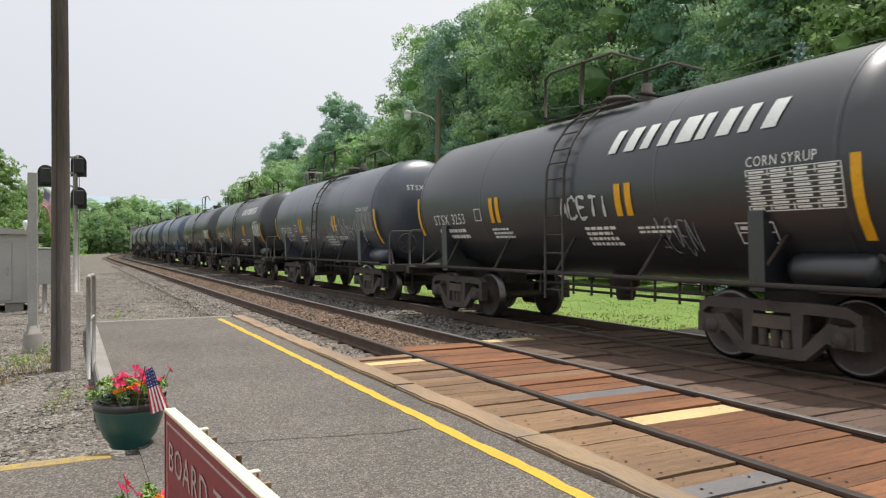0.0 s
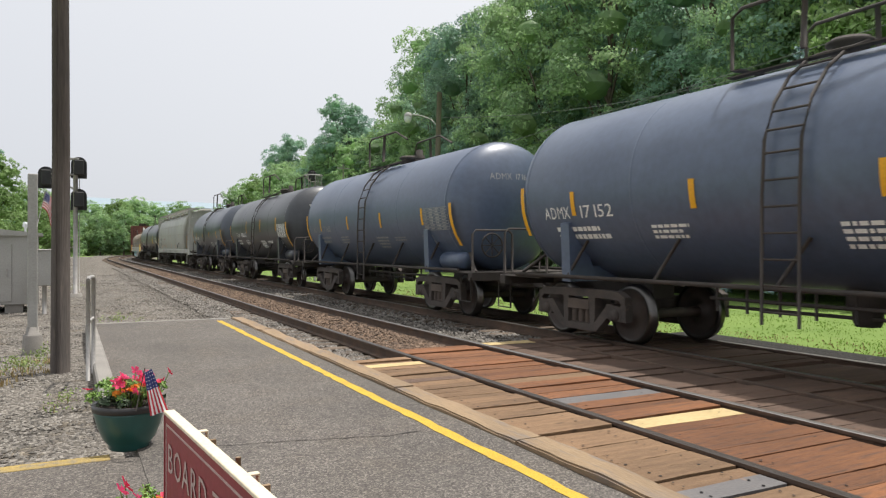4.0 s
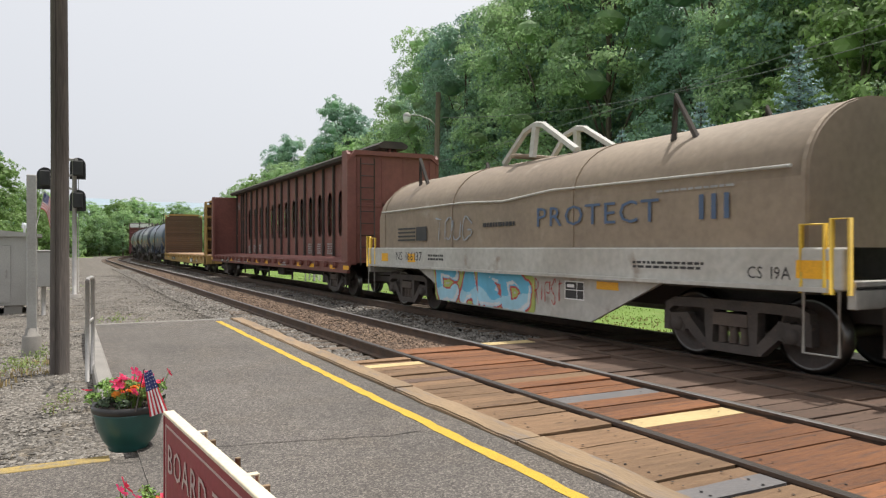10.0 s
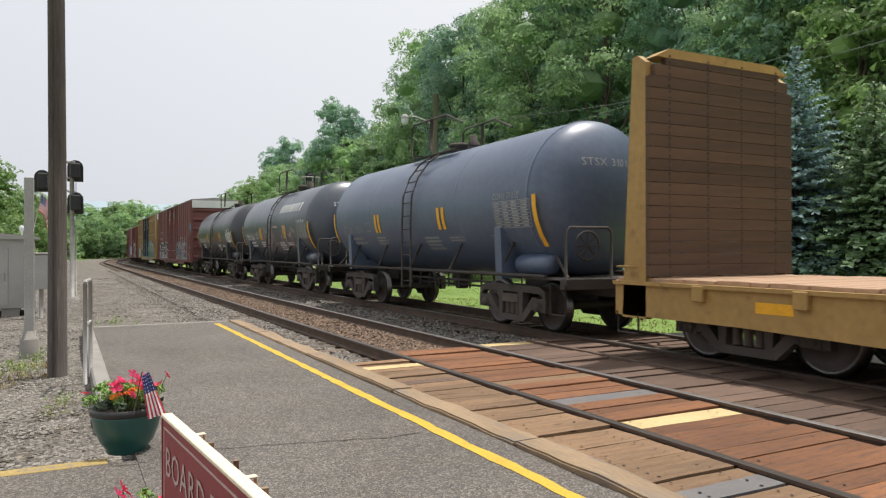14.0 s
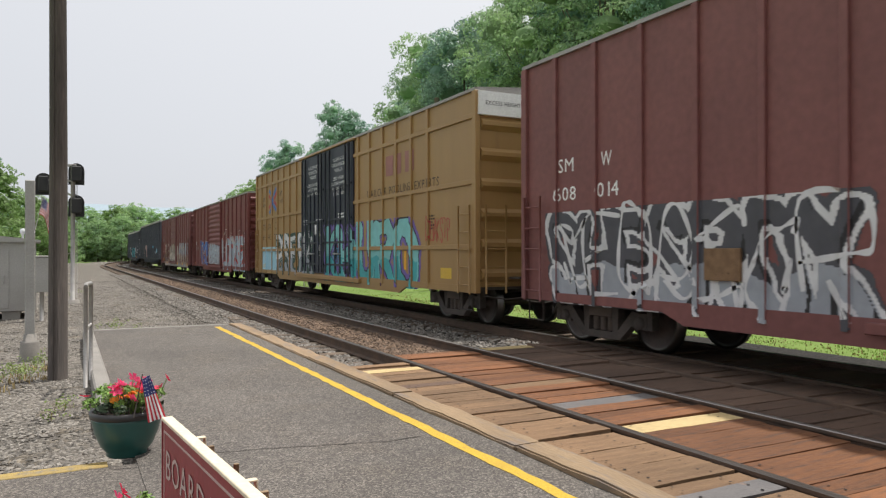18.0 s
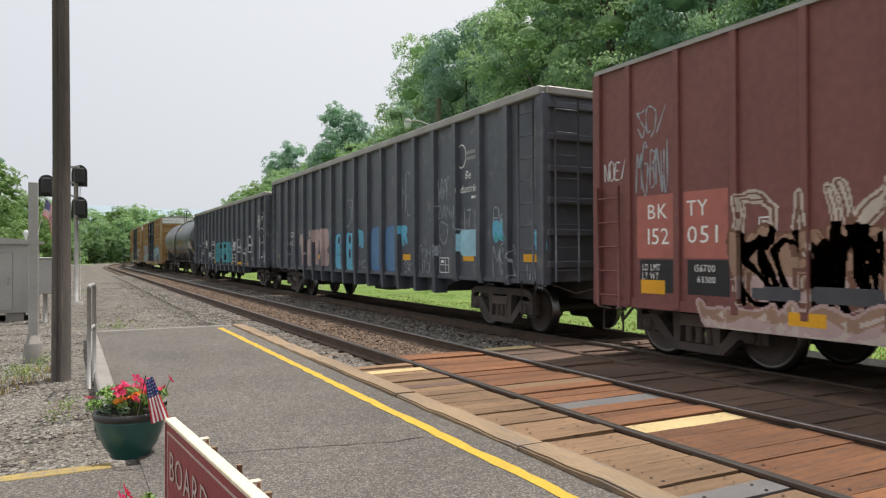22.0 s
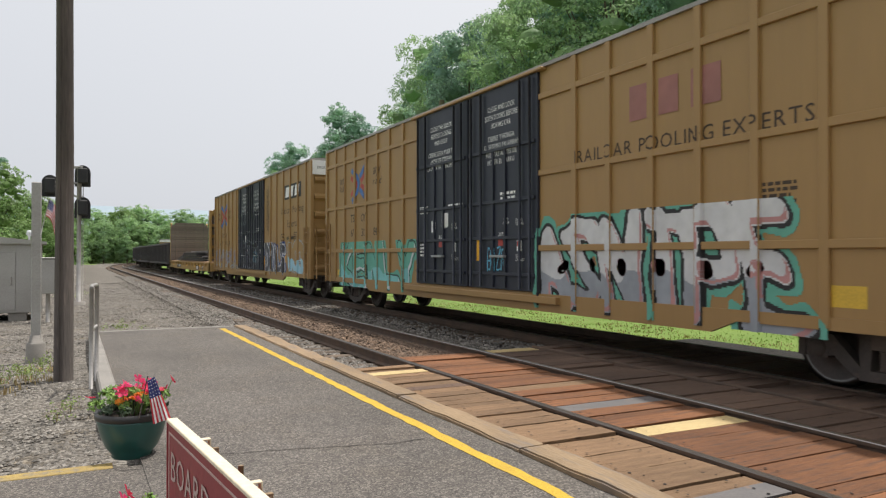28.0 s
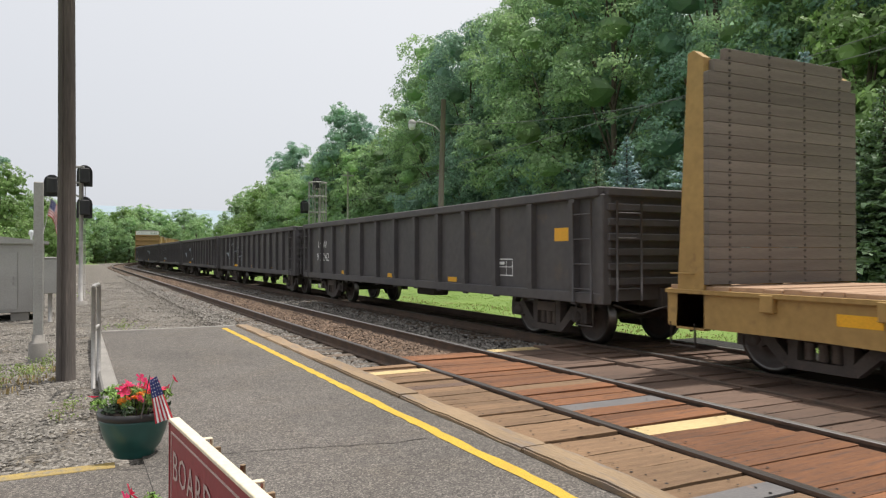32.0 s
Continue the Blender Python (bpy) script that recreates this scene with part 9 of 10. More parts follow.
steel_load(c, L)
for k in range(6):
    u = (457.7, 474.9, 491.0, 507.0, 523.0, 539.0, 555.0)
    c, sd, L = gondola(u[k], u[k + 1], P_GONOLD, "low grey-brown gondola with ribbed sides", 2.42, 0.78, spaced(1.3, u[k + 1] - u[k] - 1.3, 13 if k == 0 else 14), 0.0)
    if k == 0:
        words(c, sd, "CLW", 2.0, 3.0, 1.7, 1.95, D_WHITE)
        words(c, sd, "907242", 1.9, 3.2, 1.3, 1.55, D_WHITE)
        frame_box(c, sd, 13.4, 14.0, 1.1, 1.42, D_WHITE)
        patch(c, sd, 15.3, 15.8, 1.72, 1.94, D_YEL, "reflector")
    else:
        scribble(c, sd, "NKLSW", 2.0, 6.0, 1.0, 2.0, S_GREY, 0.02, 170 + k, 0.2)
    for a in (4.4, 8.0, 11.4):
        patch(c, sd, a, a + 0.4, 0.92, 1.02, D_YEL, "reflector", flat=False)
for k in range(3):
    pool_car(555.0 + 20.2 * k, 575.2 + 20.2 * k, "664310", "ochre yellow boxcar at the tail of the train")


# ---- poles, signals, cabinet, wires ----
M_POLEWOOD = mat("dark creosoted pole wood", (0.098, 0.08, 0.068), (0.055, 0.046, 0.04), 1.5, 0.9, bump=0.5, fine=14, stretch=(4, 4, 0.35), c=(0.16, 0.125, 0.10), cover=0.25, grit=1.0)
M_POLEGREY = mat("grey weathered pole wood", (0.22, 0.185, 0.16), (0.16, 0.135, 0.12), 1.5, 0.9, bump=0.4, fine=14, stretch=(4, 4, 0.35))
M_ALU = mat("dull aluminium sheet", (0.42, 0.41, 0.39), (0.36, 0.35, 0.33), 1.2, 0.5, metal=0.55, bump=0.03, c=(0.30, 0.27, 0.24), cover=0.2)
M_STEELPIPE = mat("grey painted steel", (0.40, 0.385, 0.365), (0.31, 0.295, 0.28), 3, 0.5, metal=0.3, bump=0.05)
M_WHITEPOST = mat("off-white painted post", (0.40, 0.39, 0.37), (0.33, 0.32, 0.30), 2, 0.6, bump=0.05)
M_SIGNAL = mat("matt black signal paint", (0.02, 0.02, 0.021), (0.03, 0.03, 0.03), 3, 0.7, bump=0.05)
M_GLASS = mat("lamp glass", (0.70, 0.72, 0.74), (0.6, 0.62, 0.64), 3, 0.15, bump=0.0)
M_CLOTHRED = mat("red cloth", (0.50, 0.035, 0.05), (0.42, 0.03, 0.04), 8, 0.85, bump=0.1)
M_CLOTHWHITE = mat("white cloth", (0.78, 0.77, 0.75), (0.68, 0.67, 0.66), 8, 0.85, bump=0.1)
M_CLOTHBLUE = mat("blue cloth", (0.035, 0.045, 0.16), (0.05, 0.06, 0.2), 8, 0.85, bump=0.1)

pole = thing("utility_pole", "tall dark creosoted wooden utility pole in gravel", "utility pole", m=pose(-0.105, 10.9, -0.2))
part("pole_shaft", tube([(0, 0, -0.3), (0.005, 0, 3), (-0.01, 0, 6), (-0.02, 0, 10.6)], [0.122, 0.108, 0.101, 0.095], 16), M_POLEWOOD, pole)
part("ground_wire", tube([(-0.05, -0.112, 0), (-0.05, -0.102, 4), (-0.06, -0.09, 9)], 0.006, 5), M_POLEWOOD, pole)

rail = thing("handrail", "galvanised pipe handrail beside the platform kerb", "handrail", m=pose(0.20, 9.6, -0.1))
for y in (0.0, 0.55):
    part("rail_post", tube([(0.13 * y, y, 0), (0.13 * y, y, 1.20)], 0.025, 10), M_STEELPIPE, rail)
part("top_rail", tube([(0, 0.0, 1.20), (0.01, 0.1, 1.222), (0.06, 0.45, 1.222), (0.0715, 0.55, 1.20)], 0.025, 10), M_STEELPIPE, rail)
part("lower_rail", tube([(0, 0.0, 0.7), (0.0715, 0.55, 0.7)], 0.02, 8), M_STEELPIPE, rail)
side_kerb = boxes((0.27, 0.447, 7.2, 15.5, -0.4, 0.03), bevel=0.02)
tagged(part("side_kerb", side_kerb, M_CONCRETE), "low concrete kerb beside the platform", "kerb", kind="structure")

post = thing("post", "off-white square post on a round concrete foot", "post", m=pose(-0.52, 13.26, -0.2))
part("foot", lathe([(0.0, 0.30), (0.125, 0.30), (0.135, 0.28), (0.16, -0.2)], "z", 18), M_CONCRETE, post)
part("collar", lathe([(0.0, 0.42), (0.09, 0.42), (0.095, 0.30), (0.11, 0.30)], "z", 14), M_CONCRETE, post)
part("shaft", boxes((-0.07, 0.07, -0.07, 0.07, 0.30, 2.86), bevel=0.012), M_WHITEPOST, post)


def flag(w, h, stick, m, droop=0.6):
    """A small striped flag that hangs from a stick."""
    f = thing("flag", "small red, white and blue striped flag on a stick", "flag", m=m)
    part("stick", tube([(0, 0, -0.15), (0, 0, stick)], 0.005, 6), M_WHITEPOST, f)

    def at(u, v):
        return (u * w * (1 - droop * 0.55), 0.018 * math.sin(u * 7 + v * 2), stick - 0.01 - v * h - u * u * w * droop * 0.75)
    n = 10
    for k in range(13):
        V = [at((0.42 if k < 7 else 0) + (1 - (0.42 if k < 7 else 0)) * i / n, (k + j) / 13) for i in range(n + 1) for j in (0, 1)]
        flat_mesh("stripe", V, [(2 * i, 2 * i + 1, 2 * i + 3, 2 * i + 2) for i in range(n)], M_CLOTHWHITE if k % 2 else M_CLOTHRED, f)
    V = [at(0.42 * i / 6, 7 / 13 * j / 3) for i in range(7) for j in range(4)]
    flat_mesh("canton", V, [(4 * i + j, 4 * i + j + 1, 4 * i + j + 5, 4 * i + j + 4) for i in range(6) for j in range(3)], M_CLOTHBLUE, f)
    V, F = [], []
    for i in range(5):
        for j in range(4):
            x, y, z = at(0.42 * (i + 0.6) / 5.2, 7 / 13 * (j + 0.6) / 4.2)
            k = len(V)
            s = w * 0.018
            V += [(x - s, y - 0.003, z), (x, y - 0.003, z - s), (x + s, y - 0.003, z), (x, y - 0.003, z + s)]
            F.append((k, k + 1, k + 2, k + 3))
    flat_mesh("star", V, F, M_CLOTHWHITE, f)["kind"] = "stuff"
    return f


flag(0.42, 0.27, 0.45, pose(-0.43, 13.2, 1.96, 0, 12, 20), 0.9)

cab = thing("equipment_cabinet", "dull aluminium railway equipment cabinet on feet", "cabinet", m=pose(-2.45, 21.3, -0.22, 0, 0, 2))
part("body", boxes((-1.75, 1.75, 0, 2.4, 0.24, 2.02), bevel=0.015), M_ALU, cab)
part("roof", prism([(-1.85, 2.0), (1.85, 2.0), (1.85, 2.06), (0, 2.26), (-1.85, 2.06)], "y", -0.12, 2.5), M_WHITEPOST, cab, "pale ribbed roof")
for x0, x1 in ((-1.6, -0.3), (-0.2, 1.15)):
    d = part("door", boxes((x0, x1, -0.03, 0.0, 0.32, 1.78), bevel=0.006), M_ALU, cab)
    for k in range(6):
        part("vent_slat", boxes((x0 + 0.55 + k * 0.06, x0 + 0.58 + k * 0.06, -0.045, -0.03, 0.45, 0.8)), M_WHITEPOST, d)
    part("notice", boxes((x0 + 0.55, x0 + 0.82, -0.036, -0.03, 1.12, 1.27)), D_WHITE, d)
    part("door_handle", boxes((x1 - 0.12, x1 - 0.08, -0.08, -0.03, 0.95, 1.15), bevel=0.006), M_STEELPIPE, d)
for x in (-1.5, -0.6, 0.3, 1.2):
    part("foot", boxes((x - 0.2, x + 0.2, 0.05, 2.3, -0.1, 0.24)), M_CONCRETE, cab)
part("lamp", lathe([(0.0, 2.36), (0.05, 2.35), (0.07, 2.25), (0.03, 2.2), (0.02, 2.0)], "z", 10, (1.45, 0.1, 0)), M_GLASS, cab)
box = thing("junction_box", "grey metal junction box on a short post", "junction box", m=pose(-0.55, 20.6, -0.22))
part("housing", boxes((-0.16, 0.16, -0.12, 0.12, 0.75, 1.62), bevel=0.015), M_ALU, box)
part("post", tube([(0, 0, -0.1), (0, 0, 0.8)], 0.05, 8), M_STEELPIPE, box)
part("lid", boxes((-0.18, 0.18, -0.14, 0.14, 1.62, 1.66), bevel=0.01), M_ALU, box)


def signal_head(parent, x, z, y=0.0, flip=1):
    """A black backboard with rounded ends, a hood and a lamp case."""
    out = [(-0.24, z - 0.34)] + [(0.24, z - 0.34)] + [(0.24 * math.cos(radians(a)), z + 0.14 + 0.24 * math.sin(radians(a))) for a in range(0, 181, 20)]
    b = part("signal_backboard", prism([(x + u, v) for u, v in out], "y", y - 0.02, y + 0.02), M_SIGNAL, parent, "black rounded signal backboard")
    part("lamp_case", boxes((x - 0.15, x + 0.15, y - 0.28, y - 0.02, z - 0.24, z + 0.26), bevel=0.03), M_SIGNAL, b)
    part("hood", lathe([(0.12, 0.02), (0.13, 0.3), (0.115, 0.3), (0.105, 0.02)], "y", 14, (x, y, z)), M_SIGNAL, b)


sig = thing("signal_mast", "grey railway signal mast with two black heads", "signal", m=pose(0.18, 27.0, -0.3))
part("mast", tube([(0, 0, -0.2), (0, 0, 4.75)], 0.075, 10), M_STEELPIPE, sig)
part("mast_cap", boxes((-0.26, 0.1, -0.06, 0.06, 4.68, 4.76), bevel=0.01), M_STEELPIPE, sig)
signal_head(sig, 0.10, 4.42)
signal_head(sig, 0.10, 3.36)
part("ladder", ladder(0.1, -0.28, 0.12, 0.3, 4.6, 13, 0.01, axis="x"), M_STEELPIPE, sig)
signal_head(sig, -0.86, 4.05)
part("bracket", tube([(0, 0, 4.2), (-0.86, 0, 4.2)], 0.04, 8), M_STEELPIPE, sig)
part("bracket", tube([(0, 0, 3.7), (-0.86, 0, 4.15)], 0.03, 8), M_STEELPIPE, sig)
part("foot", lathe([(0.0, 0.25), (0.2, 0.25), (0.24, -0.2)], "z", 14), M_CONCRETE, sig)

tow = thing("signal_tower", "white caged signal tower with black head beyond the tracks", "signal", m=pose(12.35, 39.8, -0.4))
part("mast", tube([(0.1, 0.2, -0.2), (0.1, 0.2, 5.7)], 0.08, 8), M_WHITEPOST, tow)
part("ladder", ladder(-0.2, -0.3, 0.2, 0.1, 5.8, 15, 0.02, axis="x"), M_WHITEPOST, tow)
for z in (3.4, 4.3, 5.2, 6.0):
    part("cage_hoop", tube([(-0.05 + 0.52 * math.cos(k * math.pi / 8), 0.1 + 0.45 * math.sin(k * math.pi / 8), z) for k in range(17)], 0.03, 5, caps=False), M_WHITEPOST, tow)
for k in range(8):
    a = k * math.pi / 4
    part("cage_bar", tube([(-0.05 + 0.52 * math.cos(a), 0.1 + 0.45 * math.sin(a), 3.3), (-0.05 + 0.52 * math.cos(a), 0.1 + 0.45 * math.sin(a), 6.0)], 0.022, 5), M_WHITEPOST, tow)
part("platform", boxes((-0.6, 0.5, -0.4, 0.6, 3.28, 3.33)), M_WHITEPOST, tow)
signal_head(tow, -0.05, 5.95, 0.3)
signal_head(tow, -0.75, 4.6, 0.3)
for x in (-0.45, 0.4):
    for k in range(3):
        part("brace", tube([(x, 0.1, k * 1.1), (-x, 0.1, (k + 1) * 1.1)], 0.016, 5), M_WHITEPOST, tow)
    part("leg", tube([(x, 0.1, -0.2), (x, 0.1, 3.3)], 0.03, 6), M_WHITEPOST, tow)

lamp = thing("street_lamp", "grey wooden pole with a street lamp on a curved arm", "street lamp", m=pose(15.7, 31.3, -0.4) @ pose(0, 0, 0, 0, 1.6, 0))
part("pole", tube([(0, 0, -0.3), (0, 0, 4.5), (0, 0, 9.45)], [0.15, 0.135, 0.12], 12), M_POLEGREY, lamp)
part("arm", tube([(0.0, -0.05, 7.75), (-0.35, 0.16, 8.12), (-0.8, 0.38, 8.30), (-1.3, 0.62, 8.33)], 0.03, 8), M_WHITEPOST, lamp)
part("lamp_head", lathe([(0.0, 0.20), (0.09, 0.19), (0.17, 0.12), (0.19, 0.02), (0.19, -0.02)], "z", 16, (-1.35, 0.64, 8.22)), M_WHITEPOST, lamp)
part("lens", lathe([(0.185, 0.0), (0.17, -0.18), (0.11, -0.27), (0.0, -0.30)], "z", 16, (-1.35, 0.64, 8.2)), M_GLASS, lamp, "clear glass lamp bowl", smooth=True)
thin = thing("thin_pole", "slender pale pole at the foot of the wood", "pole", m=pose(19.8, 56.0, -0.3))
part("shaft", tube([(0, 0, -0.3), (0, 0, 8.6)], [0.10, 0.07], 8), M_WHITEPOST, thin)
part("crossbar", boxes((-0.5, 0.5, -0.04, 0.04, 8.2, 8.3)), M_WHITEPOST, thin)

M_WIRE = mat("cable", (0.10, 0.11, 0.11), (0.14, 0.15, 0.15), 3, 0.6, bump=0)


def wire(a, b, sag, r=0.012):
    a, b = Vector(a), Vector(b)
    pts = [a.lerp(b, k / 24) - Vector((0, 0, sag * 4 * (k / 24) * (1 - k / 24))) for k in range(25)]
    o = tagged(part("overhead_wire", tube(pts, r, 5), M_WIRE), "thin dark overhead cable", "cable", "overhead cables")
    return o


wire((15.95, 31.3, 7.84), (24.0, -6.0, 11.14), 2.30)
wire((15.95, 31.3, 5.65), (24.0, -6.0, 10.05), 0.21)
wire((15.95, 31.3, 8.35), (19.8, 56.0, 8.1), 0.5, 0.01)
wire((15.9, 31.3, 5.7), (19.8, 56.0, 6.0), 0.5, 0.01)

# ---- sign board in front, flower pots ----
M_BOARDRED = mat("faded red sign paint", (0.30, 0.045, 0.05), (0.25, 0.04, 0.045), 3, 0.6, bump=0.08, fine=30, c=(0.35, 0.10, 0.10), cover=0.15)
M_CREAM = mat("cream sign paint", (0.80, 0.70, 0.52), (0.72, 0.62, 0.45), 4, 0.6, bump=0.08)
M_LETTER = mat("pale sign lettering", (0.58, 0.45, 0.40), (0.50, 0.36, 0.33), 4, 0.6, bump=0)
board = thing("sign_board", "red wooden sign board with cream edge and lettering", "sign")
a, b = Vector((0.388, 3.50, 0)), Vector((0.52, 2.0, 0))
way = (b - a).normalized()
out = Vector((way.y, -way.x, 0))                 # towards the eye's side
if out.x > 0:
    out = -out
BL = (b - a).length + 0.35
BM = Matrix(((way.x, -out.x, 0, a.x), (way.y, -out.y, 0, a.y), (0, 0, 1, 0), (0, 0, 0, 1)))   # x along the board, y away from its face
board.matrix_world = BM
part("panel", boxes((0, BL, 0.0, 0.034, 0.05, 0.735)), M_BOARDRED, board)
part("top_edge", boxes((-0.004, BL, -0.006, 0.042, 0.735, 0.752), bevel=0.003), M_CREAM, board, "cream painted top edge")
part("side_edge", boxes((-0.010, -0.001, -0.004, 0.038, 0.05, 0.735)), M_BOARDRED, board)
part("border_line", boxes((0.03, BL, -0.003, 0.0, 0.692, 0.700), (0.03, 0.035, -0.003, 0.0, 0.1, 0.692)), M_LETTER, board)
V, F, w = layout("BOARD TRAINS")
flat_mesh("lettering", [(0.075 + 1.42 * x / w, -0.004, 0.50 + 0.125 * y / 0.69) for x, y in V], F, M_LETTER, board)
for x in (0.2, 1.35):
    part("leg", boxes((x, x + 0.07, 0.034, 0.09, -0.01, 0.66)), M_KERB, board)
for x in (0.22, 0.92):
    part("bracket", boxes((x, x + 0.03, 0.034, 0.13, 0.690, 0.698), (x, x + 0.03, 0.122, 0.13, 0.61, 0.690), bevel=0.002), M_CREAM, board, "bent flat cream bracket")
    part("bracket_plate", boxes((x + 0.07, x + 0.085, 0.036, 0.15, 0.55, 0.67), bevel=0.003), M_KERB, board, "brown wooden bracket plate")
for x in (0.45, 1.2):
    part("stake", tube([(x, 0.2, 0), (x, 0.2, 0.62)], 0.012, 6), M_KERB, board)

M_POT = mat("glazed green pot", (0.016, 0.075, 0.065), (0.022, 0.095, 0.082), 2, 0.32, bump=0.03, fine=10, coat=0.3)
M_RIM = mat("dark bronze pot rim", (0.028, 0.026, 0.026), (0.045, 0.042, 0.04), 4, 0.4, bump=0.03)
M_SOIL = mat("potting soil", (0.03, 0.022, 0.016), (0.05, 0.037, 0.028), 12, 1.0, bump=0.6)
M_PETALPINK = mat("pink petal", (0.80, 0.05, 0.16), (0.85, 0.10, 0.26), 6, 0.6, bump=0, isl=0.2, thin=0.3)
M_PETALRED = mat("crimson petal", (0.60, 0.02, 0.07), (0.72, 0.03, 0.09), 6, 0.6, bump=0, isl=0.2, thin=0.3)
M_PETALORANGE = mat("orange petal", (0.78, 0.22, 0.02), (0.85, 0.36, 0.05), 6, 0.6, bump=0, isl=0.25)
M_FLOWERLEAF = mat("bright plant leaf", (0.13, 0.24, 0.04), (0.19, 0.32, 0.06), 6, 0.5, bump=0, isl=0.35)
M_DARKLEAF = mat("dark plant leaf", (0.03, 0.055, 0.028), (0.05, 0.085, 0.035), 6, 0.5, bump=0, isl=0.35)


def blossom(parent, c, r, material, seed, petals=5, double=False):
    rng = random.Random(seed)
    V, F = [], []
    tilt = Matrix.Rotation(rng.uniform(0.2, 1.1), 3, (rng.uniform(-1, 1), rng.uniform(-1, 1), 0)) @ Matrix.Rotation(rng.uniform(0, 6), 3, "Z")
    for ring in range(3 if double else 1):
        for k in range(petals + ring * 2 if double else petals):
            n = petals + ring * 2 if double else petals
            a = 2 * math.pi * k / n + ring * 0.4
            q = r * (1 - 0.27 * ring)
            pts = [(0, 0, 0.1 * r * ring), (q * 0.55 * math.cos(a - 0.55), q * 0.55 * math.sin(a - 0.55), q * 0.22 + 0.2 * r * ring), (q * math.cos(a - 0.32), q * math.sin(a - 0.32), q * 0.34 + 0.3 * r * ring),
                   (q * 1.04 * math.cos(a), q * 1.04 * math.sin(a), q * 0.26 + 0.3 * r * ring), (q * math.cos(a + 0.32), q * math.sin(a + 0.32), q * 0.34 + 0.3 * r * ring), (q * 0.55 * math.cos(a + 0.55), q * 0.55 * math.sin(a + 0.55), q * 0.22 + 0.2 * r * ring)]
            i = len(V)
            V += [tuple(Vector(c) + tilt @ Vector(p)) for p in pts]
            F += [(i, i + 1, i + 2, i + 3), (i, i + 3, i + 4, i + 5)]
    return flat_mesh("blossom", V, F, material, parent)


def pot_plant(x, y, z, dia, high, seed, flowers, spill=1.0, lush=1.0):
    t = thing("flower_pot", "glazed green pot of pink petunias and orange marigolds", "flower pot", m=pose(x, y, z))
    r = dia / 2
    part("pot", lathe([(0.0, 0.0), (r * 0.52, 0.0), (r * 0.56, 0.012), (r * 0.55, 0.03), (r * 0.72, high * 0.25), (r * 0.86, high * 0.52), (r * 0.945, high * 0.80), (r * 0.95, high * 0.86), (r * 0.86, high * 0.86)], "z", 40), M_POT, t, smooth=True)
    part("rim", lathe([(r * 0.93, high * 0.84), (r * 0.99, high * 0.86), (r, high * 0.93), (r * 0.985, high), (r * 0.93, high * 1.005), (r * 0.88, high * 0.98), (r * 0.87, high * 0.85)], "z", 40), M_RIM, t, "dark rolled rim", smooth=True)
    part("soil", lathe([(r * 0.88, high * 0.90), (0.0, high * 0.95)], "z", 24), M_SOIL, t)
    rng = random.Random(seed)
    for k, (m, n, size, top) in enumerate(((M_FLOWERLEAF, 2000, 0.013, 0.17), (M_DARKLEAF, 700, 0.02, 0.09))):
        cs, rr = [], []
        for i in range(15):
            a, q = rng.uniform(0, 6.28), r * math.sqrt(rng.random()) * (0.95 if k == 0 else 0.8)
            cs.append((q * math.cos(a), q * math.sin(a), high + top * rng.uniform(0.1, 0.8)))
            rr.append(r * rng.uniform(0.14, 0.28))
        V, F = leaf_cloud(cs, rr, int(n * lush), size, seed + k, 0.9)
        leaf_mesh("foliage", V, F, m, t)
    for k in range(flowers):
        a, q = rng.uniform(0, 6.28), r * rng.uniform(0.25, 1.12) * spill
        zc = high + rng.uniform(0.06, 0.22)
        if k % 4 == 1:
            c = (q * 0.55 * math.cos(a), q * 0.55 * math.sin(a) - r * 0.35, high + rng.uniform(0.06, 0.13))
            blossom(t, c, 0.032, M_PETALORANGE, seed + k, 7, True)
        else:
            c = (q * math.cos(a), q * math.sin(a), zc)
            blossom(t, c, rng.uniform(0.032, 0.05), M_PETALPINK if k % 3 else M_PETALRED, seed + k)
        part("stalk", tube([(c[0] * 0.6, c[1] * 0.6, high * 0.93), (c[0] * 0.85, c[1] * 0.85, (high + c[2]) / 2), c], 0.003, 4), M_FLOWERLEAF, t)
    return t


pot_plant(0.405, 5.95, -0.02, 0.52, 0.345, 91, 40)
pot_plant(0.33, 3.70, -0.07, 0.34, 0.24, 97, 9, 0.9, 0.25)


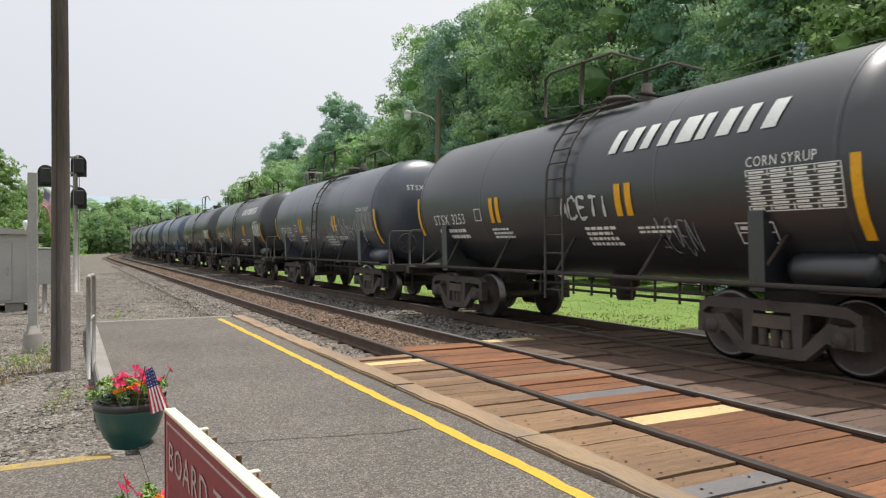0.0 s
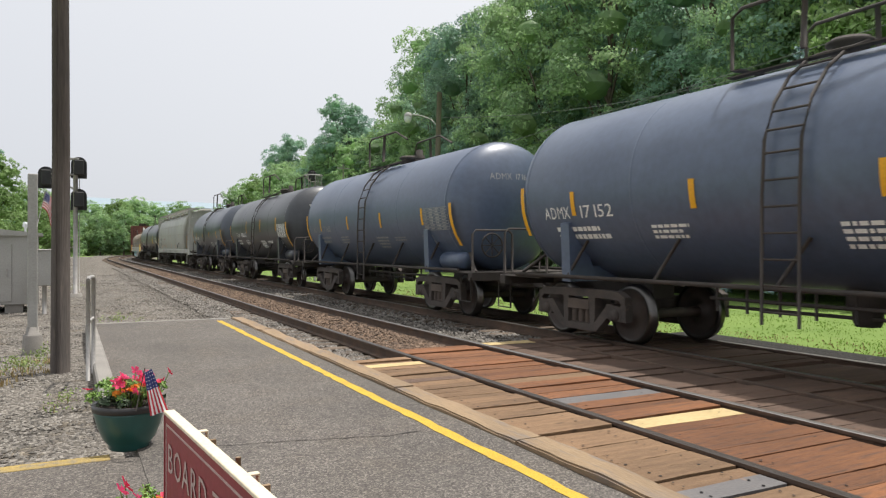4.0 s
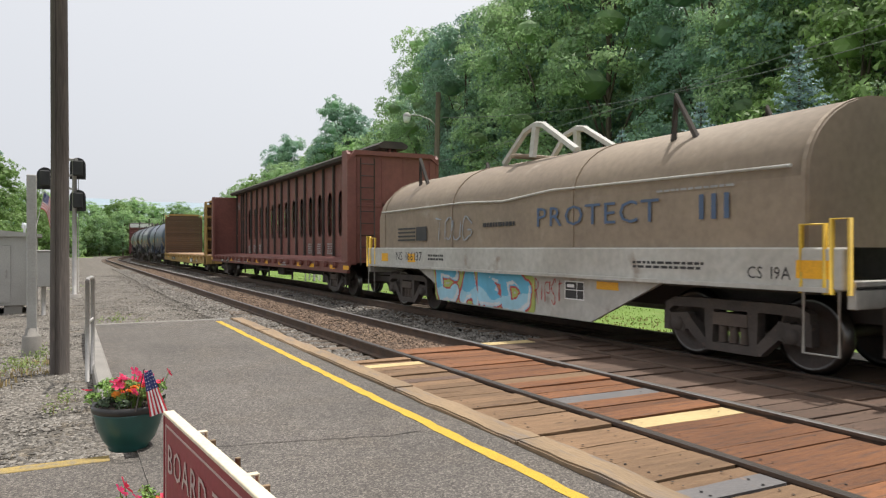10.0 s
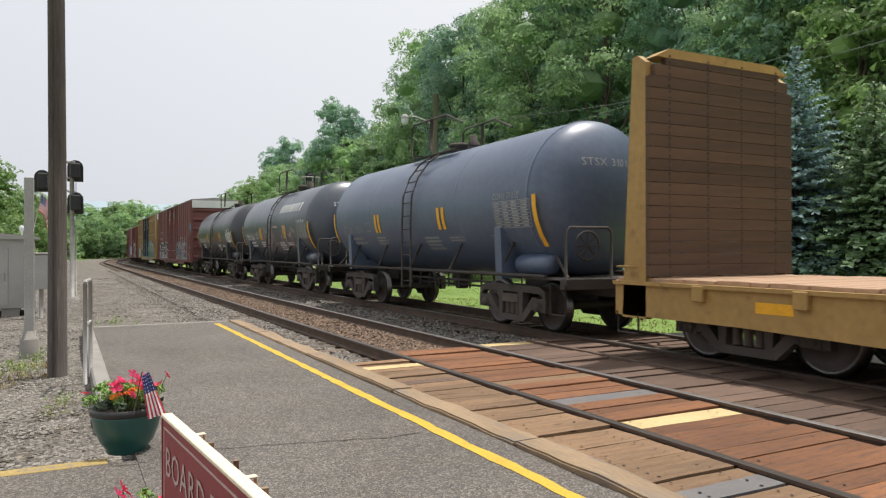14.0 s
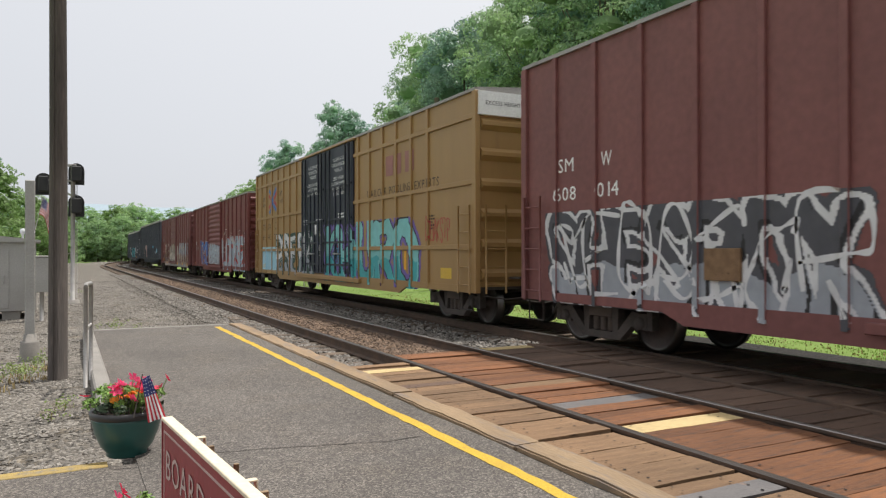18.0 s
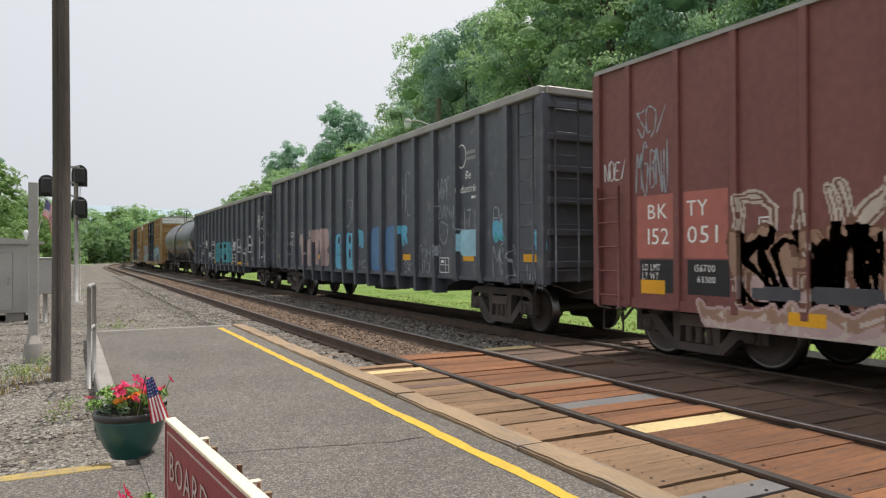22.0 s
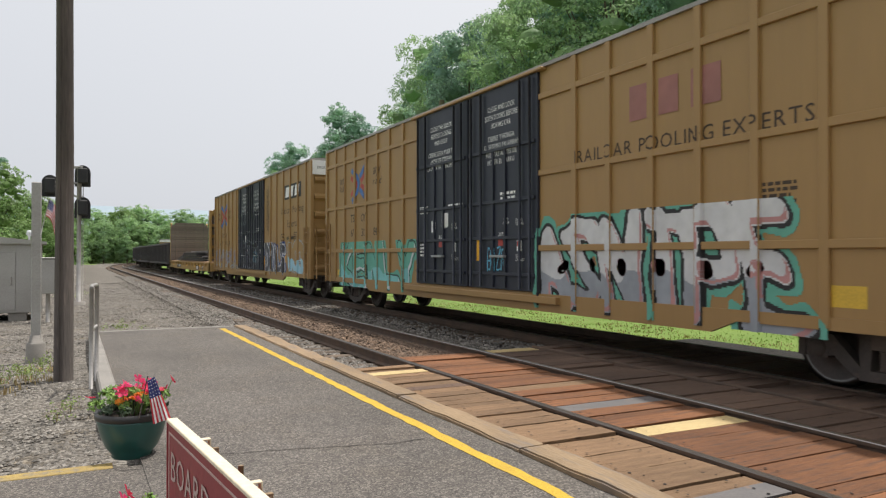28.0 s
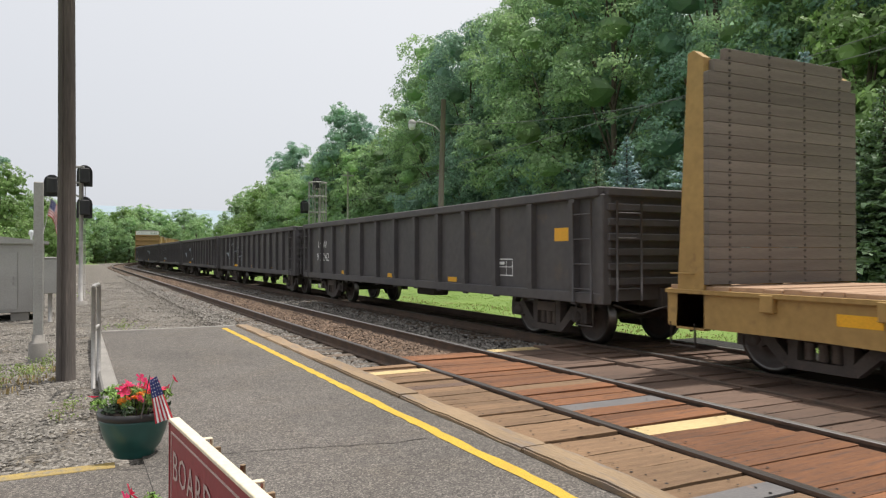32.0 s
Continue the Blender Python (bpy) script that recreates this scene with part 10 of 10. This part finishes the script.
def hanging_flag(m):
    """A small flag that hangs down from the tip of a leaning stick, stripes upright."""
    f = thing("flag", "small red, white and blue striped flag drooping over the pot", "flag", m=m)
    part("stick", tube([(-0.06, 0.05, -0.30), (0.0, 0, 0.02)], 0.004, 6), M_POLEWOOD, f)

    def at(u, v):                                # u across the stripes, v down along them
        return (0.02 + 0.075 * v + (u - 0.5) * (0.05 + 0.07 * v), -0.03 - 0.05 * v + 0.008 * math.sin(u * 11 + v * 3), -0.30 * v + 0.03 * (u - 0.5))
    for k in range(9):
        u0, v0 = k / 9, 0.42
        V = [at(u0 + j / 9, v0 + (1 - v0) * i / 6) for i in range(7) for j in (0, 1)]
        flat_mesh("stripe", V, [(2 * i, 2 * i + 1, 2 * i + 3, 2 * i + 2) for i in range(6)], M_CLOTHWHITE if k % 2 else M_CLOTHRED, f)
    V = [at(i / 6, 0.42 * j / 4) for i in range(7) for j in range(5)]
    flat_mesh("canton", V, [(5 * i + j, 5 * i + j + 1, 5 * i + j + 6, 5 * i + j + 5) for i in range(6) for j in range(4)], M_CLOTHBLUE, f)
    V, F = [], []
    for i in range(4):
        for j in range(5):
            x, y, z = at((i + 0.6) / 4.2, 0.42 * (j + 0.6) / 5.2)
            k, s = len(V), 0.0045
            V += [(x - s, y - 0.003, z), (x, y - 0.003, z - s), (x + s, y - 0.003, z), (x, y - 0.003, z + s)]
            F.append((k, k + 1, k + 2, k + 3))
    flat_mesh("star", V, F, M_CLOTHWHITE, f)["kind"] = "stuff"


hanging_flag(pose(0.485, 5.62, 0.605, 0, 0, -4))


SPEED, WHEEL_R = 14.05, 0.457


def car_pose(s, half):
    """A car whose two trucks stand half a wheelbase before and behind s."""
    a, b = on_track(s - half, FAR_X)[0], on_track(s + half, FAR_X)[0]
    d = b - a
    return Matrix.Translation((a + b) / 2) @ pose(0, 0, 0, 0, 0, -math.degrees(math.atan2(d.x, d.y)))


def motions():
    """The train runs towards the eye and past it at a steady speed."""
    for car, mid, half, wheels in CARS:
        ts = {0.0, 32.0}
        bend = (mid - CURVE_Y) / SPEED          # when the car leaves the bend
        t = max(0.0, bend - 6)
        while t < min(32.0, bend + 2.5):
            ts.add(round(t, 1))
            t += 0.5
        for t in range(0, 33, 4):
            if t > bend + 2.5 or t < bend - 6:
                ts.add(float(t))
        walk(car, [(t, car_pose(mid - SPEED * t, half)) for t in sorted(ts)])
        # the wheels turn while the car is close enough for it to show
        t0, t1 = max(0.0, (mid - 26) / SPEED), min(32.0, (mid + 2) / SPEED)
        f0, f1 = round(t0 * FPS), round(t1 * FPS)
        if f1 - f0 < 2:
            continue
        for wheel in wheels:
            at = wheel.location.copy()
            rows = [(f / FPS, pose(*at, math.degrees((f - f0) / FPS * SPEED / WHEEL_R), 0, 0)) for f in range(f0, f1 + 1)]
            if f0 > 0:
                rows.insert(0, (0.0, pose(*at)))
            if f1 < 32 * FPS:
                rows.append((32.0, rows[-1][1]))
            walk(wheel, rows)


motions()
